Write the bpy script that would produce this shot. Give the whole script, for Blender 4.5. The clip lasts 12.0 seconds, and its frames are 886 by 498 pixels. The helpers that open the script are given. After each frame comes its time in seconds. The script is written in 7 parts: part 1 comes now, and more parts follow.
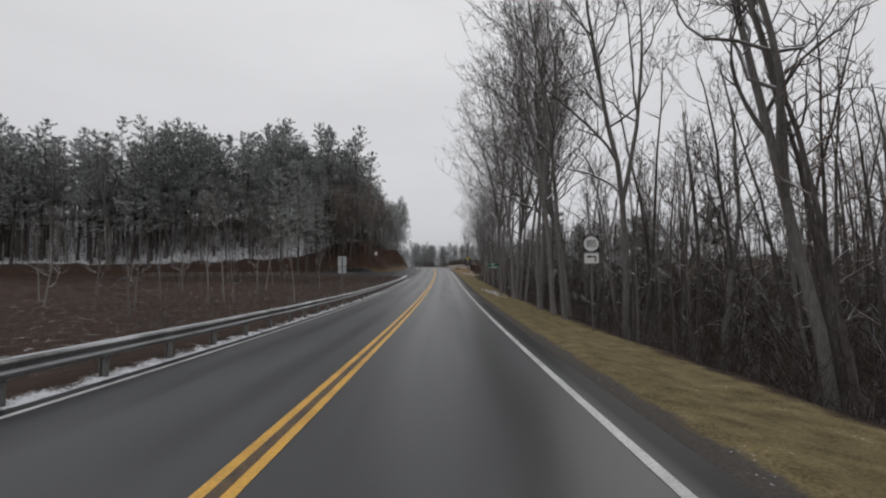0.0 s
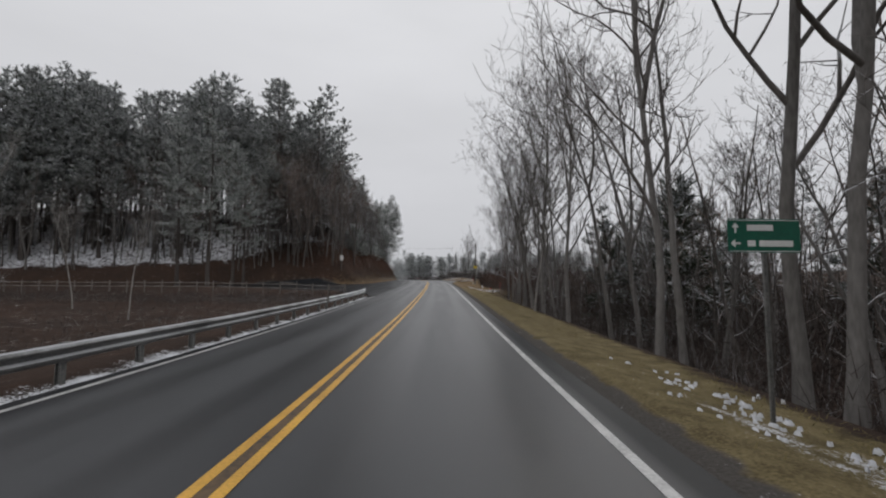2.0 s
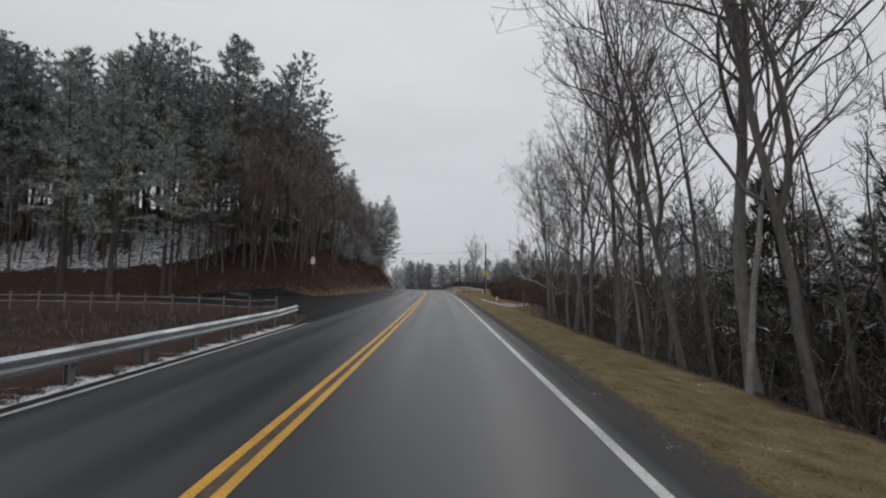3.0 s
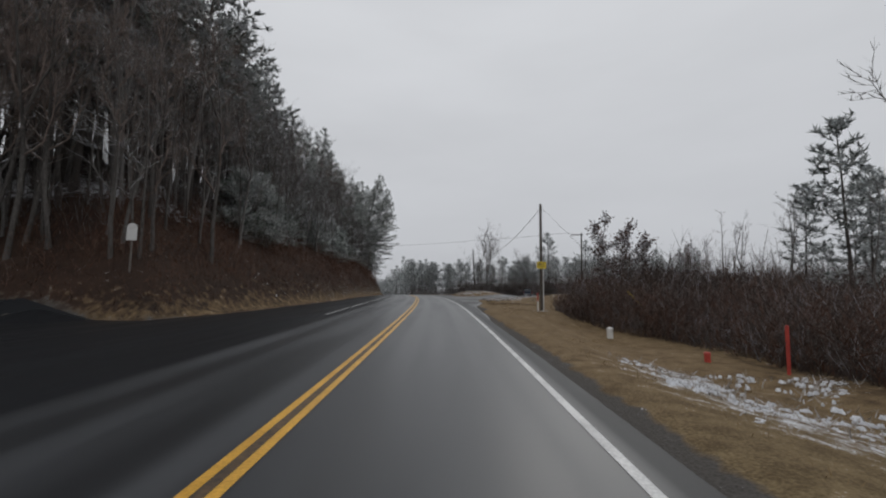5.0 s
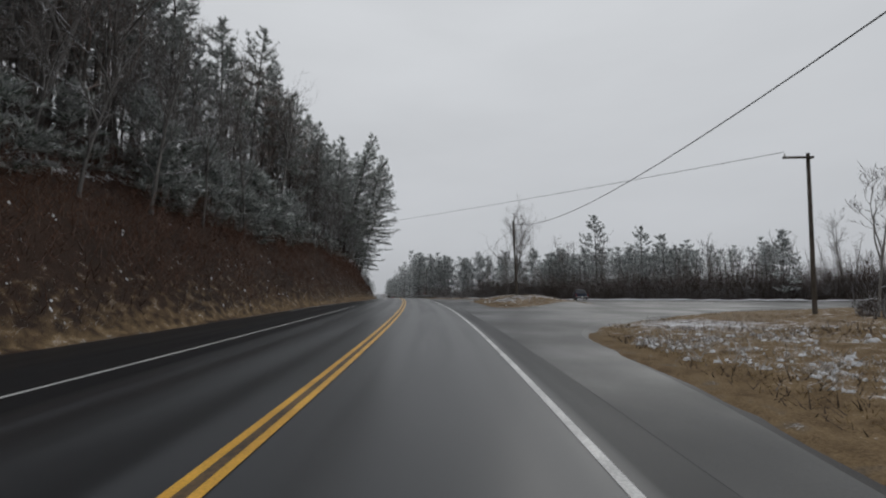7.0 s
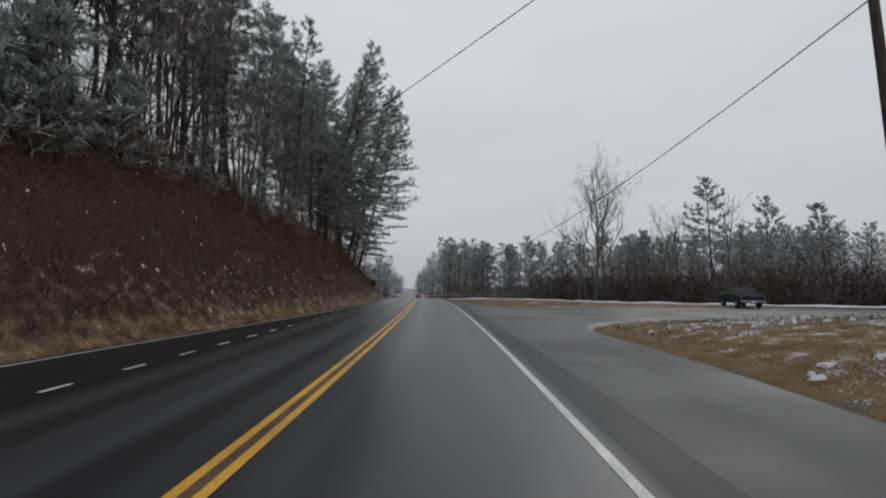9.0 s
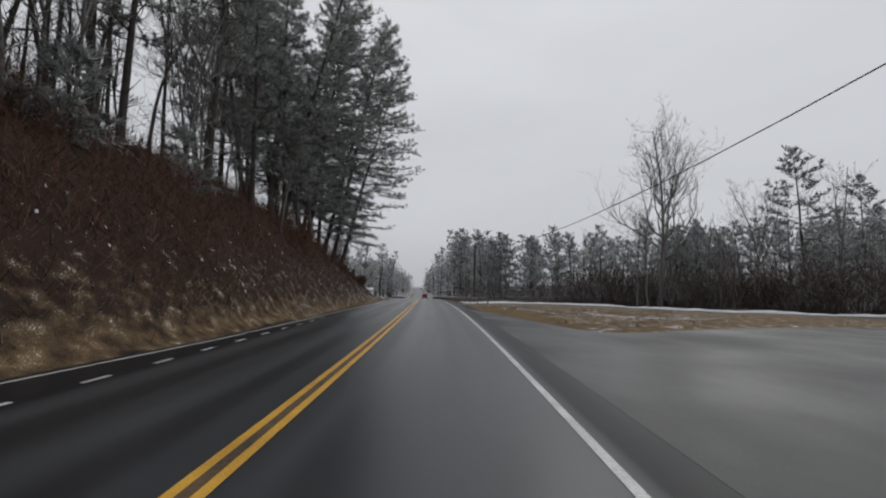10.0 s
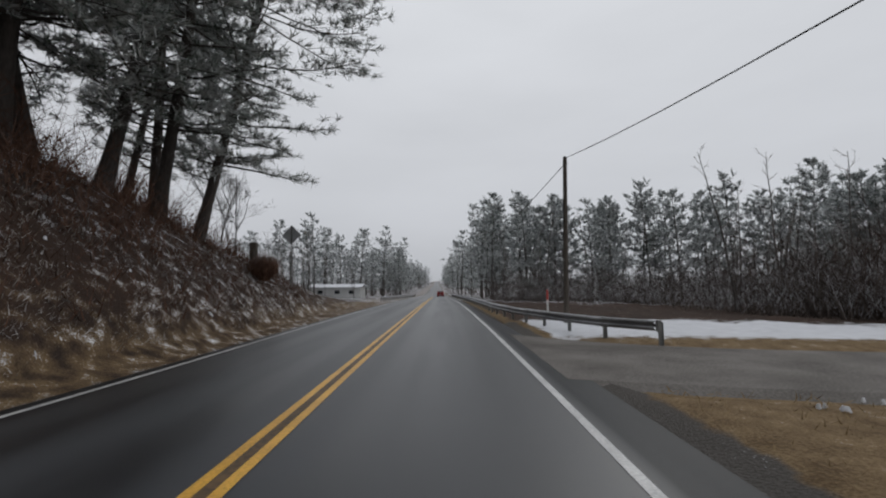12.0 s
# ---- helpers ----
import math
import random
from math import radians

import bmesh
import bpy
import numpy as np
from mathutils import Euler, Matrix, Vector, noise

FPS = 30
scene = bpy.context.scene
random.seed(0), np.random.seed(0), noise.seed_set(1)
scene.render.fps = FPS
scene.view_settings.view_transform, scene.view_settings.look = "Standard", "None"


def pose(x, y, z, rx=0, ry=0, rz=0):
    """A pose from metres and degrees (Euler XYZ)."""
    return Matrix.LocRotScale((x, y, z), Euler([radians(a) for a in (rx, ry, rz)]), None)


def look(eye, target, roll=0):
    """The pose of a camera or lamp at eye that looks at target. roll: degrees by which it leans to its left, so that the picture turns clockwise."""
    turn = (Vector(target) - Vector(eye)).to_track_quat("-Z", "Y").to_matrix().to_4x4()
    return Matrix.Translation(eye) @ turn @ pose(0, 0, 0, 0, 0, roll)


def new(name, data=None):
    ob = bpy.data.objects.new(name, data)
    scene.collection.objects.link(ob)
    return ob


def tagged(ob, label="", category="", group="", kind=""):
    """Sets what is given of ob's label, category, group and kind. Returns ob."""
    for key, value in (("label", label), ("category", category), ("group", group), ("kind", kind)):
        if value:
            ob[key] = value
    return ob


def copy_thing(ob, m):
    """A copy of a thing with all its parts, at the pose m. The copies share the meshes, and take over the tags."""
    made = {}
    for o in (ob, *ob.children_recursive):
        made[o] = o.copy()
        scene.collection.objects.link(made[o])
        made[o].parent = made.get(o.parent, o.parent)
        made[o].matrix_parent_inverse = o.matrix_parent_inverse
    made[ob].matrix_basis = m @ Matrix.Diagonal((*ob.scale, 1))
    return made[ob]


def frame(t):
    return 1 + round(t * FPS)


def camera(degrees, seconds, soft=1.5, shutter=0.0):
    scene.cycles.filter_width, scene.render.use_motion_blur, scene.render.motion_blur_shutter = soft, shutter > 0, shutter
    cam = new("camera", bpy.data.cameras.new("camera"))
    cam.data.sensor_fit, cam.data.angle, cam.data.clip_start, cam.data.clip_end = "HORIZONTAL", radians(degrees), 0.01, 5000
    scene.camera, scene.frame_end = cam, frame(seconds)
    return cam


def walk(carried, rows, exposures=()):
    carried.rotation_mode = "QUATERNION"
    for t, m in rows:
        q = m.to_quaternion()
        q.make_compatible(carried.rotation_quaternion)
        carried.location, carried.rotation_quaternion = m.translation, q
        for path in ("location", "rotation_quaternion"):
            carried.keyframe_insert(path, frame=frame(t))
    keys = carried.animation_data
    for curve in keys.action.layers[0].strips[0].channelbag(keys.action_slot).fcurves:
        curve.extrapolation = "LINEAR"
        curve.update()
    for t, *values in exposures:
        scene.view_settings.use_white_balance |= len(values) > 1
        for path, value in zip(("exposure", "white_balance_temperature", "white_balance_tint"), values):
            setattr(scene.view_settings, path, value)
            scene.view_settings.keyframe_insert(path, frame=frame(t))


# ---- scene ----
from mathutils.geometry import delaunay_2d_cdt

cam = camera(92.3, 12.0, soft=2.1)
PATH = [
    (0, (0.000, 0.000, 1.690), (-0.012, 1.998, 1.774), -0.53),
    (0.5, (0.006, 9.245, 1.409), (0.001, 11.242, 1.520), -0.29),
    (1, (0.022, 18.481, 1.217), (0.019, 20.476, 1.348), -0.34),
    (1.5, (0.042, 27.705, 1.102), (0.038, 29.700, 1.244), -0.17),
    (2, (0.057, 36.918, 1.052), (0.052, 38.912, 1.206), 0.17),
    (2.5, (0.058, 46.119, 1.074), (0.049, 48.112, 1.247), 0.44),
    (3, (0.038, 55.308, 1.173), (0.025, 57.298, 1.370), 0.10),
    (3.2, (0.024, 58.980, 1.230), (0.006, 60.970, 1.432), 0.12),
    (4, (-0.076, 73.649, 1.521), (-0.104, 75.638, 1.729), 0.03),
    (4.8, (-0.252, 88.291, 1.858), (-0.292, 90.279, 2.065), 0.02),
    (5, (-0.310, 91.947, 1.943), (-0.353, 93.936, 2.151), 0.08),
    (5.5, (-0.479, 101.083, 2.152), (-0.528, 103.072, 2.356), -0.02),
    (6, (-0.692, 110.211, 2.353), (-0.751, 112.200, 2.558), 0.22),
    (6.5, (-0.945, 119.330, 2.544), (-1.027, 121.317, 2.748), -0.17),
    (7, (-1.326, 128.436, 2.722), (-1.437, 130.422, 2.925), -0.12),
    (7.2, (-1.539, 132.074, 2.788), (-1.665, 134.060, 2.991), -0.42),
    (8, (-2.686, 146.593, 3.015), (-2.873, 148.575, 3.205), -0.12),
    (8.8, (-4.214, 161.042, 3.184), (-4.463, 163.018, 3.364), 0.04),
    (9, (-4.662, 164.642, 3.218), (-4.927, 166.616, 3.397), 0.10),
    (9.5, (-5.872, 173.618, 3.290), (-6.159, 175.590, 3.468), 0.19),
    (10, (-7.194, 182.564, 3.342), (-7.503, 184.532, 3.514), 0.50),
    (10.5, (-8.611, 191.478, 3.371), (-8.942, 193.443, 3.540), 0.30),
    (11, (-10.114, 200.362, 3.375), (-10.465, 202.324, 3.537), 0.13),
    (11.5, (-11.703, 209.214, 3.347), (-12.068, 211.174, 3.506), -0.01),
    (12, (-13.382, 218.033, 3.280), (-13.777, 219.988, 3.424), -0.58),
]
walk(cam, [(t, look(eye, target, roll)) for t, eye, target, roll in PATH],
     exposures=[(0, 0.10, 6550, 10), (2.5, 0.03, 6480, 10), (5.0, -0.10, 6400, 9), (7.0, -0.12, 6380, 8), (9.5, -0.03, 6380, 9), (12, 0.0, 6350, 9)])

# ---- light: a flat winter overcast ----
SUN_UP, SUN_TURN = radians(32), radians(205)
world = bpy.data.worlds.new("overcast_sky")
scene.world = world
world.use_nodes = True
wn, wl = world.node_tree.nodes, world.node_tree.links
sky = wn.new("ShaderNodeTexSky")
sky.sky_type, sky.sun_disc, sky.sun_elevation, sky.sun_rotation = "NISHITA", False, SUN_UP, SUN_TURN
sky.air_density, sky.dust_density = 1.0, 4.0
grey = wn.new("ShaderNodeHueSaturation")
grey.inputs["Saturation"].default_value = 0.15
wl.new(sky.outputs[0], grey.inputs["Color"])
where = wn.new("ShaderNodeTexCoord")
split = wn.new("ShaderNodeSeparateXYZ")
wl.new(where.outputs["Generated"], split.inputs[0])
cloud = wn.new("ShaderNodeTexNoise")
cloud.inputs["Scale"].default_value, cloud.inputs["Detail"].default_value = 1.8, 5
stretch = wn.new("ShaderNodeMapping")
stretch.inputs["Scale"].default_value = (1, 1, 3.5)
wl.new(where.outputs["Generated"], stretch.inputs[0])
wl.new(stretch.outputs[0], cloud.inputs["Vector"])
deck = wn.new("ShaderNodeValToRGB")
deck.color_ramp.elements[0].position, deck.color_ramp.elements[0].color = 0.0, (0.47, 0.475, 0.50, 1)
deck.color_ramp.elements[1].position, deck.color_ramp.elements[1].color = 0.55, (0.645, 0.65, 0.672, 1)
wl.new(split.outputs["Z"], deck.inputs[0])
wisps = wn.new("ShaderNodeMapRange")
wisps.inputs["From Min"].default_value, wisps.inputs["From Max"].default_value = 0.3, 0.7
wisps.inputs["To Min"].default_value, wisps.inputs["To Max"].default_value = 0.95, 1.05
wl.new(cloud.outputs[0], wisps.inputs["Value"])
shade = wn.new("ShaderNodeVectorMath")
shade.operation = "SCALE"
wl.new(deck.outputs[0], shade.inputs[0])
wl.new(wisps.outputs[0], shade.inputs["Scale"])
air = wn.new("ShaderNodeVectorMath")
air.operation = "MULTIPLY_ADD"
air.inputs[1].default_value = (0.012, 0.012, 0.012)
wl.new(grey.outputs[0], air.inputs[0])
wl.new(shade.outputs[0], air.inputs[2])
wl.new(air.outputs[0], wn["Background"].inputs[0])
wn["Background"].inputs[1].default_value = 1.0
sun = new("sun", bpy.data.lights.new("sun", "SUN"))
sun.data.energy, sun.data.angle, sun.data.color = 0.5, radians(35), (1.0, 0.97, 0.93)
sun.matrix_world = Matrix.Rotation(-SUN_TURN, 4, "Z") @ Matrix.Rotation(radians(90) - SUN_UP, 4, "X")


# ---- materials ----
def material(name, dark, light, rough=0.8, coarse=1.0, fine=20.0, bump=0.3, depth=0.01, metal=0.0, snow=0.0, edge=0.55, per_object=0.0, island=0.0, stretch_z=1.0, snow_tint=(0.72, 0.74, 0.78), snow_islands=0.0):
    """A surface with a coarse and a fine grain between two colours, and snow of a given share on what faces up."""
    m = bpy.data.materials.new(name)
    m.use_nodes = True
    n, k = m.node_tree.nodes, m.node_tree.links
    b = n["Principled BSDF"]
    b.inputs["Roughness"].default_value, b.inputs["Metallic"].default_value = rough, metal
    if rough > 0.65:
        b.inputs["Specular IOR Level"].default_value = 0.12
    co = n.new("ShaderNodeTexCoord")
    mp = n.new("ShaderNodeMapping")
    mp.inputs["Scale"].default_value = (1, 1, stretch_z)
    k.new(co.outputs["Object"], mp.inputs[0])
    big, small = n.new("ShaderNodeTexNoise"), n.new("ShaderNodeTexNoise")
    big.inputs["Scale"].default_value, small.inputs["Scale"].default_value = coarse, fine
    big.inputs["Detail"].default_value, small.inputs["Detail"].default_value = 3, 4
    for t in (big, small):
        k.new(mp.outputs[0], t.inputs["Vector"])
    add = n.new("ShaderNodeMath")
    add.operation = "ADD"
    k.new(big.outputs[0], add.inputs[0])
    k.new(small.outputs[0], add.inputs[1])
    last = add
    for share, source in ((per_object, "obj"), (island, "isl")):
        if share:
            src = n.new("ShaderNodeObjectInfo") if source == "obj" else n.new("ShaderNodeNewGeometry")
            more = n.new("ShaderNodeMath")
            more.operation = "MULTIPLY_ADD"
            more.inputs[1].default_value = share
            k.new(src.outputs["Random" if source == "obj" else "Random Per Island"], more.inputs[0])
            k.new(last.outputs[0], more.inputs[2])
            last = more
    span = n.new("ShaderNodeMapRange")
    span.inputs["From Min"].default_value, span.inputs["From Max"].default_value = 0.72, 1.28 + per_object + island
    k.new(last.outputs[0], span.inputs["Value"])
    mix = n.new("ShaderNodeMix")
    mix.data_type = "RGBA"
    mix.inputs["A"].default_value, mix.inputs["B"].default_value = (*dark, 1), (*light, 1)
    k.new(span.outputs[0], mix.inputs["Factor"])
    out = mix.outputs["Result"]
    if snow:
        geo = n.new("ShaderNodeNewGeometry")
        up = n.new("ShaderNodeSeparateXYZ")
        k.new(geo.outputs["Normal"], up.inputs[0])
        wobble = n.new("ShaderNodeMath")
        wobble.operation = "MULTIPLY_ADD"
        wobble.inputs[1].default_value = 0.9
        k.new(big.outputs[0], wobble.inputs[0])
        k.new(up.outputs["Z"], wobble.inputs[2])
        lies = n.new("ShaderNodeMapRange")
        lies.inputs["From Min"].default_value, lies.inputs["From Max"].default_value = edge + 0.45, edge + 0.65
        lies.inputs["To Max"].default_value = snow
        k.new(wobble.outputs[0], lies.inputs["Value"])
        white = n.new("ShaderNodeMix")
        white.data_type = "RGBA"
        white.inputs["B"].default_value = (*snow_tint, 1)
        k.new(lies.outputs[0], white.inputs["Factor"])
        k.new(out, white.inputs["A"])
        out = white.outputs["Result"]
    if snow_islands:
        # whole sprays carry snow, in patches
        geo = n.new("ShaderNodeNewGeometry")
        lot = n.new("ShaderNodeMath")
        lot.operation = "MULTIPLY_ADD"
        lot.inputs[1].default_value = 1.6
        k.new(big.outputs[0], lot.inputs[0])
        k.new(geo.outputs["Random Per Island"], lot.inputs[2])
        lies = n.new("ShaderNodeMapRange")
        lies.inputs["From Min"].default_value, lies.inputs["From Max"].default_value = 1.6 - snow_islands, 1.95 - snow_islands
        lies.inputs["To Max"].default_value = 0.85
        k.new(lot.outputs[0], lies.inputs["Value"])
        white = n.new("ShaderNodeMix")
        white.data_type = "RGBA"
        white.inputs["B"].default_value = (*snow_tint, 1)
        k.new(lies.outputs[0], white.inputs["Factor"])
        k.new(out, white.inputs["A"])
        out = white.outputs["Result"]
    k.new(out, b.inputs["Base Color"])
    if bump:
        bp = n.new("ShaderNodeBump")
        bp.inputs["Strength"].default_value, bp.inputs["Distance"].default_value = bump, depth
        k.new(small.outputs[0], bp.inputs["Height"])
        k.new(bp.outputs[0], b.inputs["Normal"])
    return m


BARK = material("grey_bark", (0.080, 0.075, 0.070), (0.25, 0.237, 0.226), 0.9, 0.8, 14, 0.6, 0.02, snow=0.25, edge=0.75, per_object=0.35, stretch_z=0.25)
TWIG = material("twig_bark", (0.088, 0.080, 0.075), (0.225, 0.208, 0.197), 0.9, 0.7, 9, 0, snow=0.75, edge=0.42, per_object=0.3)
STEM_BARK = material("sapling_bark", (0.048, 0.043, 0.039), (0.15, 0.138, 0.128), 0.9, 0.8, 14, 0.4, 0.01, snow=0.2, edge=0.75, stretch_z=0.25)
BIRCH = material("pale_bark", (0.15, 0.14, 0.13), (0.32, 0.305, 0.285), 0.8, 1.2, 12, 0.4, 0.01, snow=0.3, edge=0.6, stretch_z=2.0)
PINE_BARK = material("pine_bark", (0.042, 0.037, 0.034), (0.12, 0.105, 0.095), 0.95, 1.0, 12, 0.7, 0.03, per_object=0.25, stretch_z=0.3)
NEEDLE = material("pine_needles", (0.074, 0.098, 0.076), (0.195, 0.238, 0.195), 0.7, 1.1, 3.0, 0, per_object=0.35, island=0.25, snow_islands=0.66, snow_tint=(0.60, 0.61, 0.60))
BOUGH_SNOW = material("snow_on_boughs", (0.42, 0.43, 0.44), (0.72, 0.73, 0.75), 0.8, 1.5, 8, 0, island=0.3)
# snowy needles with the hillside's mist painted in as a lighter grey
HILL_NEEDLE = material("frosted_hill_needles", (0.084, 0.098, 0.082), (0.215, 0.238, 0.208), 0.8, 0.8, 2.0, 0, per_object=0.5, island=0.3, snow_islands=0.6, snow_tint=(0.55, 0.56, 0.56))
HILL_TWIG = material("brown_twig_bark", (0.110, 0.084, 0.072), (0.280, 0.222, 0.192), 0.9, 0.7, 9, 0, snow=0.6, edge=0.5, per_object=0.5)
# distance haze painted into the needles: paler greys on top of real snow
FAR_NEEDLE = material("frosted_pine_needles", (0.070, 0.084, 0.075), (0.185, 0.205, 0.192), 0.8, 0.8, 2.0, 0, per_object=0.4, island=0.25, snow_islands=0.6, snow_tint=(0.66, 0.68, 0.68))
CEDAR = material("cedar_foliage", (0.034, 0.042, 0.030), (0.095, 0.105, 0.074), 0.8, 0.5, 4.0, 0, per_object=0.3, island=0.2, snow_islands=0.2)
OAK_LEAF = material("withered_oak_leaf", (0.06, 0.035, 0.028), (0.16, 0.09, 0.065), 0.8, 0.5, 5.0, 0, island=0.3, snow_islands=0.4)
BRUSH = material("reddish_brush", (0.040, 0.0212, 0.0148), (0.152, 0.083, 0.056), 0.9, 0.25, 3.0, 0, snow=0.12, edge=0.8, island=0.5)
UMBER = material("umber_weeds", (0.020, 0.0120, 0.0090), (0.075, 0.0435, 0.0315), 0.9, 0.3, 3.0, 0, snow=0.1, edge=0.8, island=0.4)
DARK_BRUSH = material("dark_undergrowth", (0.024, 0.0192, 0.0170), (0.086, 0.0700, 0.0620), 0.9, 0.3, 3.0, 0, snow=0.2, edge=0.8, island=0.4)
FROST_BRUSH = material("frosted_brush", (0.036, 0.029, 0.026), (0.118, 0.099, 0.090), 0.9, 0.3, 3.0, 0, snow=0.3, edge=0.7, island=0.4)
GREY_BRUSH = material("grey_brush", (0.032, 0.024, 0.0205), (0.102, 0.078, 0.067), 0.9, 0.3, 3.0, 0, snow=0.35, edge=0.8, island=0.4)
SNOWY_GRASS = material("snow_dusted_grass", (0.20, 0.165, 0.125), (0.66, 0.65, 0.65), 0.9, 0.6, 4.0, 0, island=0.9)
GRAVEL = material("damp_gravel", (0.075, 0.067, 0.060), (0.205, 0.190, 0.176), 0.85, 0.6, 26, 0.6, 0.02)
DULL_STRAW = material("dull_dead_grass", (0.095, 0.072, 0.050), (0.255, 0.200, 0.145), 0.9, 0.3, 3.0, 0, island=0.4)
STRAW = material("dead_grass", (0.15, 0.102, 0.052), (0.36, 0.262, 0.142), 0.9, 0.3, 3.0, 0, island=0.4)
GREEN_STRAW = material("mown_grass", (0.125, 0.104, 0.050), (0.31, 0.26, 0.125), 0.9, 0.3, 3.0, 0, island=0.4)
SNOW = material("crusted_snow", (0.52, 0.53, 0.56), (0.78, 0.79, 0.82), 0.7, 0.9, 12, 0.5, 0.04)
GALV = material("galvanised_steel", (0.18, 0.20, 0.21), (0.37, 0.40, 0.415), 0.45, 1.0, 30, 0.15, 0.004, metal=0.7, snow=0.5, edge=0.62)
DULL_STEEL = material("weathered_steel", (0.10, 0.10, 0.10), (0.22, 0.22, 0.215), 0.6, 0.8, 25, 0.2, 0.004, metal=0.5, snow=0.5, edge=0.62)
POST_STEEL = material("post_steel", (0.11, 0.11, 0.105), (0.26, 0.26, 0.25), 0.65, 2, 25, 0.2, 0.004, metal=0.4)
POLE_WOOD = material("creosoted_wood", (0.045, 0.038, 0.032), (0.13, 0.112, 0.095), 0.9, 1.0, 18, 0.6, 0.01, stretch_z=0.15)
FENCE_WOOD = material("weathered_fence_wood", (0.10, 0.09, 0.08), (0.24, 0.22, 0.20), 0.9, 1.0, 18, 0.5, 0.01, snow=0.8, edge=0.4)
CABLE = material("cable_sheath", (0.012, 0.012, 0.013), (0.03, 0.03, 0.031), 0.7, 1, 20, 0)
PLATE_BACK = material("sign_plate_back", (0.30, 0.31, 0.32), (0.44, 0.45, 0.46), 0.5, 2, 20, 0.1, 0.002, metal=0.5)
WHITE_PLATE = material("white_sheeting", (0.60, 0.60, 0.59), (0.74, 0.74, 0.73), 0.5, 2, 20, 0)
BLACK_PLATE = material("black_sheeting", (0.012, 0.012, 0.013), (0.03, 0.03, 0.031), 0.5, 2, 20, 0)
GREEN_PLATE = material("green_sheeting", (0.0, 0.075, 0.045), (0.004, 0.11, 0.068), 0.45, 2, 20, 0)
YELLOW_PLATE = material("yellow_sheeting", (0.62, 0.44, 0.015), (0.75, 0.55, 0.03), 0.5, 2, 20, 0)
RED_PLASTIC = material("red_plastic", (0.35, 0.035, 0.025), (0.55, 0.07, 0.05), 0.5, 2, 20, 0)
WHITE_PLASTIC = material("white_plastic", (0.55, 0.54, 0.52), (0.72, 0.71, 0.69), 0.5, 2, 20, 0)
PAINT_WHITE = material("road_paint_white", (0.34, 0.34, 0.34), (0.66, 0.66, 0.65), 0.45, 1.5, 30, 0.3, 0.004)
WORN_PAINT = material("worn_brown_paint", (0.035, 0.026, 0.018), (0.15, 0.092, 0.045), 0.6, 1.5, 14, 0.3, 0.004)
PAINT_YELLOW = material("road_paint_yellow", (0.50, 0.265, 0.035), (0.80, 0.45, 0.062), 0.45, 1.5, 30, 0.3, 0.004)
GLASS_DARK = material("tinted_glass", (0.01, 0.012, 0.014), (0.02, 0.022, 0.025), 0.08, 1, 10, 0)
RUBBER = material("tyre_rubber", (0.012, 0.012, 0.012), (0.03, 0.03, 0.03), 0.85, 3, 30, 0.2, 0.003)
ALLOY = material("wheel_alloy", (0.25, 0.25, 0.26), (0.4, 0.4, 0.41), 0.35, 3, 30, 0, metal=0.8)
BLUE_PAINT = material("dark_blue_car_paint", (0.012, 0.020, 0.040), (0.018, 0.030, 0.058), 0.25, 1, 40, 0)
RED_PAINT = material("red_car_paint", (0.16, 0.012, 0.014), (0.24, 0.02, 0.02), 0.25, 1, 40, 0)
CHROME = material("chrome_trim", (0.4, 0.4, 0.4), (0.55, 0.55, 0.55), 0.2, 3, 30, 0, metal=1.0)
SIDING = material("pale_siding", (0.40, 0.40, 0.39), (0.55, 0.55, 0.54), 0.7, 0.6, 10, 0.2, 0.01)


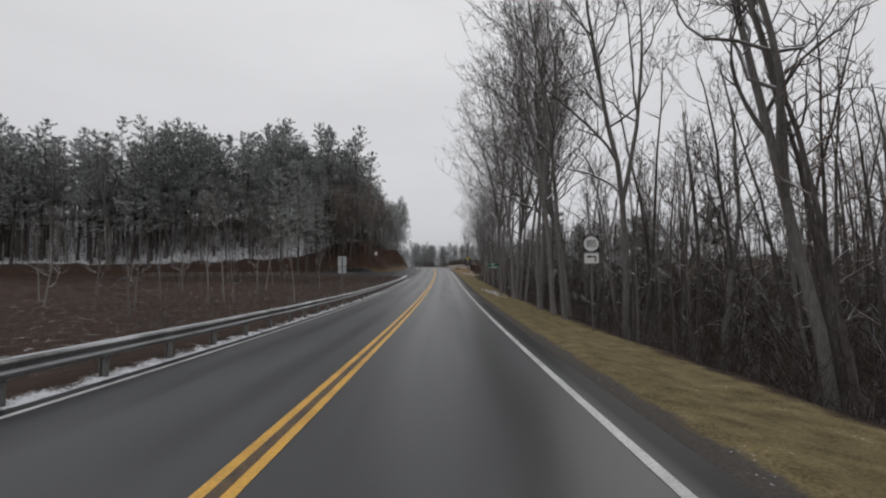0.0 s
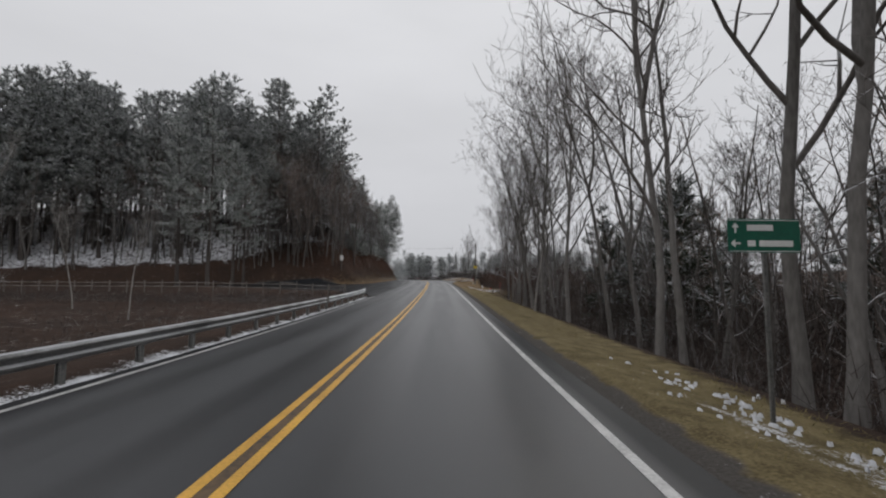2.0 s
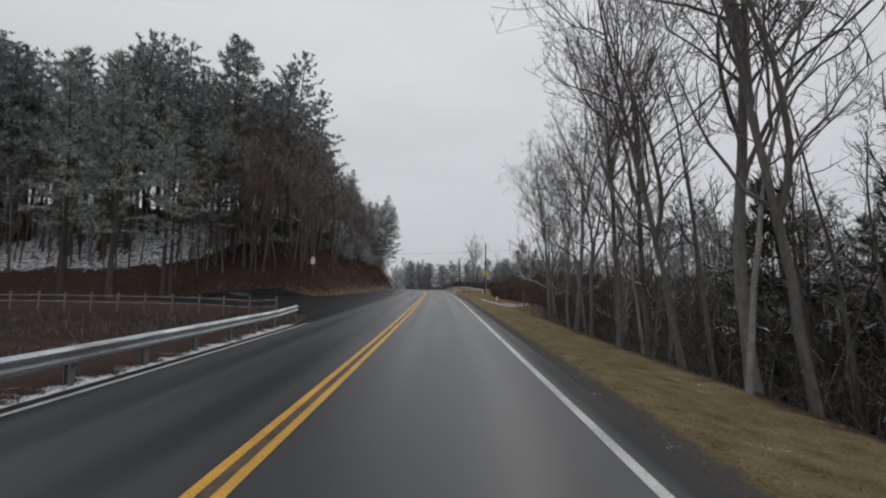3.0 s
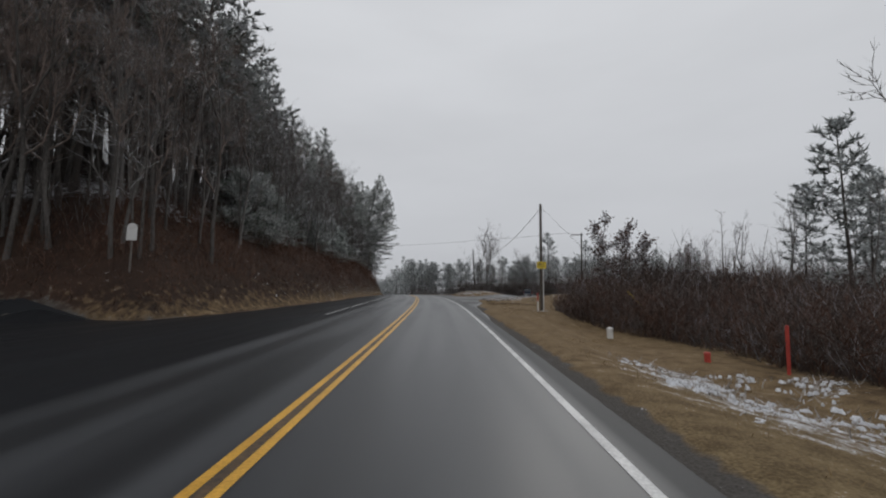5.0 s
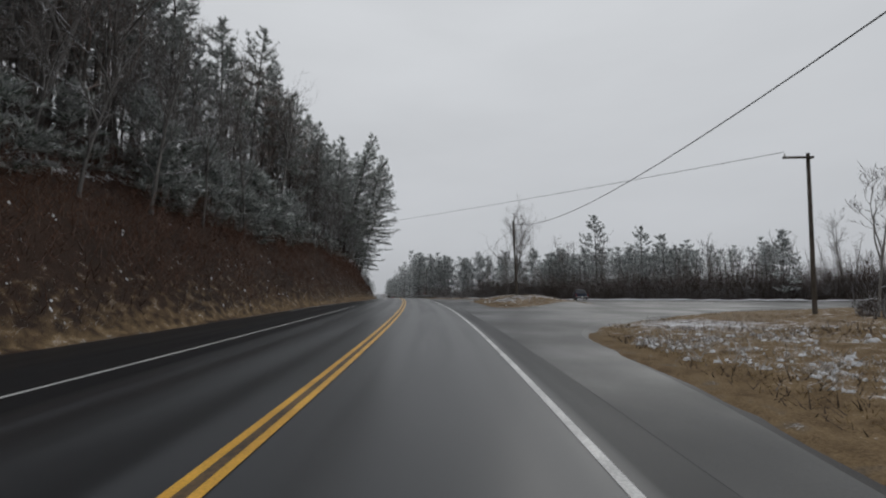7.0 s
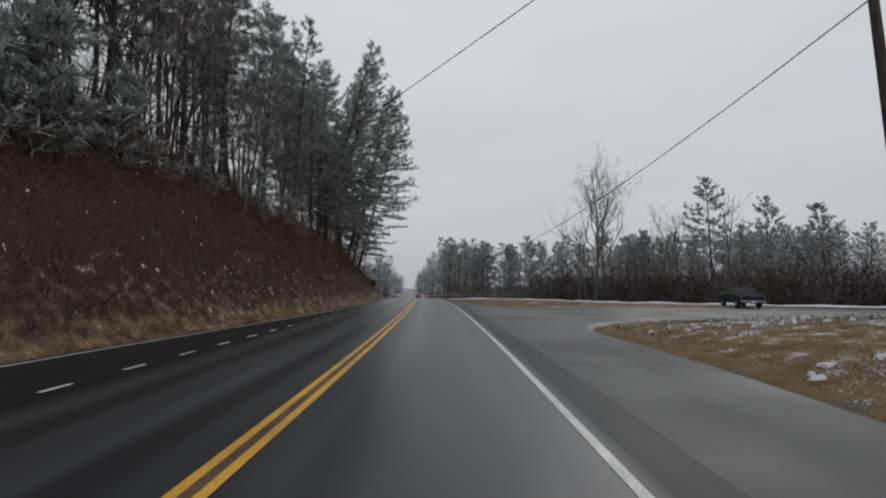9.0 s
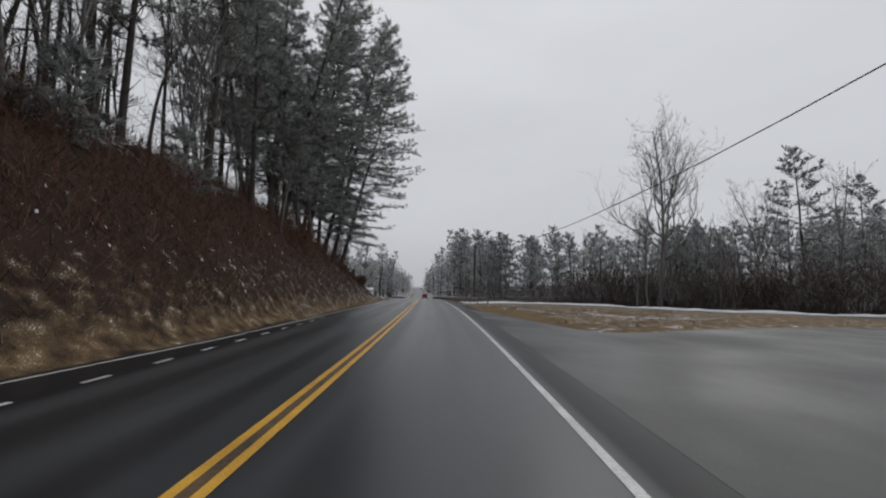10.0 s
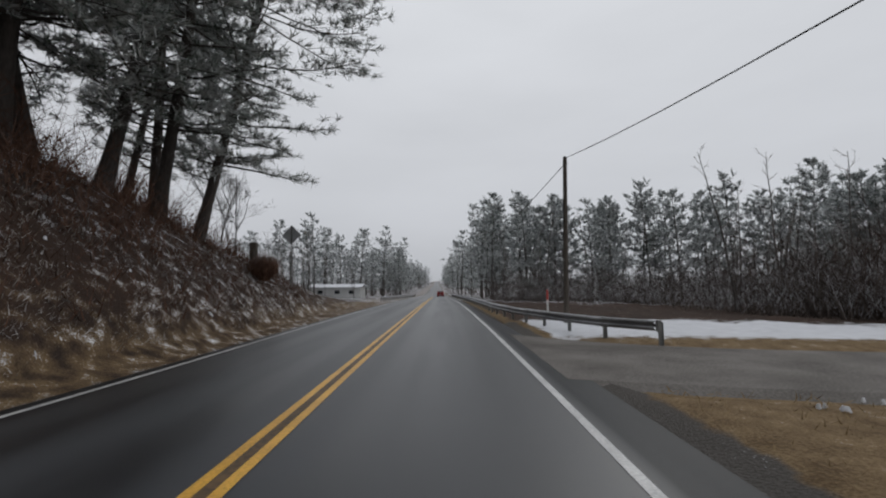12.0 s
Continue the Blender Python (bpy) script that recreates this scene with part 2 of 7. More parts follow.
def asphalt(name, dark, light, rough_low, rough_high, tracks=False):
    """Damp asphalt: fine stone grain, patches that dry unevenly, and smoother wheel tracks."""
    m = bpy.data.materials.new(name)
    m.use_nodes = True
    n, k = m.node_tree.nodes, m.node_tree.links
    b = n["Principled BSDF"]
    uv = n.new("ShaderNodeUVMap")
    pos = n.new("ShaderNodeTexCoord")
    grain, patch = n.new("ShaderNodeTexNoise"), n.new("ShaderNodeTexNoise")
    grain.inputs["Scale"].default_value, grain.inputs["Detail"].default_value = 60, 3
    patch.inputs["Scale"].default_value, patch.inputs["Detail"].default_value = 1.0, 5
    long = n.new("ShaderNodeMapping")
    long.inputs["Scale"].default_value = (0.9, 0.07, 1) if tracks else (0.22, 0.16, 1)
    k.new(uv.outputs[0], long.inputs[0])
    k.new(long.outputs[0], patch.inputs["Vector"])
    k.new(pos.outputs["Object"], grain.inputs["Vector"])
    mix = n.new("ShaderNodeMix")
    mix.data_type = "RGBA"
    mix.inputs["A"].default_value, mix.inputs["B"].default_value = (*dark, 1), (*light, 1)
    blend = n.new("ShaderNodeMath")
    blend.operation = "MULTIPLY_ADD"
    blend.inputs[1].default_value = 0.35
    k.new(grain.outputs[0], blend.inputs[0])
    k.new(patch.outputs[0], blend.inputs[2])
    level = n.new("ShaderNodeMapRange")
    level.inputs["From Min"].default_value, level.inputs["From Max"].default_value = (0.45, 0.95) if tracks else (0.52, 0.86)
    k.new(blend.outputs[0], level.inputs["Value"])
    last = level.outputs[0]
    if tracks:
        # wheel tracks at 0.85 and 2.75 m from the centre line, in both lanes
        across = n.new("ShaderNodeSeparateXYZ")
        k.new(uv.outputs[0], across.inputs[0])
        side = n.new("ShaderNodeMath")
        side.operation = "ABSOLUTE"
        k.new(across.outputs["X"], side.inputs[0])
        mid = n.new("ShaderNodeMath")
        mid.operation, mid.inputs[1].default_value = "SUBTRACT", 1.95
        k.new(side.outputs[0], mid.inputs[0])
        fold = n.new("ShaderNodeMath")
        fold.operation = "ABSOLUTE"
        k.new(mid.outputs[0], fold.inputs[0])
        off = n.new("ShaderNodeMath")
        off.operation, off.inputs[1].default_value = "SUBTRACT", 0.88
        k.new(fold.outputs[0], off.inputs[0])
        away = n.new("ShaderNodeMath")
        away.operation = "ABSOLUTE"
        k.new(off.outputs[0], away.inputs[0])
        worn = n.new("ShaderNodeMapRange")
        worn.interpolation_type = "SMOOTHSTEP"
        worn.inputs["From Min"].default_value, worn.inputs["From Max"].default_value = 0.1, 0.5
        worn.inputs["To Min"].default_value, worn.inputs["To Max"].default_value = 0.2, 1.0
        k.new(away.outputs[0], worn.inputs["Value"])
        damp = n.new("ShaderNodeMath")
        damp.operation = "MULTIPLY"
        k.new(level.outputs[0], damp.inputs[0])
        k.new(worn.outputs[0], damp.inputs[1])
        # darker from 3.6 m outwards on both sides
        verge = n.new("ShaderNodeMapRange")
        verge.inputs["From Min"].default_value, verge.inputs["From Max"].default_value = 3.6, 4.1
        verge.inputs["To Min"].default_value, verge.inputs["To Max"].default_value = 1.0, 0.05
        k.new(side.outputs[0], verge.inputs["Value"])
        edge_tone = n.new("ShaderNodeMath")
        edge_tone.operation = "MULTIPLY"
        k.new(damp.outputs[0], edge_tone.inputs[0])
        k.new(verge.outputs[0], edge_tone.inputs[1])
        last = edge_tone.outputs[0]
        dull = n.new("ShaderNodeMapRange")
        dull.inputs["From Min"].default_value, dull.inputs["From Max"].default_value = 3.7, 4.05
        dull.inputs["To Min"].default_value, dull.inputs["To Max"].default_value = 0.5, 0.08
        k.new(side.outputs[0], dull.inputs["Value"])
        k.new(dull.outputs[0], b.inputs["Specular IOR Level"])
    k.new(last, mix.inputs["Factor"])
    k.new(mix.outputs["Result"], b.inputs["Base Color"])
    wet = n.new("ShaderNodeMapRange")
    wet.inputs["To Min"].default_value, wet.inputs["To Max"].default_value = rough_low, rough_high
    k.new(damp.outputs[0] if tracks else last, wet.inputs["Value"])
    k.new(wet.outputs[0], b.inputs["Roughness"])
    if not tracks:
        b.inputs["Specular IOR Level"].default_value = 0.17
    bp = n.new("ShaderNodeBump")
    bp.inputs["Strength"].default_value, bp.inputs["Distance"].default_value = 0.25, 0.004
    k.new(grain.outputs[0], bp.inputs["Height"])
    k.new(bp.outputs[0], b.inputs["Normal"])
    return m


ASPHALT = asphalt("damp_asphalt", (0.0165, 0.0175, 0.0195), (0.056, 0.0590, 0.0640), 0.34, 0.50, tracks=True)
OLD_ASPHALT = asphalt("faded_asphalt", (0.012, 0.0125, 0.0135), (0.036, 0.037, 0.039), 0.30, 0.60)


def ground_material():
    """Leaf litter, grass, gravel and thin snow, each lying where the cover attribute says."""
    m = bpy.data.materials.new("winter_ground")
    m.use_nodes = True
    n, k = m.node_tree.nodes, m.node_tree.links
    b = n["Principled BSDF"]
    b.inputs["Roughness"].default_value, b.inputs["Specular IOR Level"].default_value = 0.95, 0.12
    pos = n.new("ShaderNodeTexCoord")
    cover = n.new("ShaderNodeAttribute")
    cover.attribute_name = "cover"
    part_of = n.new("ShaderNodeSeparateColor")
    k.new(cover.outputs["Color"], part_of.inputs[0])
    noises = []
    for scale, detail in ((0.35, 6), (2.2, 5), (25, 4)):
        t = n.new("ShaderNodeTexNoise")
        t.inputs["Scale"].default_value, t.inputs["Detail"].default_value = scale, detail
        k.new(pos.outputs["Object"], t.inputs["Vector"])
        noises.append(t)

    def two(a, c, noise_out):
        x = n.new("ShaderNodeMix")
        x.data_type = "RGBA"
        x.inputs["A"].default_value, x.inputs["B"].default_value = (*a, 1), (*c, 1)
        k.new(noise_out, x.inputs["Factor"])
        return x.outputs["Result"]

    def over(below, above, factor):
        x = n.new("ShaderNodeMix")
        x.data_type = "RGBA"
        k.new(below, x.inputs["A"])
        k.new(above, x.inputs["B"])
        k.new(factor, x.inputs["Factor"])
        return x.outputs["Result"]

    def ragged(weight, noise_out, sharp):
        """Where a cover of this weight shows, with a ragged edge."""
        a = n.new("ShaderNodeMath")
        a.operation = "ADD"
        k.new(weight, a.inputs[0])
        k.new(noise_out, a.inputs[1])
        r = n.new("ShaderNodeMapRange")
        r.inputs["From Min"].default_value, r.inputs["From Max"].default_value = 1.0 - sharp, 1.0 + sharp
        k.new(a.outputs[0], r.inputs["Value"])
        return r.outputs[0]

    def sum_of(a, c, low, high):
        s = n.new("ShaderNodeMath")
        s.operation = "ADD"
        k.new(a, s.inputs[0])
        k.new(c, s.inputs[1])
        r = n.new("ShaderNodeMapRange")
        r.inputs["From Min"].default_value, r.inputs["From Max"].default_value = low, high
        k.new(s.outputs[0], r.inputs["Value"])
        return r.outputs[0]

    tufty = sum_of(noises[1].outputs[0], noises[2].outputs[0], 0.72, 1.28)
    flecks = sum_of(noises[1].outputs[0], noises[2].outputs[0], 0.45, 1.55)
    litter = over(two((0.017, 0.0125, 0.0104), (0.054, 0.0385, 0.031), noises[2].outputs[0]), two((0.028, 0.0172, 0.0126), (0.082, 0.0505, 0.0365), noises[2].outputs[0]), sum_of(noises[0].outputs[0], noises[1].outputs[0], 0.75, 1.25))
    grass = over(two((0.10, 0.066, 0.035), (0.255, 0.180, 0.100), tufty), two((0.085, 0.068, 0.034), (0.25, 0.20, 0.105), tufty), cover.outputs["Alpha"])
    gravel = two((0.045, 0.041, 0.037), (0.125, 0.115, 0.105), noises[2].outputs[0])
    snow = two((0.50, 0.51, 0.54), (0.78, 0.79, 0.82), noises[1].outputs[0])
    c = over(litter, grass, ragged(part_of.outputs[0], noises[1].outputs[0], 0.2))
    c = over(c, gravel, ragged(part_of.outputs[2], noises[1].outputs[0], 0.12))
    c = over(c, snow, ragged(part_of.outputs[1], flecks, 0.07))
    k.new(c, b.inputs["Base Color"])
    bp = n.new("ShaderNodeBump")
    bp.inputs["Strength"].default_value, bp.inputs["Distance"].default_value = 0.7, 0.06
    k.new(noises[2].outputs[0], bp.inputs["Height"])
    k.new(bp.outputs[0], b.inputs["Normal"])
    return m


GROUND = ground_material()

# ---- the road's line: heading (degrees to the left) and grade (degrees) along y ----
HEAD_Y = [-200, 0, 20, 40, 60, 80, 100, 120, 140, 160, 180, 200, 220, 260, 320, 2200]
HEAD = [0.0, 0.03, -0.08, 0.05, 0.36, 0.76, 1.23, 2.28, 4.41, 6.82, 8.57, 9.87, 11.0, 11.8, 12.2, 12.2]
GRADE_Y = [-200, 0, 20, 40, 60, 80, 100, 120, 140, 160, 180, 200, 220, 245, 280, 360, 450, 2200]
GRADE = [-2.0, -2.0, -0.86, 0.05, 0.99, 1.33, 1.3, 1.16, 0.88, 0.59, 0.3, -0.07, -0.55, -1.1, -1.7, -1.8, 0.0, 0.0]
LINE_Y = np.arange(-200, 2200.5, 1.0)
line_head = np.radians(np.interp(LINE_Y, HEAD_Y, HEAD))
line_x = -np.concatenate([[0], np.cumsum(np.tan((line_head[1:] + line_head[:-1]) / 2))])
line_x += -1.863 - np.interp(0, LINE_Y, line_x)
line_grade = np.radians(np.interp(LINE_Y, GRADE_Y, GRADE))
line_z = np.concatenate([[0], np.cumsum(np.tan((line_grade[1:] + line_grade[:-1]) / 2))])
line_z -= np.interp(0, LINE_Y, line_z)


def mid_x(y):
    return np.interp(y, LINE_Y, line_x)


def mid_z(y):
    return np.interp(y, LINE_Y, line_z)


def heading(y):
    return np.interp(y, LINE_Y, line_head)


def world_xy(y, d):
    """World x and y of the place d metres to the right of the centre line, abreast of y."""
    return mid_x(y) + d / np.cos(heading(y)), y


# the pavement's left and right edges, as distances from the centre line
LEFT_Y = [-200, 74, 80, 84, 90, 113, 116, 119, 130, 140, 150, 165, 175, 185, 195, 205, 226, 2200]
LEFT_D = [-4.3, -4.3, -5.6, -8.5, -13, -13.5, -12.6, -11.2, -10.4, -9.5, -9.1, -8.6, -7.7, -6.4, -5.3, -4.9, -4.35, -4.35]
RIGHT_Y = [-200, 114, 124, 236, 244, 2200]
RIGHT_D = [4.35, 4.35, 4.7, 4.7, 4.4, 4.4]
# the foot of the wooded bank
FOOT_Y = [100, 117, 130, 140, 150, 165, 178, 195, 230, 245, 300]
FOOT_D = [-14, -12.6, -11.0, -10.1, -9.6, -9.1, -7.8, -5.9, -5.3, -6.5, -9]
CREST_Y = [60, 108, 113, 118, 128, 150, 205, 220, 230, 237, 243, 250, 260, 400]
CREST_H = [3.4, 3.8, 6.4, 9.0, 12.0, 13.0, 13.0, 11.5, 9.5, 7.0, 3.8, 1.4, 0.2, 0.0]


def smooth(t):
    t = np.clip(t, 0, 1)
    return t * t * (3 - 2 * t)


def beyond_foot(y, d):
    """How far a place lies up the bank from its foot: behind the main road, and behind the side road."""
    along = np.interp(y, FOOT_Y, FOOT_D) - d
    across = y - (114.5 + (d + 12.6) * 0.22)
    return np.minimum(along, across)


def relief(y, d):
    """Height of the ground over the road's centre line."""
    y, d = np.asarray(y, float), np.asarray(d, float)
    z = np.zeros(np.broadcast(y, d).shape)
    # left: hollow field behind the guard rail, then the side road and the wooded bank
    field = smooth((-d - 4.9) / 5) * (1 - smooth((y - 78) / 8))
    z = z - 0.75 * field + 0.012 * np.clip(-d - 25, 0, 60) * (1 - smooth((y - 78) / 8))
    u = np.clip(beyond_foot(y, d), 0, None)
    cap = np.interp(y, CREST_Y, CREST_H) * (1 + 0.08 * np.sin(y * 0.21) + 0.05 * np.sin(y * 0.57 + 1))
    steep = np.interp(y, [108, 120, 150, 215, 238], [0.75, 1.0, 1.3, 1.35, 1.1])
    rise = cap * (1 - np.exp(-u * steep * 1.25 / np.maximum(cap, 0.2)))
    back = np.clip(u - 6, 0, 110) * np.interp(y, [60, 120, 150, 225, 255], [0.16, 0.16, 0.10, 0.06, 0.0])
    z = z + np.where(d < -4, rise + back, 0)
    # right: verge, then the wooded hollow; further on a level field
    hollow = 1 - smooth((y - 84) / 14)
    z = z - hollow * (0.35 * smooth((d - 4.6) / 2.6) + 2.6 * smooth((d - 7.4) / 6) - 0.02 * np.clip(d - 30, 0, 80))
    level = smooth((y - 84) / 14)
    z = z - level * ((0.3 + 0.4 * (1 - smooth((y - 111) / 10))) * smooth((d - np.interp(y, [108, 116, 124, 130, 136], [5, 5.4, 6.2, 6.9, 7.2])) / 4) * (1 - smooth((y - 124) / 10)) + 0.5 * smooth((d - 12) / 25) * (1 - smooth((y - 130) / 20)))
    z = z - smooth((y - 150) / 30) * 0.4 * smooth((d - 14) / 18)
    z = z + 0.045 * np.clip(d - 70, 0, 160)
    # grassy swell between the two mouths of the side road
    z = z + 0.9 * smooth((d - 4.8) / 5) * np.exp(-(((d - 13) / 4.5) ** 2) - ((y - 176) / 6) ** 2)
    z = z + 0.8 * smooth((d - 4.8) / 5) * np.exp(-(((d - 18) / 7) ** 2) - ((y - 137) / 8) ** 2)
    z = z - 0.45 * smooth((d - 4.8) / 5) * np.exp(-(((d - 16) / 5) ** 2) - ((y - 216) / 7) ** 2)
    # far down the road the land follows the valley slowly
    return z


def ground_z(y, d):
    return mid_z(y) + relief(y, d)


def place(y, d, lift=0.0):
    x, y = world_xy(y, d)
    return Vector((float(x), float(y), float(ground_z(y, d)) + lift))


# ---- mesh helpers ----
def mesh_object(name, verts, faces, mat, parent=None, label="", smooth_faces=False, uvs=None):
    me = bpy.data.meshes.new(name)
    me.from_pydata([tuple(v) for v in verts], [], faces)
    me.materials.append(mat)
    if uvs is not None:
        layer = me.uv_layers.new(name="UVMap")
        loops = np.empty(len(me.loops), dtype=np.int32)
        me.loops.foreach_get("vertex_index", loops)
        layer.data.foreach_set("uv", np.asarray(uvs, float)[loops].ravel())
    if smooth_faces:
        me.polygons.foreach_set("use_smooth", [True] * len(me.polygons))
    me.update()
    ob = new(name, me)
    if parent:
        ob.parent = parent
    if label:
        tagged(ob, label)
    return ob


def part(name, bm, mat, parent=None, label="", smooth_faces=False):
    me = bpy.data.meshes.new(name)
    bm.to_mesh(me)
    bm.free()
    me.materials.append(mat)
    if smooth_faces:
        me.polygons.foreach_set("use_smooth", [True] * len(me.polygons))
    ob = new(name, me)
    if parent:
        ob.parent = parent
    if label:
        tagged(ob, label)
    return ob


def box(bm, size, at=(0, 0, 0), turn=None, bevel=0.0):
    """A box, with its edges rounded, added to a bmesh."""
    m = Matrix.Translation(at) @ (turn or Matrix()) @ Matrix.Diagonal((*size, 1))
    made = bmesh.ops.create_cube(bm, size=1, matrix=m)
    if bevel:
        edges = {e for v in made["verts"] for e in v.link_edges}
        bmesh.ops.bevel(bm, geom=list(edges), offset=bevel, segments=2, affect="EDGES", profile=0.6)


def rod(bm, a, b, r1, r2, sides=10):
    """A tapered rod from a to b."""
    a, b = Vector(a), Vector(b)
    m = Matrix.Translation((a + b) / 2) @ (b - a).to_track_quat("Z", "Y").to_matrix().to_4x4()
    bmesh.ops.create_cone(bm, cap_ends=True, segments=sides, radius1=r1, radius2=r2, depth=(b - a).length, matrix=m)


def strip(name, ys, left, right, lift, mat, cross=1, label="", category="", kind="structure", thick=0.0, group="", parent=None):
    """A ribbon along the road between two distances from the centre line, lying lift above the road's surface."""
    verts, uvs, faces = [], [], []
    for y in ys:
        a, b = left(y), right(y)
        for i in range(cross + 1):
            d = a + (b - a) * i / cross
            x, yy = world_xy(y, d)
            verts.append((x, yy, mid_z(y) + crown(d) + lift))
            uvs.append((d, y))
    w = cross + 1
    for j in range(len(ys) - 1):
        for i in range(cross):
            q = j * w + i
            faces.append((q, q + 1, q + w + 1, q + w))
    if thick:
        base = len(verts)
        for j in range(len(ys)):
            for i in (0, cross):
                v = verts[j * w + i]
                verts.append(v)
                verts.append((v[0] + (-0.12 if i == 0 else 0.12), v[1], v[2] - thick))
                uvs += [uvs[j * w + i]] * 2
        for j in range(len(ys) - 1):
            p, q = base + 4 * j, base + 4 * j + 4
            faces.append((p, q, q + 1, p + 1))
            faces.append((p + 2, p + 3, q + 3, q + 2))
    ob = mesh_object(name, verts, faces, mat, parent, smooth_faces=True, uvs=uvs)
    return tagged(ob, label, category, group, kind)


def crown(d):
    """The road's slight camber."""
    return -0.012 * abs(d)


# ---- ground ----
def inside(poly, y, d):
    """Whether places lie inside a polygon of (y, d) corners."""
    y, d = np.asarray(y, float), np.asarray(d, float)
    hit = np.zeros(y.shape, bool)
    for (y1, d1), (y2, d2) in zip(poly, poly[1:] + poly[:1]):
        cross = (d1 > d) != (d2 > d)
        at = (y2 - y1) * (d - d1) / (d2 - d1 + 1e-12) + y1
        hit ^= cross & (y < at)
    return hit


def softened(poly, keep, times=2):
    """An outline with its corners rounded off, but for those in keep."""
    for _ in range(times):
        out = []
        for n, p in enumerate(poly):
            if p in keep:
                out.append(p)
                continue
            for q in (poly[n - 1], poly[(n + 1) % len(poly)]):
                out.append((p[0] * 0.75 + q[0] * 0.25, p[1] * 0.75 + q[1] * 0.25))
        poly = out
    return poly


# side roads as outlines of (y, d)
WEST_MOUTH = [(86, -12), (113.5, -13), (114.0, -20), (111, -30), (107, -34), (102, -33), (99, -27), (92, -20)]
EAST_MOUTH = softened([(113, 4.3), (118, 4.6), (124, 4.76), (126, 4.9), (128, 5.15), (131, 5.65), (136, 6.5), (141, 6.8), (144.2, 7.2), (147.6, 8.8), (153, 14.0), (164, 27), (172, 41), (176, 60), (174, 115), (190, 115), (197, 80), (208, 56), (216, 44), (218, 39), (214, 36), (204, 31),
              (193, 27), (182, 24), (173, 17.5), (164, 9.2), (165, 7.6), (176, 7.6), (176, 4.66), (150, 4.66), (125, 4.66)],
                      {(113, 4.3), (176, 7.6), (176, 4.66), (150, 4.66), (125, 4.66), (193, 27), (204, 31), (214, 36)})
EAST_FORK = softened([(176, 4.66), (176, 7.6), (184, 7.6), (187.5, 13), (195, 23.5), (193, 27), (204, 31), (214, 36), (208, 22), (202, 12.5), (199.5, 8.2), (204, 7.2), (210, 6.0), (217, 4.66)],
                     {(176, 4.66), (176, 7.6), (193, 27), (204, 31), (214, 36), (217, 4.66)})
DRIVE = softened([(226.4, 4.3), (226.2, 9.5), (226.5, 22), (221, 36), (218, 39), (217, 43), (224, 38), (231.5, 22), (230.8, 11), (231.6, 7.0), (233.5, 4.3)], {(226.4, 4.3), (233.5, 4.3)})


def blurred(poly, y, d, r=1.0):
    """A polygon's share of the ground near each place."""
    s = np.zeros(np.broadcast(y, d).shape)
    for a in (-r, 0, r):
        for b in (-r, 0, r):
            s = s + inside(poly, y + a, d + b)
    return s / 9


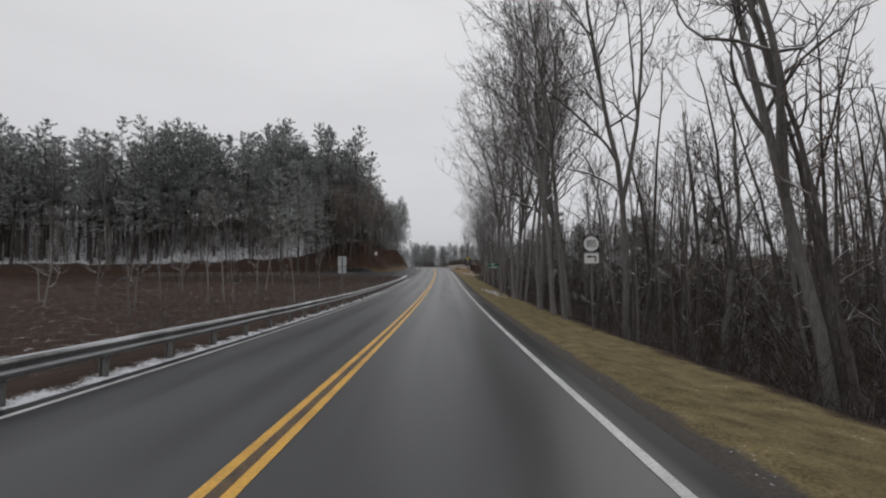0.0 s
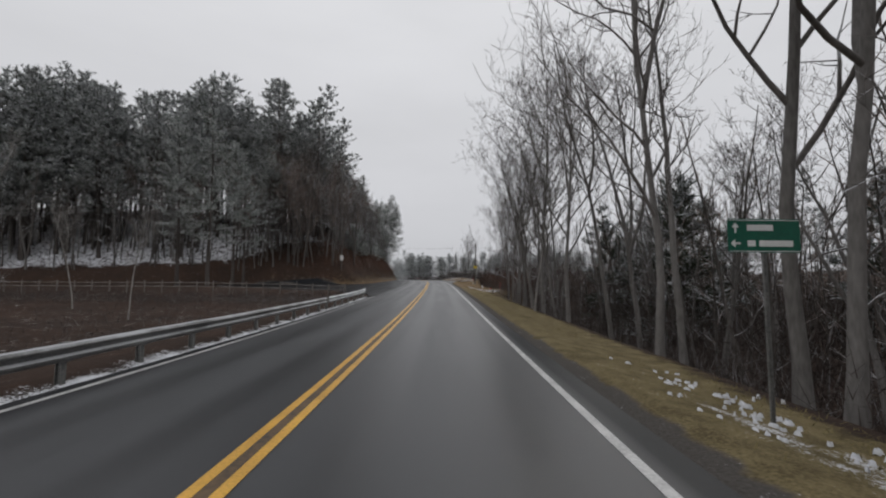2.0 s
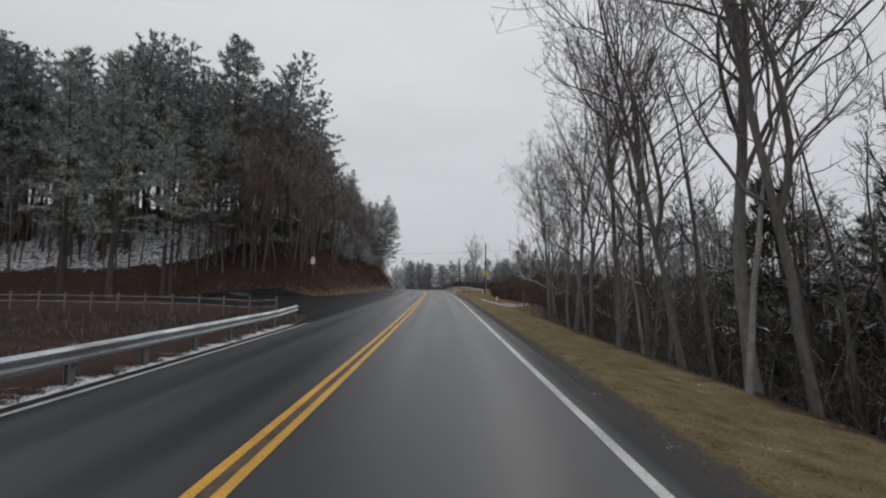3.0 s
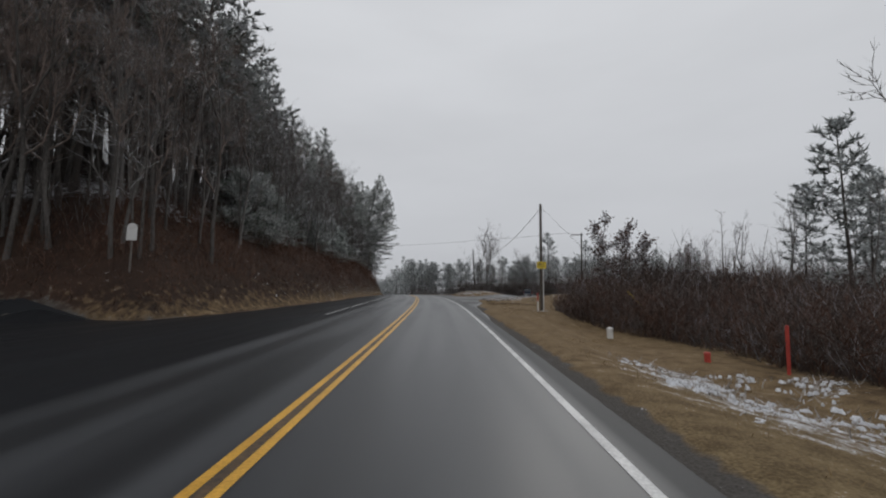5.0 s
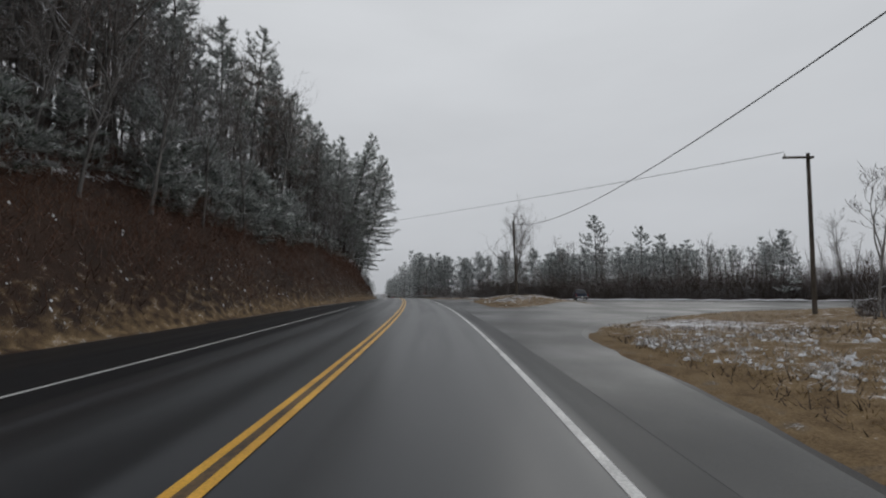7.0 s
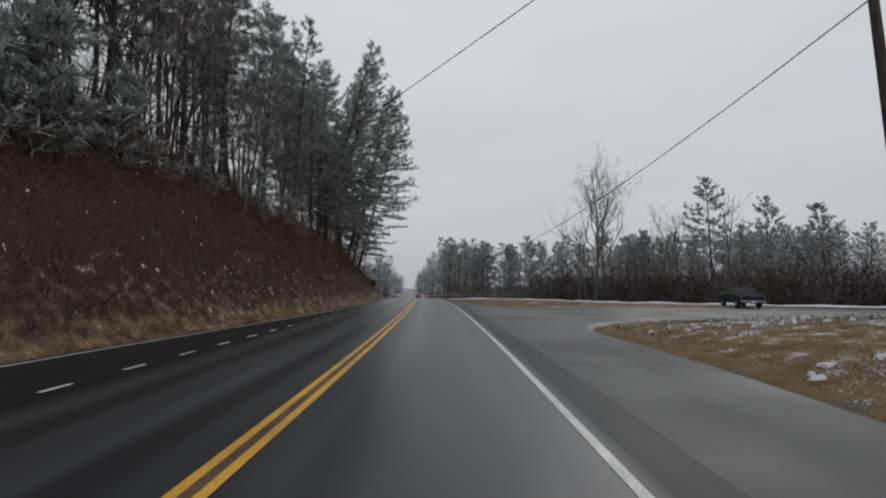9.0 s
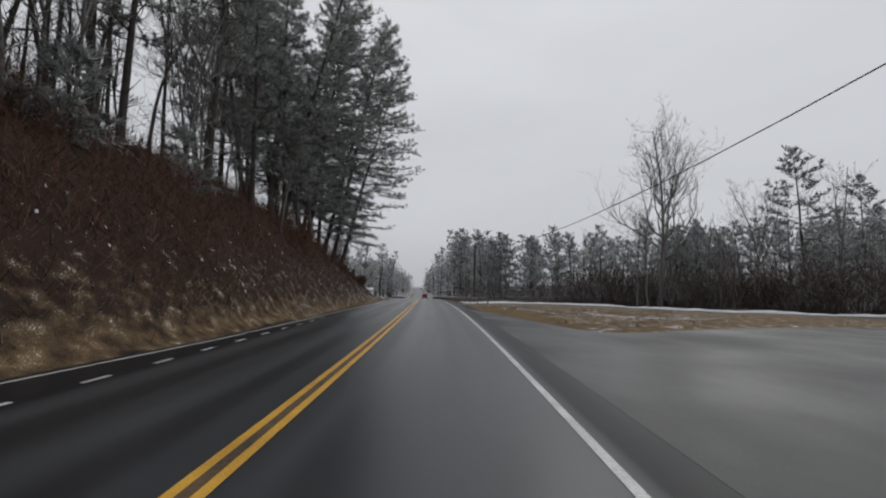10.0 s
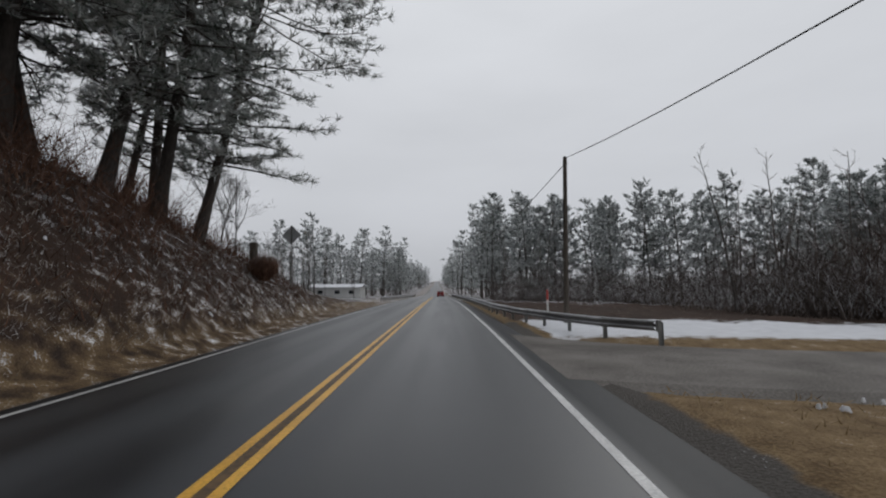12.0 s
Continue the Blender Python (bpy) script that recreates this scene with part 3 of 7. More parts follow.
def build_ground():
    ys = np.concatenate([np.arange(-160, -20, 8), np.arange(-20, 262, 1.25), np.arange(262, 420, 4), np.geomspace(420, 2150, 28)])
    near = np.concatenate([np.arange(-30, -14, 1.0), np.arange(-14, 14, 0.5), np.arange(14, 45, 1.0)])
    ds = np.concatenate([-np.geomspace(1500, 112, 14), np.arange(-109, -30, 2.0), near, np.arange(45, 121, 2.2), np.geomspace(124, 1500, 14)])
    yy, dd = np.meshgrid(ys, ds, indexing="ij")
    z = ground_z(yy, dd)
    rough = np.array([noise.noise((float(a) * 0.35, float(b) * 0.35, 0.0)) + 0.5 * noise.noise((float(a) * 1.1, float(b) * 1.1, 4.0)) for a, b in zip(yy.ravel(), dd.ravel())]).reshape(yy.shape)
    left, right = np.interp(yy, LEFT_Y, LEFT_D), np.interp(yy, RIGHT_Y, RIGHT_D)
    off_road = np.maximum(left - dd, dd - right)
    round_about = np.maximum.reduce([blurred(poly, yy, dd, 3.5) for poly in (WEST_MOUTH, EAST_MOUTH, EAST_FORK, DRIVE)])
    paved = np.maximum.reduce([blurred(WEST_MOUTH, yy, dd), blurred(EAST_MOUTH, yy, dd), blurred(EAST_FORK, yy, dd), blurred(DRIVE, yy, dd)])
    z += rough * np.interp(off_road, [0.3, 2, 12, 40], [0, 0.06, 0.25, 0.5]) * (1 - np.clip(round_about * 4, 0, 1))
    under = np.zeros(yy.shape, bool)
    for poly in (WEST_MOUTH, EAST_MOUTH, EAST_FORK, DRIVE):
        for a in (-0.3, 0.3):
            for b in (-0.2, 0.2):
                under |= inside(poly, yy + a, dd + b)
    beside = np.maximum.reduce([blurred(poly, yy, dd, 1.3) for poly in (WEST_MOUTH, EAST_MOUTH, EAST_FORK, DRIVE)])
    z -= 0.11 * np.clip(beside * 2.4, 0, 1) + 0.12 * under
    z = np.where(off_road < 0.35, mid_z(yy) - 0.012 * abs(dd) - 0.11 * smooth((0.35 - off_road) / 0.6) - 0.02, z)
    x, _ = world_xy(yy, dd)
    # covers: red grass, green snow, blue gravel
    u = beyond_foot(yy, dd)
    waver = 5 * np.sin(dd * 0.11 + 1) + 3 * np.sin(dd * 0.31) + 6 * rough
    grass = np.where((dd > right) & (yy < 90), 1 - smooth((dd - 7.0) / 1.4), 0)
    grass = np.maximum(grass, np.where((dd > right) & (yy >= 90), 1 - 0.8 * smooth((dd - np.interp(yy, [90, 120, 135, 150, 2000], [8.5, 10, 16, 40, 40]) - 0.4 * waver * (yy > 110)) / 5), 0))
    grass = np.maximum(grass, np.where((dd < left) & (yy > 112), np.maximum(0.55 * (1 - smooth((u - 0.1) / 0.9)), 0.34 * (1 - smooth((u - 0.5) / 3.0))), 0))
    grass *= 1 - 0.85 * smooth((yy - 237) / 3) * (dd > 5.4)
    grass = np.maximum(grass, 0.3 * smooth((yy - 265 - waver) / 20))
    snow = np.zeros_like(grass) + 0.18
    snow = np.where((u > 5 + 5 * smooth((dd + 42) / 20)) & (dd < -8) & (yy < 125), 0.54, snow)
    snow = np.where((u > 7) & (dd < -8) & (yy >= 125), 0.42, snow)
    snow = np.maximum(snow, np.where((dd < left) & (yy < 84), 0.64 * np.exp(-(((dd + 4.55) / 0.30) ** 2)), 0))
    snow = np.where(dd < -8, np.maximum(snow, 0.25 * (1 - smooth((yy - 70 - waver) / 14))), snow)
    snow = np.maximum(snow, 0.54 * np.exp(-((dd - 6.7 + (yy - 38) * 0.13) / 0.65) ** 2 - ((yy - 40) / 5) ** 4))
    snow = np.maximum(snow, 0.47 * np.exp(-((dd - 7.6) / 2.6) ** 2 - ((yy - 100) / 6) ** 2))
    snow = np.maximum(snow, 0.55 * np.exp(-((dd - 15) / 5) ** 2 - ((yy - 177) / 6) ** 2))
    snow = np.maximum(snow, 0.57 * np.exp(-((dd - 13) / 5) ** 2 - ((yy - 147) / 6) ** 2))
    snow = np.maximum(snow, 0.5 * np.exp(-((dd - 16) / 8) ** 2 - ((yy - 215) / 8) ** 2))
    snow = np.maximum(snow, 0.38 * np.exp(-((dd - 9) / 3) ** 2 - ((yy - 223.5) / 3.5) ** 2))
    snow = np.maximum(snow, 1.1 * np.where((dd > 5.6) & (dd < 34), np.exp(-((yy - 236.5 + 0.012 * np.clip(dd - 18, 0, 40) ** 2) / 3.6) ** 4), 0))
    snow = np.maximum(snow, 0.6 * np.exp(-((dd - 40) / 20) ** 2 - ((yy - 250) / 6) ** 2))
    snow = np.maximum(snow, 0.85 * np.exp(-((dd + 20) / 12) ** 2 - ((yy - 262) / 9) ** 2))
    snow = np.maximum(snow, 0.35 * np.where((dd < left) & (yy < 262), smooth((yy - 216) / 14), 0))
    snow = np.maximum(snow, np.where((dd < left) & (yy > 135) & (u < 2.5), 0.22 + 0.06 * smooth((yy - 185) / 25), 0))
    snow = np.maximum(snow, np.where(dd > 8, 0.33 * smooth((yy - 118 - waver * (dd > 14)) / 20) * (1 - smooth((dd - 40) / 40)) * (1 - smooth((yy - 222) / 8)), 0))
    snow = np.maximum(snow, 0.45 * smooth((yy - 250 - waver) / 20))
    gravel = np.where(dd < right + 0.4, 1.0, 0.0) * np.where(dd > 0, 1, 0)
    gravel = np.maximum(gravel, np.where((dd < 0) & (dd > left - 0.25), 0.5, 0))
    gravel = np.maximum(gravel, paved)
    gravel = np.maximum(gravel, np.where((dd < 0) & (dd > -4.9) & (yy < 84), 0.8, 0))
    w = len(ds)
    verts = np.stack([x, yy, z], -1).reshape(-1, 3)
    j, i = np.meshgrid(np.arange(len(ys) - 1), np.arange(w - 1), indexing="ij")
    q = (j * w + i).ravel()
    faces = np.stack([q, q + 1, q + w + 1, q + w], 1).tolist()
    ob = mesh_object("ground", verts.tolist(), faces, GROUND, smooth_faces=True)
    layer = ob.data.color_attributes.new("cover", "FLOAT_COLOR", "POINT")
    layer.data.foreach_set("color", np.stack([grass, snow, gravel, 1 - smooth((yy - 84) / 20)], -1).astype(np.float32).ravel())
    return tagged(ob, "rolling winter ground with leaf litter, tan grass and thin snow", "ground", kind="structure")


build_ground()


# ---- pavement and markings ----
def stations(a, b, step=1.5):
    return list(np.linspace(a, b, max(2, int((b - a) / step) + 1)))


def edge_left(y):
    return float(np.interp(y, LEFT_Y, LEFT_D))


def edge_right(y):
    return float(np.interp(y, RIGHT_Y, RIGHT_D))


ROAD_YS = stations(-150, 300, 1.5) + list(np.geomspace(305, 2100, 60))
strip("road", ROAD_YS, edge_left, edge_right, 0.0, ASPHALT, cross=8, label="damp grey asphalt road with darker wheel tracks", category="road", thick=0.16)


def outline(name, poly, lift, mat, label, step=1.2, camber=6.0):
    """A flat area inside an outline of (y, d), cut into small cells that follow the ground."""
    bm = bmesh.new()
    flat, _, tris, *_ = delaunay_2d_cdt([Vector((d, y)) for y, d in poly], [], [list(range(len(poly)))], 1, 1e-5)
    vs = [bm.verts.new((p.x, p.y, 0)) for p in flat]
    for t in tris:
        bm.faces.new([vs[i] for i in t])
    lo_y, hi_y = min(p[0] for p in poly), max(p[0] for p in poly)
    lo_d, hi_d = min(p[1] for p in poly), max(p[1] for p in poly)
    for c in np.arange(lo_y + 0.7, hi_y, step * 1.5):
        bmesh.ops.bisect_plane(bm, geom=bm.verts[:] + bm.edges[:] + bm.faces[:], plane_co=(0, c, 0), plane_no=(0, 1, 0))
    for c in np.arange(lo_d + 0.7, hi_d, step * 1.5):
        bmesh.ops.bisect_plane(bm, geom=bm.verts[:] + bm.edges[:] + bm.faces[:], plane_co=(c, 0, 0), plane_no=(1, 0, 0))
    layer = bm.loops.layers.uv.new("UVMap")
    for f in bm.faces:
        for lp in f.loops:
            lp[layer].uv = (lp.vert.co.x, lp.vert.co.y)
    for v in bm.verts:
        d, y = v.co.x, v.co.y
        x, _ = world_xy(y, d)
        v.co = (x, y, ground_z(y, d) + crown(min(abs(d), camber)) + lift)
    bmesh.ops.recalc_face_normals(bm, faces=bm.faces[:])
    if sum(f.normal.z for f in bm.faces) < 0:
        bmesh.ops.reverse_faces(bm, faces=bm.faces[:])
    # a ragged shoulder that slopes off into the ground
    border = [e for e in bm.edges if e.is_boundary]
    away = {}
    for e in border:
        side = (e.verts[1].co - e.verts[0].co).cross(Vector((0, 0, 1))).normalized()
        if side.dot((e.verts[0].co + e.verts[1].co) / 2 - e.link_faces[0].calc_center_median()) < 0:
            side = -side
        for v in e.verts:
            key = (round(v.co.x, 3), round(v.co.y, 3))
            away[key] = away.get(key, Vector()) + side
    rim = bmesh.ops.extrude_edge_only(bm, edges=border)
    for v in rim["geom"]:
        if isinstance(v, bmesh.types.BMVert):
            side = away[(round(v.co.x, 3), round(v.co.y, 3))].normalized()
            v.co += side * (0.45 + 0.3 * noise.noise(v.co * 0.9)) + Vector((0, 0, -0.13))
    for f in bm.faces:
        if f.normal.z < 0:
            f.normal_flip()
    ob = part(name, bm, mat)
    return tagged(ob, label, "road", kind="structure")


outline("road_side_west", WEST_MOUTH, 0.006, ASPHALT, "dark damp asphalt mouth of a side road below the bank", camber=13.6)
outline("road_side_east", EAST_MOUTH, 0.004, OLD_ASPHALT, "pale faded asphalt of a forked side road", 0.85)
outline("road_side_east", EAST_FORK, 0.004, OLD_ASPHALT, "pale faded asphalt where the side road forks back", 0.6)
outline("road_drive", DRIVE, 0.004, GRAVEL, "grey gravelly driveway leading off the road")


def marking(name, a, b, d, width, mat, label, step=1.5):
    centre = d if callable(d) else (lambda y: d)
    return strip(name, stations(a, b, step), lambda y: centre(y) - width / 2, lambda y: centre(y) + width / 2, 0.006, mat, label=label, category="road marking")


def outer_left(y):
    return edge_left(y) + 0.35


def turn_line(y):
    return float(np.interp(y, [118, 130, 150, 172, 190, 206], [-4.75, -4.95, -4.8, -4.5, -4.2, -4.05]))


for side in (-0.125, 0.125):
    marking("road_line_yellow", -150, 320, side, 0.12, PAINT_YELLOW, "worn yellow centre line on damp asphalt")
marking("road_line_worn", -150, 320, 0.0, 0.12, WORN_PAINT, "brownish remains of old paint between the centre lines")
marking("road_edge_line", -150, 320, 3.78, 0.13, PAINT_WHITE, "worn white edge line on damp asphalt")
marking("road_edge_line", -150, 74, -3.95, 0.12, PAINT_WHITE, "worn white edge line beside the guard rail")
marking("road_edge_line", 117, 168, turn_line, 0.12, PAINT_WHITE, "solid white lane line on damp asphalt")
marking("road_edge_line", 160, 320, outer_left, 0.12, PAINT_WHITE, "white edge line at the foot of the bank")
y = 169.0
while y < 204:
    marking("road_dash", y, y + 0.62, turn_line, 0.13, PAINT_WHITE, "short white dash of a dotted lane line", 0.3)
    y += 1.83


# ---- trees ----
class Wood:
    """Collects tapered tubes and blades as plain vertices and faces."""

    def __init__(self):
        self.v, self.f = [], []

    def tube(self, points, radii, sides):
        """A tube along points, closed to a tip at its end."""
        base, count = len(self.v), len(points)
        side = None
        for n, (p, r) in enumerate(zip(points, radii)):
            way = (points[min(n + 1, count - 1)] - points[max(n - 1, 0)])
            way = way.normalized() if way.length > 1e-6 else Vector((0, 0, 1))
            if side is None:
                side = way.orthogonal().normalized()
            side = (side - way * side.dot(way)).normalized()
            other = way.cross(side)
            for s in range(sides):
                a = math.tau * s / sides
                self.v.append(p + r * (math.cos(a) * side + math.sin(a) * other))
        for n in range(count - 1):
            for s in range(sides):
                a, b = base + n * sides + s, base + n * sides + (s + 1) % sides
                self.f.append((a, b, b + sides, a + sides))

    def twig(self, a, b, r):
        """A three-sided tapered twig."""
        way = (b - a).normalized()
        s = way.orthogonal().normalized()
        o = way.cross(s)
        base = len(self.v)
        for k in range(3):
            ang = math.tau * k / 3
            self.v.append(a + r * (math.cos(ang) * s + math.sin(ang) * o))
        self.v.append(b)
        self.f += [(base, base + 1, base + 3), (base + 1, base + 2, base + 3), (base + 2, base, base + 3)]

    def spray(self, a, b, r):
        """The finest twigs: one thin sliver each, turned every way."""
        way = (b - a).normalized()
        s = way.orthogonal().normalized()
        ang = len(self.f) * 2.4
        w = (math.cos(ang) * s + math.sin(ang) * way.cross(s)) * r
        base = len(self.v)
        self.v += [a + w, b, a - w]
        self.f.append((base, base + 1, base + 2))

    def blade(self, a, b, width, across):
        base = len(self.v)
        w = across * width / 2
        self.v += [a + w, b, a - w]
        self.f.append((base, base + 1, base + 2))

    def mesh(self, name, mat, smooth_faces=True):
        me = bpy.data.meshes.new(name)
        me.from_pydata([tuple(v) for v in self.v], [], self.f)
        me.materials.append(mat)
        if smooth_faces:
            me.polygons.foreach_set("use_smooth", [True] * len(me.polygons))
        me.update()
        return me


def limb_line(rng, start, way, length, steps, wander, lift):
    """A wandering line: lift bends it towards the sky."""
    pts, p, w = [start.copy()], start.copy(), way.normalized()
    for _ in range(steps):
        w = (w + Vector((rng.gauss(0, wander), rng.gauss(0, wander), rng.gauss(0, wander) + lift))).normalized()
        p = p + w * (length / steps)
        pts.append(p.copy())
    return pts


def bare_tree_meshes(seed, height, girth, clear, spread, forks=1, detail=3, lean=(0, 0), limb_rate=1.0, bark=None, rise=1.0, twig=None):
    """Trunk and crown of a leafless tree. clear: the share of the height free of limbs; detail: levels of branching."""
    rng = random.Random(seed)
    trunk, crown_wood = Wood(), Wood()

    def branch(start, way, length, radius, level):
        steps = {1: 7, 2: 4 if detail > 2 else 3}.get(level, 2)
        pts = limb_line(rng, start, way, length, steps, 0.15 + 0.05 * level, 0.13)
        radii = [max(0.008, radius * (1 - 0.8 * n / steps)) for n in range(steps + 1)]
        crown_wood.tube(pts, radii, {1: 5, 2: 4}.get(level, 3) if detail > 2 else 3)
        if level >= detail:
            # twig ends that bend up towards the light
            for n in range(1, steps + 1):
                for _ in range(2 if detail > 2 else 3):
                    w = ((pts[n] - pts[n - 1]).normalized() + Vector((rng.gauss(0, 0.55), rng.gauss(0, 0.55), rng.gauss(0.3, 0.4)))).normalized()
                    crown_wood.spray(pts[n], pts[n] + w * length * rng.uniform(0.25, 0.55), max(0.012, radii[n] * 0.8))
            return
        kids = ({1: 7, 2: 4} if detail > 2 else {1: 9}).get(level, 4)
        for n in range(int(kids * rng.uniform(0.8, 1.25))):
            t = rng.uniform(0.2, 1.0)
            i = min(int(t * steps), steps - 1)
            p = pts[i].lerp(pts[i + 1], t * steps - i)
            axis = (pts[i + 1] - pts[i]).normalized()
            out = Vector((rng.gauss(0, 1), rng.gauss(0, 1), rng.gauss(0.3, 0.6))).normalized()
            w = (axis * rng.uniform(0.6, 1.1) + out * 0.8).normalized()
            branch(p, w, length * rng.uniform(0.3, 0.58), radius * (1 - 0.65 * t) * 0.65, level + 1)

    base_way = Vector((lean[0], lean[1], 1)).normalized()
    leaders = []
    pts = limb_line(rng, Vector((0, 0, -0.6)), base_way, height + 0.6, 12, 0.05, 0.03)
    leaders.append((pts, girth))
    for n in range(forks - 1):
        i = rng.randint(4, 7)
        a = rng.uniform(0, math.tau)
        w = (base_way + Vector((math.cos(a), math.sin(a), 0)) * rng.uniform(0.22, 0.5)).normalized()
        leaders.append((limb_line(rng, pts[i], w, height * (1 - i / 12) * rng.uniform(0.75, 1.0), 10, 0.09, 0.09), girth * 0.62))
    for which, (line, g) in enumerate(leaders):
        steps = len(line) - 1
        radii = [g * (1 - 0.9 * (n / steps) ** 0.9) + 0.012 for n in range(steps + 1)]
        if which == 0:
            radii[0] *= 1.3
        trunk.tube(line, radii, 8)
        limbs = int((11 if which == 0 else 7) * limb_rate)
        for n in range(limbs):
            t = clear + (1 - clear) * (n + rng.random()) / limbs if which == 0 else rng.uniform(0.25, 1)
            t = min(t, 0.99)
            i = min(int(t * steps), steps - 1)
            p = line[i].lerp(line[i + 1], t * steps - i)
            a = n * 2.4 + rng.uniform(-0.6, 0.6)
            up = rng.uniform(0.45, 1.5) * rise
            reach = spread * (1.15 - 0.7 * ((t - clear) / (1.001 - clear))) * rng.uniform(0.6, 1.2)
            branch(p, Vector((math.cos(a), math.sin(a), up)), reach, radii[i] * 0.6, 1)
    return trunk.mesh("trunk", bark or BARK), crown_wood.mesh("crown", twig or (TWIG if bark is not BIRCH else BIRCH))


def pine_meshes(seed, height, girth, clear, reach, tufts=9, blades=9, gap=0.85, needle_mat=None, lopsided=0.0, blade_size=1.0, plain=False, load=0.5, droop=0.0, tuft=1.0):
    """Trunk, limbs, needles and snow of a white pine: level, uneven boughs whose plumes turn up at the ends. load: the share of boughs that carry snow."""
    rng = random.Random(seed)
    trunk, limbs, needles, white = Wood(), Wood(), Wood(), Wood()
    line = limb_line(rng, Vector((0, 0, -0.6)), Vector((0, 0, 1)), height + 0.6, 12, 0.02, 0.03)
    steps = len(line) - 1
    radii = [girth * (1 - 0.93 * n / steps) + 0.012 for n in range(steps + 1)]
    radii[0] *= 1.4
    trunk.tube(line, radii, 9)

    def on_trunk(t):
        i = min(int(t * steps), steps - 1)
        return line[i].lerp(line[i + 1], t * steps - i), radii[i]

    def plume(p, axis, size, snowy):
        for _ in range(blades):
            w = (axis * rng.uniform(0.1, 0.9) + Vector((rng.gauss(0, 0.55), rng.gauss(0, 0.55), rng.gauss(0.22, 0.4)))).normalized()
            q = p + axis * rng.uniform(-0.45, 0.35) * size
            flat = w.cross(Vector((rng.gauss(0, 0.6), rng.gauss(0, 0.6), 1))).normalized()
            needles.blade(q, q + w * size * rng.uniform(0.6, 1.15), size * 0.15 * blade_size, flat)
        if snowy:
            # snow lying along the top of the plume
            for _ in range(3):
                w = (axis * Vector((1, 1, 0.5)) + Vector((rng.gauss(0, 0.6), rng.gauss(0, 0.6), 0.05))).normalized()
                q = p - w * size * rng.uniform(0.0, 0.5) + Vector((0, 0, size * rng.uniform(0.16, 0.34)))
                side = w.cross(Vector((rng.gauss(0, 0.35), rng.gauss(0, 0.35), 1))).normalized()
                white.blade(q, q + w * size * rng.uniform(0.7, 1.15), size * (0.16 + 0.16 * blade_size), side)

    # dead stubs under the crown
    for n in range(int(clear * height * 1.6)):
        t = rng.uniform(0.12, clear + 0.1)
        p, r = on_trunk(t)
        a = rng.uniform(0, math.tau)
        w = Vector((math.cos(a), math.sin(a), rng.uniform(-0.2, 0.35)))
        limbs.twig(p, p + w * rng.uniform(0.6, reach * 0.6), r * 0.22)
    z = clear * height
    turn = rng.uniform(0, 6)
    while z < height * 0.985:
        t = (z - clear * height) / (height * (1 - clear))
        long = reach * min(1.0, 0.6 + 1.6 * t) * (1 - t) ** 0.62 * rng.uniform(0.75, 1.2) + 0.3
        p0, r = on_trunk(min(z / height, 0.99))
        count = rng.randint(3, 5)
        for n in range(count):
            a = turn + math.tau * n / count + rng.uniform(-0.4, 0.4)
            size = long * rng.uniform(0.5, 1.15) * (1 + lopsided * math.cos(a))
            if size < 0.3 or rng.random() < 0.12:
                continue
            way = Vector((math.cos(a), math.sin(a), rng.uniform(-0.28, 0.32) + 0.55 * t * t - droop))
            pts = limb_line(rng, p0 + Vector((0, 0, rng.uniform(-0.25, 0.25))), way, size, 5, 0.09, 0.05 + 0.06 * t)
            snowy = rng.random() < load
            if plain:
                limbs.twig(pts[0], pts[3], r * 0.3)
            else:
                limbs.tube(pts, [max(0.01, r * 0.3 * (1 - 0.85 * m / 5)) for m in range(6)], 3)
            many = max(3, int(tufts * size / reach))
            for m in range(many):
                s = 0.3 + 0.7 * (m + rng.random()) / many
                i = min(int(s * 5), 4)
                q = pts[i].lerp(pts[i + 1], s * 5 - i)
                axis = (pts[i + 1] - pts[i]).normalized()
                side = axis.cross(Vector((0, 0, 1))).normalized() * rng.choice((-1, 1))
                out = rng.uniform(0.0, 0.42) * size * (1.15 - 0.75 * s)
                w = (axis * 0.7 + side * 0.8 + Vector((0, 0, rng.uniform(-0.05, 0.3)))).normalized()
                e = q + w * out
                if out > 0.3 and not plain:
                    limbs.twig(q, e, 0.016)
                plume(e, w if out > 0.15 else axis, rng.uniform(0.45, 0.8) * (0.7 + 0.06 * reach) * tuft, snowy and rng.random() < 0.7)
        turn += 1.1
        z += gap * rng.uniform(0.7, 1.3) * (1 - 0.35 * t)
    top, _ = on_trunk(0.995)
    for _ in range(5):
        plume(top + Vector((0, 0, rng.uniform(-0.5, 0.2))), Vector((rng.gauss(0, 0.3), rng.gauss(0, 0.3), 1)).normalized(), 0.6, False)
    counts = [len(limbs.f), len(needles.f), len(white.f)]
    for more in (needles, white):
        base = len(limbs.v)
        limbs.v += more.v
        limbs.f += [tuple(i + base for i in f) for f in more.f]
    crown_mesh = limbs.mesh("crown", PINE_BARK, False)
    crown_mesh.materials.append(needle_mat or NEEDLE)
    crown_mesh.materials.append(BOUGH_SNOW)
    crown_mesh.polygons.foreach_set("material_index", [0] * counts[0] + [1] * counts[1] + [2] * counts[2])
    return trunk.mesh("trunk", PINE_BARK), crown_mesh


def tree(name, meshes, label, category="tree", group=""):
    """One tree as a thing with a mesh for each of its parts, standing at the origin."""
    base = new(name)
    for me in meshes:
        ob = new(me.name.split(".")[0], me)
        ob.parent = base
    return tagged(base, label, category, group)


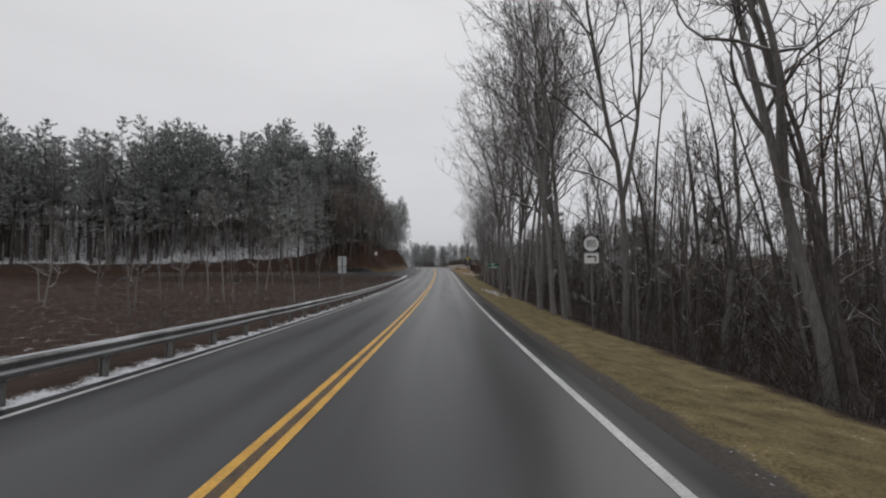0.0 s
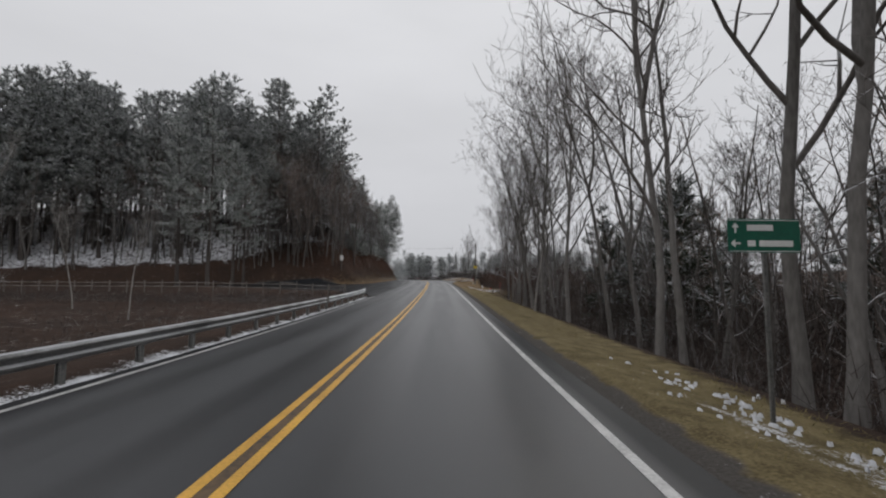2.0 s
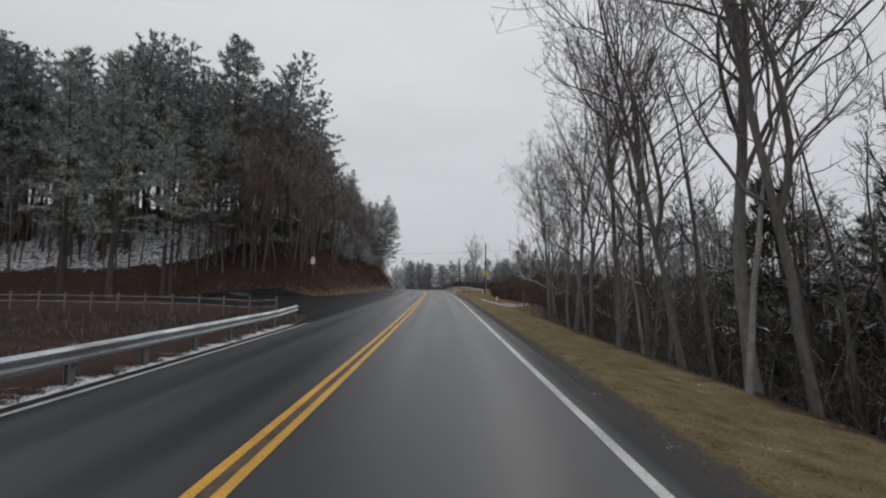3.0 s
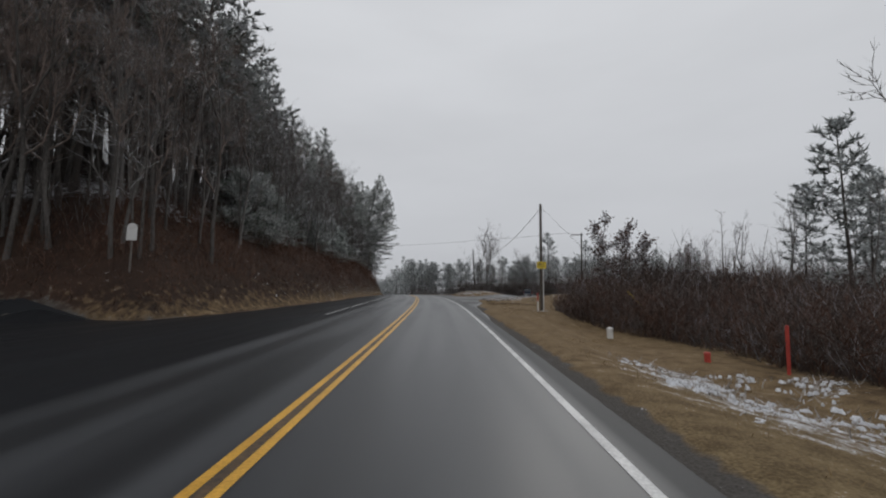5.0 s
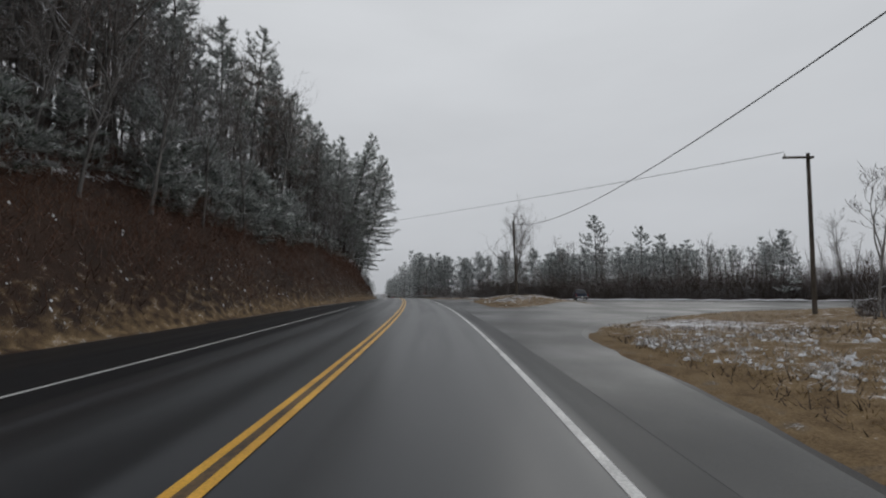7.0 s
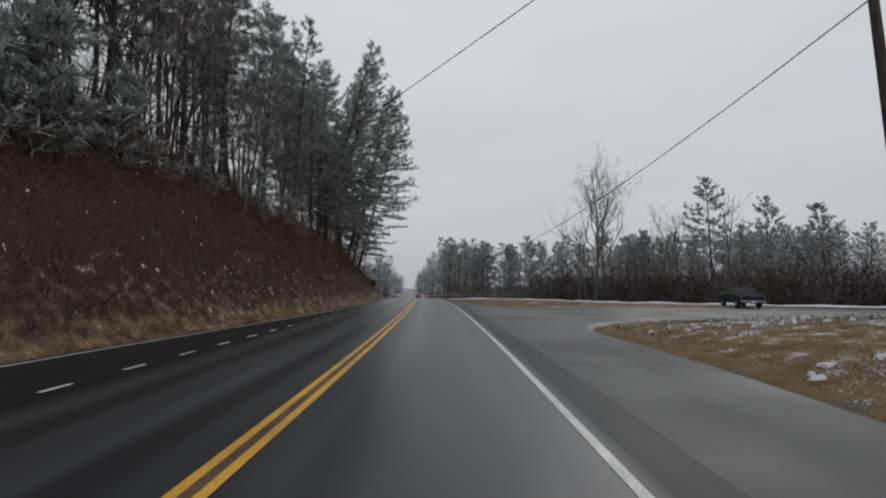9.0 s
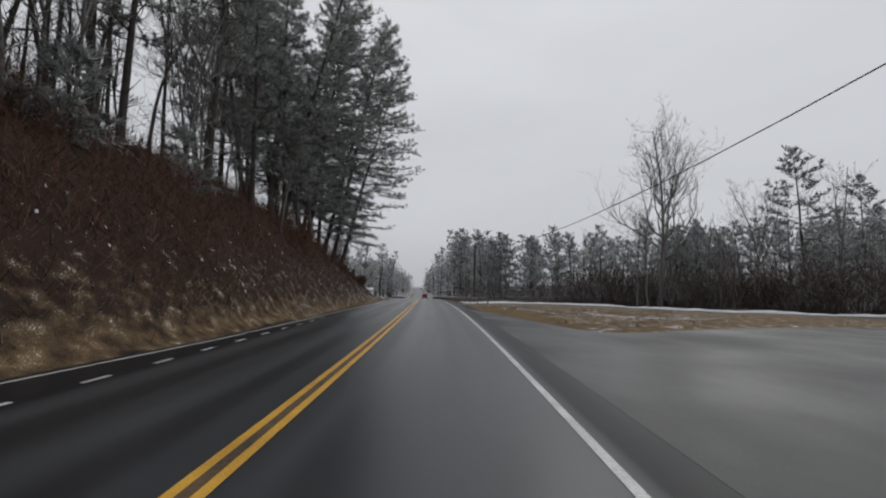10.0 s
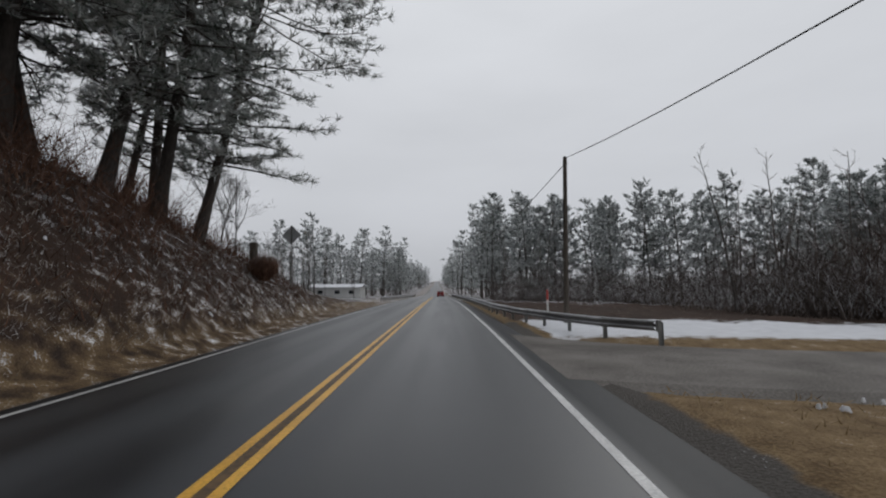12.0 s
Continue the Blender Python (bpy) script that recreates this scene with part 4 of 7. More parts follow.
def planted(ob, y, d, size=1.0, turn=0.0, lean=(0.0, 0.0), sink=0.05, tall=1.0):
    """A copy of a tree, standing at y and d."""
    m = Matrix.Translation(place(y, d, -sink)) @ Euler((lean[0], lean[1], turn)).to_matrix().to_4x4() @ Matrix.Diagonal((size, size, size * tall, 1))
    made = copy_thing(ob, m)
    made.matrix_basis = m
    return made


def grove(name, items, label, category="wood"):
    """Many copies of trees, too deep in the wood to be told apart, joined into one stuff object."""
    mats, verts, loops, starts, slots, seen = [], [], [], [], [], {}
    count = corner = 0
    for ob, m in items:
        for child in ob.children:
            me = child.data
            if me not in seen:
                co, lv = np.empty(len(me.vertices) * 3), np.empty(len(me.loops), np.int32)
                ls, mi = np.empty(len(me.polygons), np.int32), np.empty(len(me.polygons), np.int32)
                me.vertices.foreach_get("co", co)
                me.loops.foreach_get("vertex_index", lv)
                me.polygons.foreach_get("loop_start", ls)
                me.polygons.foreach_get("material_index", mi)
                for mat in me.materials:
                    if mat not in mats:
                        mats.append(mat)
                seen[me] = co.reshape(-1, 3), lv, ls, np.array([mats.index(mat) for mat in me.materials])[mi]
            co, lv, ls, mi = seen[me]
            turn = np.array(m)
            verts.append(co @ turn[:3, :3].T + turn[:3, 3])
            loops.append(lv + count)
            starts.append(ls + corner)
            slots.append(mi)
            count, corner = count + len(co), corner + len(lv)
    me = bpy.data.meshes.new(name)
    verts, loops, starts, slots = (np.concatenate(a) for a in (verts, loops, starts, slots))
    me.vertices.add(len(verts))
    me.vertices.foreach_set("co", verts.ravel())
    me.loops.add(len(loops))
    me.loops.foreach_set("vertex_index", loops)
    me.polygons.add(len(starts))
    me.polygons.foreach_set("loop_start", starts)
    for mat in mats:
        me.materials.append(mat)
    me.polygons.foreach_set("material_index", slots)
    me.update(calc_edges=True)
    return tagged(new(name, me), label, category, kind="stuff")


def stand(y, d, size=1.0, turn=0.0, tall=1.0):
    """The pose of a tree at y and d."""
    return Matrix.Translation(place(y, d, -0.05)) @ Matrix.Rotation(turn, 4, "Z") @ Matrix.Diagonal((size, size, size * tall, 1))


def put_away(*obs):
    """Takes away the patterns that the copies were made from."""
    for ob in obs:
        for o in (*ob.children_recursive, ob):
            bpy.data.objects.remove(o)


def in_outline(poly, y, d):
    hit = False
    for (y1, d1), (y2, d2) in zip(poly, poly[1:] + poly[:1]):
        if (d1 > d) != (d2 > d) and y < (y2 - y1) * (d - d1) / (d2 - d1) + y1:
            hit = not hit
    return hit


def far_edge(d):
    """Where the thicket beyond the side road and the drive begins."""
    return float(np.interp(d, [8, 22, 32, 39, 45, 56, 80, 115], [262, 242, 234, 224, 218, 210.5, 199.5, 192.5]))


rng = random.Random(7)
RIGHT_WOOD = "leafless trees of the roadside wood"


def pole_meshes(seed, height, girth, clear, reach, limbs, lean=(0, 0)):
    """A slim forest-grown tree: a drawn-up stem with short rising limbs, each ending in a spray of twigs."""
    rng = random.Random(seed)
    trunk, crown_wood = Wood(), Wood()
    line = limb_line(rng, Vector((0, 0, -0.6)), Vector((lean[0], lean[1], 1)), height + 0.6, 7, 0.05, 0.02)
    trunk.tube(line, [girth * (1 - 0.88 * n / 7) + 0.008 for n in range(8)], 5)
    for n in range(limbs):
        t = min(clear + (1 - clear) * (n + rng.random()) / limbs, 0.98)
        i = min(int(t * 7), 6)
        p = line[i].lerp(line[i + 1], t * 7 - i)
        a = n * 2.4 + rng.uniform(-0.5, 0.5)
        size = reach * (1.1 - 0.7 * t) * rng.uniform(0.6, 1.25)
        pts = limb_line(rng, p, Vector((math.cos(a), math.sin(a), rng.uniform(0.5, 1.5))), size, 3, 0.2, 0.1)
        crown_wood.tube(pts, [max(0.006, girth * 0.3 * (1 - 0.26 * m)) for m in range(4)], 3)
        for m in range(6):
            i = rng.randint(1, 3)
            q = pts[i - 1].lerp(pts[i], rng.random())
            w = ((pts[i] - pts[i - 1]).normalized() + Vector((rng.gauss(0, 0.6), rng.gauss(0, 0.6), rng.gauss(0.2, 0.5)))).normalized()
            crown_wood.spray(q, q + w * size * rng.uniform(0.3, 0.6), 0.016)
    return trunk.mesh("trunk", STEM_BARK), crown_wood.mesh("crown", HILL_TWIG)


poles = [
    tree("bare_tree", pole_meshes(101, 14, 0.10, 0.35, 2.6, 12), "slim leafless tree drawn up among its neighbours", group=RIGHT_WOOD),
    tree("bare_tree", pole_meshes(102, 16, 0.12, 0.45, 2.8, 12, (0.08, 0.03)), "slim leafless tree leaning a little", group=RIGHT_WOOD),
    tree("bare_tree", pole_meshes(103, 11, 0.08, 0.22, 2.6, 13, (-0.06, 0.05)), "thin young leafless tree with rising limbs", group=RIGHT_WOOD),
]
tall_bare = [
    tree("bare_tree", bare_tree_meshes(11, 19, 0.150, 0.34, 5.4, 2, 3), "tall leafless grey hardwood with a long clear trunk", group=RIGHT_WOOD),
    tree("bare_tree", bare_tree_meshes(12, 21, 0.175, 0.32, 6.0, 3, 3), "tall leafless grey hardwood forking halfway up", group=RIGHT_WOOD),
    tree("bare_tree", bare_tree_meshes(13, 17, 0.120, 0.42, 4.6, 2, 3, (0.03, 0.02)), "slim leafless grey hardwood, slightly leaning", group=RIGHT_WOOD),
    tree("bare_tree", bare_tree_meshes(14, 18, 0.150, 0.26, 6.0, 3, 3), "leafless grey hardwood with spreading sinuous limbs", group=RIGHT_WOOD),
]
lean_bare = tree("bare_tree", bare_tree_meshes(15, 17, 0.14, 0.30, 6.0, 3, 3, (-0.10, 0.0), 1.2), "leafless hardwood leaning over the verge towards the road", group=RIGHT_WOOD)
young = [
    tree("bare_sapling", bare_tree_meshes(21, 11, 0.085, 0.28, 2.8, 1, 2, limb_rate=0.7), "young leafless tree with fine snow-lined twigs", group=RIGHT_WOOD),
    tree("bare_sapling", bare_tree_meshes(22, 13, 0.10, 0.35, 2.6, 1, 2, (0.05, -0.03), 0.8), "thin young leafless tree leaning a little", group=RIGHT_WOOD),
    tree("bare_sapling", bare_tree_meshes(23, 9, 0.08, 0.15, 2.8, 3, 2, limb_rate=0.5), "many-stemmed young leafless tree", group=RIGHT_WOOD),
]
far_bare = [
    tree("bare_tree", bare_tree_meshes(81, 18, 0.18, 0.36, 4.4, 2, 2, limb_rate=0.9), "leafless grey hardwood deep in the wood", group=RIGHT_WOOD),
    tree("bare_tree", bare_tree_meshes(82, 20, 0.20, 0.40, 4.6, 2, 2, limb_rate=0.8), "forked leafless grey hardwood deep in the wood", group=RIGHT_WOOD),
    tree("bare_tree", bare_tree_meshes(83, 16, 0.15, 0.30, 4.2, 2, 2, limb_rate=0.8), "slim leafless grey hardwood deep in the wood", group=RIGHT_WOOD),
]
frost_bare = [
    tree("frosted_tree", bare_tree_meshes(111, 14, 0.13, 0.22, 4.2, 2, 2, limb_rate=1.0), "leafless tree with every twig lined with snow", group="frosted trees on the bank"),
    tree("frosted_tree", bare_tree_meshes(112, 11, 0.10, 0.15, 3.8, 3, 2, (0.06, 0.0), limb_rate=0.7), "low many-stemmed leafless tree furred with snow", group="frosted trees on the bank"),
]
HILL_BARE = "leafless trees of the wooded bank"
hill_bare = [
    tree("bare_tree", bare_tree_meshes(121, 19, 0.16, 0.34, 4.6, 2, 3, limb_rate=0.9, bark=STEM_BARK, twig=HILL_TWIG), "tall brown leafless hardwood with a haze of fine twigs", group=HILL_BARE),
    tree("bare_tree", bare_tree_meshes(122, 17, 0.14, 0.28, 4.4, 2, 3, limb_rate=0.9, bark=STEM_BARK, twig=HILL_TWIG), "brown-grey leafless hardwood on the steep bank", group=HILL_BARE),
    tree("bare_tree", bare_tree_meshes(123, 21, 0.17, 0.40, 4.8, 2, 3, (0.03, 0.0), 0.9, bark=STEM_BARK, twig=HILL_TWIG), "tall slim leafless hardwood above the brushy bank", group=HILL_BARE),
]
birch = tree("birch", bare_tree_meshes(31, 12, 0.075, 0.45, 2.6, 1, 2, (0.04, 0.0), bark=BIRCH), "pale-barked leafless birch standing in the dark field")
open_tree = tree("spreading_bare_tree", bare_tree_meshes(43, 21.5, 0.27, 0.27, 7.4, 2, 3, limb_rate=2.1, rise=1.15), "large leafless tree with a tall oval crown of fine twigs")
HILL_WOOD = "pines of the wooded bank"
pines = [
    tree("white_pine", pine_meshes(51, 27, 0.28, 0.28, 4.9, 15, 15, 0.95, blade_size=0.8, load=0.65), "tall dark white pine dusted with snow", group=HILL_WOOD),
    tree("white_pine", pine_meshes(52, 24, 0.25, 0.32, 4.8, 15, 15, 0.95, blade_size=0.8, load=0.65), "dark white pine with snow on its level plumes", group=HILL_WOOD),
    tree("white_pine", pine_meshes(53, 29, 0.30, 0.40, 5.4, 15, 15, 0.95, lopsided=0.25, blade_size=0.8), "tall white pine with a long bare lower trunk", group=HILL_WOOD),
]
# the light needles and full snow load also imitate mist on the hill
hill_pines = [
    tree("white_pine", pine_meshes(54, 26, 0.26, 0.34, 5.6, 10, 8, 1.1, HILL_NEEDLE, blade_size=1.7, plain=True, load=1.0), "dark white pine standing deep in the hillside wood", group=HILL_WOOD),
    tree("white_pine", pine_meshes(55, 24, 0.24, 0.36, 5.4, 10, 8, 1.1, HILL_NEEDLE, blade_size=1.7, plain=True, load=1.0), "dark snow-dusted pine deep in the hillside wood", group=HILL_WOOD),
]
road_pine = tree("white_pine", pine_meshes(56, 31, 0.27, 0.15, 6.2, 32, 16, 0.8, lopsided=0.35, blade_size=0.62, load=0.35, droop=0.08, tuft=0.7), "tall white pine leaning out from the bank over the road", group=HILL_WOOD)
face_pines = [
    tree("white_pine", pine_meshes(57, 26, 0.26, 0.30, 5.6, 13, 12, 1.05, HILL_NEEDLE, blade_size=1.1, load=1.1), "white pine with boughs bowed under snow", group=HILL_WOOD),
    tree("white_pine", pine_meshes(58, 23, 0.24, 0.34, 5.4, 13, 12, 1.05, HILL_NEEDLE, lopsided=0.2, blade_size=1.1, load=1.0), "grey-green white pine with snowy level boughs", group=HILL_WOOD),
]
# these pines wear needles whose pale tint stands in for haze
FAR_WOOD = "frosted pines of the far tree line"
mid_pines = [
    tree("white_pine", pine_meshes(61, 18, 0.18, 0.22, 5.4, 16, 9, 0.95, FAR_NEEDLE, blade_size=1.6, plain=True, load=0.6), "snowy white pine in the far tree line, paled for haze", group=FAR_WOOD),
    tree("white_pine", pine_meshes(62, 16, 0.17, 0.16, 5.2, 16, 9, 0.95, FAR_NEEDLE, blade_size=1.6, plain=True, load=0.6), "grey-green snowy pine in the far tree line, paled for haze", group=FAR_WOOD),
    tree("white_pine", pine_meshes(63, 20, 0.20, 0.30, 5.6, 16, 9, 0.95, FAR_NEEDLE, blade_size=1.6, plain=True, load=0.6), "tall snowy pine with bare lower trunk, paled for haze", group=FAR_WOOD),
]
far_pines = [
    tree("white_pine", pine_meshes(64, 17, 0.18, 0.15, 6.0, 8, 6, 1.2, FAR_NEEDLE, blade_size=2.6, plain=True, load=0.5), "snowy pine far down the road, paled for haze", group=FAR_WOOD),
    tree("white_pine", pine_meshes(65, 19, 0.18, 0.22, 6.0, 8, 6, 1.2, FAR_NEEDLE, blade_size=2.6, plain=True, load=0.5), "tall snowy pine far down the road, paled for haze", group=FAR_WOOD),
]
cedar = tree("cedar", pine_meshes(71, 7, 0.12, 0.05, 2.4, 8, 16, 0.42, CEDAR, blade_size=0.9, load=0.12), "dark bushy evergreen at the wood's edge")
snowy_bush = tree("evergreen_bush", pine_meshes(72, 4.0, 0.08, 0.04, 2.3, 8, 14, 0.36, NEEDLE, blade_size=0.9, load=0.8), "low evergreen bush heavy with snow on the bank", "bush")


def oak_meshes(seed, height):
    """A young oak that has kept its withered leaves."""
    trunk_mesh, crown_mesh = bare_tree_meshes(seed, height, 0.09, 0.2, 2.3, 1, 2, limb_rate=0.8)
    leaf_rng = random.Random(seed)
    leaves = Wood()
    ends = [v.co.copy() for v in crown_mesh.vertices]
    for _ in range(1000):
        p = leaf_rng.choice(ends) + Vector([leaf_rng.gauss(0, 0.10) for _ in range(3)])
        w = Vector([leaf_rng.gauss(0, 1) for _ in range(2)] + [leaf_rng.gauss(-0.4, 0.6)]).normalized()
        leaves.blade(p, p + w * leaf_rng.uniform(0.14, 0.28), 0.13, w.orthogonal().normalized())
    return trunk_mesh, crown_mesh, leaves.mesh("leaves", OAK_LEAF, False)


oaks = [tree("young_oak", oak_meshes(91, 6.2), "young oak holding rusty withered leaves tipped with snow"), tree("young_oak", oak_meshes(92, 5.2), "small oak with clumps of rusty withered leaves")]

# the wood on the right of the road: the trunks along the verge first
for y, d, kind, size, turn in [
    (12, 12.6, 1, 1.02, 0.3), (18.5, 9.6, 0, 1.0, 1.2), (20.5, 7.6, 2, 1.0, 2.0), (23.2, 7.7, 0, 0.95, 0.4), (25.8, 7.5, 3, 0.95, 1.0),
    (29.8, 8.4, 0, 1.0, 2.2), (30.6, 8.6, 0, 1.0, 3.0), (32.2, 7.8, 2, 1.05, 4.1), (35.2, 7.5, 0, 1.0, 0.6), (37.4, 8.3, 2, 0.95, 5.0),
    (41.5, 7.2, 1, 0.92, 1.9), (44.6, 9.1, 0, 1.02, 2.9), (49.7, 8.3, 3, 0.86, 3.9), (53.9, 8.6, 2, 0.72, 1.2), (59.5, 8.5, 3, 0.74, 0.4), (64.4, 8.4, 3, 0.88, 0.9), (71.5, 8.5, 3, 0.72, 5.2), (75.9, 9.0, 1, 0.52, 2.2), (80, 9.2, 3, 0.56, 1.4),
    (6, 10.5, 0, 1.05, 3.3), (0, 9.8, 3, 1.05, 4.0), (-6, 10, 1, 1.0, 1.0),
]:
    planted(tall_bare[kind], y, d, size, turn, tall=1.02)
for y, d, kind, size, turn in [(45.4, 8.9, 3, 1.0, 0.2), (39.5, 8.4, 1, 0.95, 2.6), (27.5, 9.8, 1, 1.0, 0.1), (55.5, 10.4, 1, 0.66, 1.2)]:
    planted(tall_bare[kind], y, d, size, turn)
planted(lean_bare, 67.2, 8.5, 0.68, 0.3, (0.0, -0.10))
planted(lean_bare, 83.5, 9.4, 0.58, 0.4)
planted(lean_bare, 63.6, 9.0, 0.72, 0.2, (0.0, -0.06))
planted(frost_bare[0], 79, 9.3, 0.95, 2.0, (0.0, -0.08))
planted(frost_bare[0], 86.5, 9.8, 0.9, 4.0, (0.0, -0.06))
planted(frost_bare[0], 73, 10.4, 1.0, 5.0)
planted(frost_bare[1], 91, 11.5, 0.8, 1.0)
for n in range(32):
    y, d = rng.uniform(-5, 84), rng.uniform(11, 40)
    planted(far_bare[rng.randrange(3)] if d > 14 else tall_bare[rng.randrange(4)], y, d, rng.uniform(0.75, 1.0) * (1.0 if y < 46 else 0.68), rng.uniform(0, 6.28))
for n in range(26):
    y, d = rng.uniform(2, 92), rng.uniform(8.4, 26)
    planted(young[rng.randrange(3)], y, d, rng.uniform(0.7, 1.15), rng.uniform(0, 6.28), (rng.gauss(0, 0.06), rng.gauss(0, 0.06)))
for y, d in [(70.5, 9.0), (82, 12.6), (63.5, 7.6), (76, 10.5)]:
    planted(birch, y, d, 0.8, rng.uniform(0, 6))
for n in range(20):
    planted(young[rng.randrange(3)], rng.uniform(72, 89), rng.uniform(10.5, 30), rng.uniform(0.45, 0.8), rng.uniform(0, 6.28))
for y, d, s in [(86, 30, 1.2), (66, 33, 1.5), (92, 40, 1.2), (50, 34, 1.5), (67.5, 18, 1.5), (71, 21.5, 1.5), (76, 25, 1.5), (73.5, 17, 1.2), (61, 28, 1.5), (57, 30, 1.5), (83, 21, 1.1)]:
    planted(cedar, y, d, s, rng.uniform(0, 6), tall=1.1)

for y, d, k, s in [(131, 16.8, 0, 1.12), (132.5, 19.6, 1, 1.22), (130, 20, 0, 0.85), (134, 27, 1, 1.0)]:
    planted(oaks[k], y, d, s, rng.uniform(0, 6))

hollow = []
for n in range(500):
    y, d = rng.choice((rng.uniform(-8, 150), rng.uniform(8, 75))), 12 + abs(rng.gauss(0, 28))
    if (y > 112 and d < 30 + (y - 112) * 1.1) or (y > 86 and d < 27):
        continue
    hollow.append((poles[rng.randrange(3)], stand(y, d, rng.uniform(0.75, 1.1) * (0.95 if y < 46 else 0.74), rng.uniform(0, 6.28))))
for n in range(26):
    y, d = rng.uniform(5, 122), 40 + abs(rng.gauss(0, 20))
    hollow.append((hill_pines[n % 2], stand(y, d, rng.uniform(0.42, 0.66), rng.uniform(0, 6.28))))
grove("hollow_wood", hollow, "grey leafless wood filling the low ground")

# the field on the left behind the guard rail
for y, d, s, t in [(57.9, -22.6, 0.85, 0.4), (39.5, -12.2, 0.62, 2.0), (69.5, -26.2, 0.7, 3.4), (40, -19, 0.9, 4.4), (62, -16.5, 0.55, 1.4)]:
    planted(birch, y, d, s, t)
for n in range(12):
    planted(young[rng.randrange(3)], rng.uniform(20, 76), rng.uniform(-40, -17), rng.uniform(0.5, 0.9), rng.uniform(0, 6.28))

# the wooded bank on the left
for y, d, kind, size in [(98.5, -31.7, 0, 0.98), (96.6, -35, 1, 1.0), (104, -29, 1, 0.8), (109, -33, 2, 0.85), (116, -30, 0, 0.8), (124, -34, 0, 0.9),
                         (134, -26, 1, 0.85), (148, -24, 1, 0.85), (164, -21, 0, 0.85), (172, -20, 1, 0.9), (180, -20, 2, 0.85), (188, -19, 0, 0.9), (196, -19, 1, 0.95), (204, -19, 2, 0.95),
                         (217, -17.6, 1, 1.0), (230, -17, 1, 1.1),
                         (184, -15.5, 1, 0.7), (193, -14.0, 0, 0.75), (200, -13.5, 1, 0.8), (207, -13.0, 2, 0.8), (213, -12.6, 1, 0.85), (218.5, -11.8, 0, 0.9),
                         (228, -20, 2, 1.05), (237, -13.5, 0, 0.95)]:
    planted(pines[kind], y, d, size, rng.uniform(0, 6.28), (rng.gauss(0, 0.012), rng.gauss(0, 0.012)), tall=1.0)
for n in range(44):
    y = rng.uniform(118, 208)
    planted(hill_bare[rng.randrange(3)], y, float(np.interp(y, FOOT_Y, FOOT_D)) - rng.uniform(8.5, 24), rng.uniform(0.75, 1.1), rng.uniform(0, 6.28), (rng.gauss(0, 0.03), rng.uniform(0.0, 0.10)))
for n in range(26):
    d = rng.uniform(-62, -15)
    planted(hill_bare[rng.randrange(3)], 114.5 + (d + 12.6) * 0.22 + rng.uniform(8, 17), d, rng.uniform(0.75, 1.1), rng.uniform(0, 6.28))
for n in range(40):
    y = rng.uniform(126, 226)
    planted(frost_bare[rng.randrange(2)], y, float(np.interp(y, FOOT_Y, FOOT_D)) - rng.uniform(4.5, 11), rng.uniform(0.7, 1.1), rng.uniform(0, 6.28), (0.0, rng.uniform(0.0, 0.15)))
for n in range(16):
    d = rng.uniform(-62, -17)
    planted(frost_bare[rng.randrange(2)], 114.5 + (d + 12.6) * 0.22 + rng.uniform(3, 9), d, rng.uniform(0.8, 1.25), rng.uniform(0, 6.28))
for n in range(20):
    d = rng.uniform(-44, -16)
    planted(hill_bare[rng.randrange(3)], 114.5 + (d + 12.6) * 0.22 + rng.uniform(2.5, 8), d, rng.uniform(0.7, 0.95), rng.uniform(0, 6.28), (0.0, rng.gauss(0, 0.03)))
for y, d, kind, size in [(200.5, -15.5, 0, 0.85), (203.5, -17.5, 1, 0.9), (206, -15.5, 2, 0.8), (208.5, -18.5, 0, 0.9), (202, -20, 2, 0.95), (210, -15, 1, 0.75)]:
    planted(hill_bare[kind], y, d, size, y * 2.3, (0.0, 0.06))
stems_left = []
for n in range(360):
    d = rng.uniform(-120, -15)
    y = 114.5 + (d + 12.6) * 0.22 + rng.uniform(3.5, 30)
    stems_left.append((poles[rng.randrange(3)], stand(y, d, rng.uniform(0.7, 1.25), rng.uniform(0, 6.28))))
for n in range(120):
    y = rng.uniform(135, 202)
    d = float(np.interp(y, FOOT_Y, FOOT_D)) - rng.uniform(6.5, 30)
    stems_left.append((poles[rng.randrange(3)], stand(y, d, rng.uniform(0.7, 1.25), rng.uniform(0, 6.28))))
for n in range(150):
    y = rng.uniform(140, 200)
    d = float(np.interp(y, FOOT_Y, FOOT_D)) - rng.uniform(8.5, 20)
    stems_left.append((poles[rng.randrange(3)], stand(y, d, rng.uniform(0.35, 0.75), rng.uniform(0, 6.28))))
grove("hillside_saplings", stems_left, "close-set slim leafless trees under the hillside pines")
deep = []
for n in range(70):
    y = rng.uniform(122, 184)
    d = float(np.interp(y, FOOT_Y, FOOT_D)) - rng.uniform(12, 36)
    if beyond_foot(y, d) > 9:
        deep.append((hill_pines[rng.randrange(2)], stand(y, d, rng.uniform(0.8, 1.1), rng.uniform(0, 6.28))))
for n in range(20):
    y = rng.uniform(120, 205)
    d = float(np.interp(y, FOOT_Y, FOOT_D)) - rng.uniform(7, 17)
    planted(far_bare[rng.randrange(3)], y, d, rng.uniform(0.75, 1.1), rng.uniform(0, 6.28))
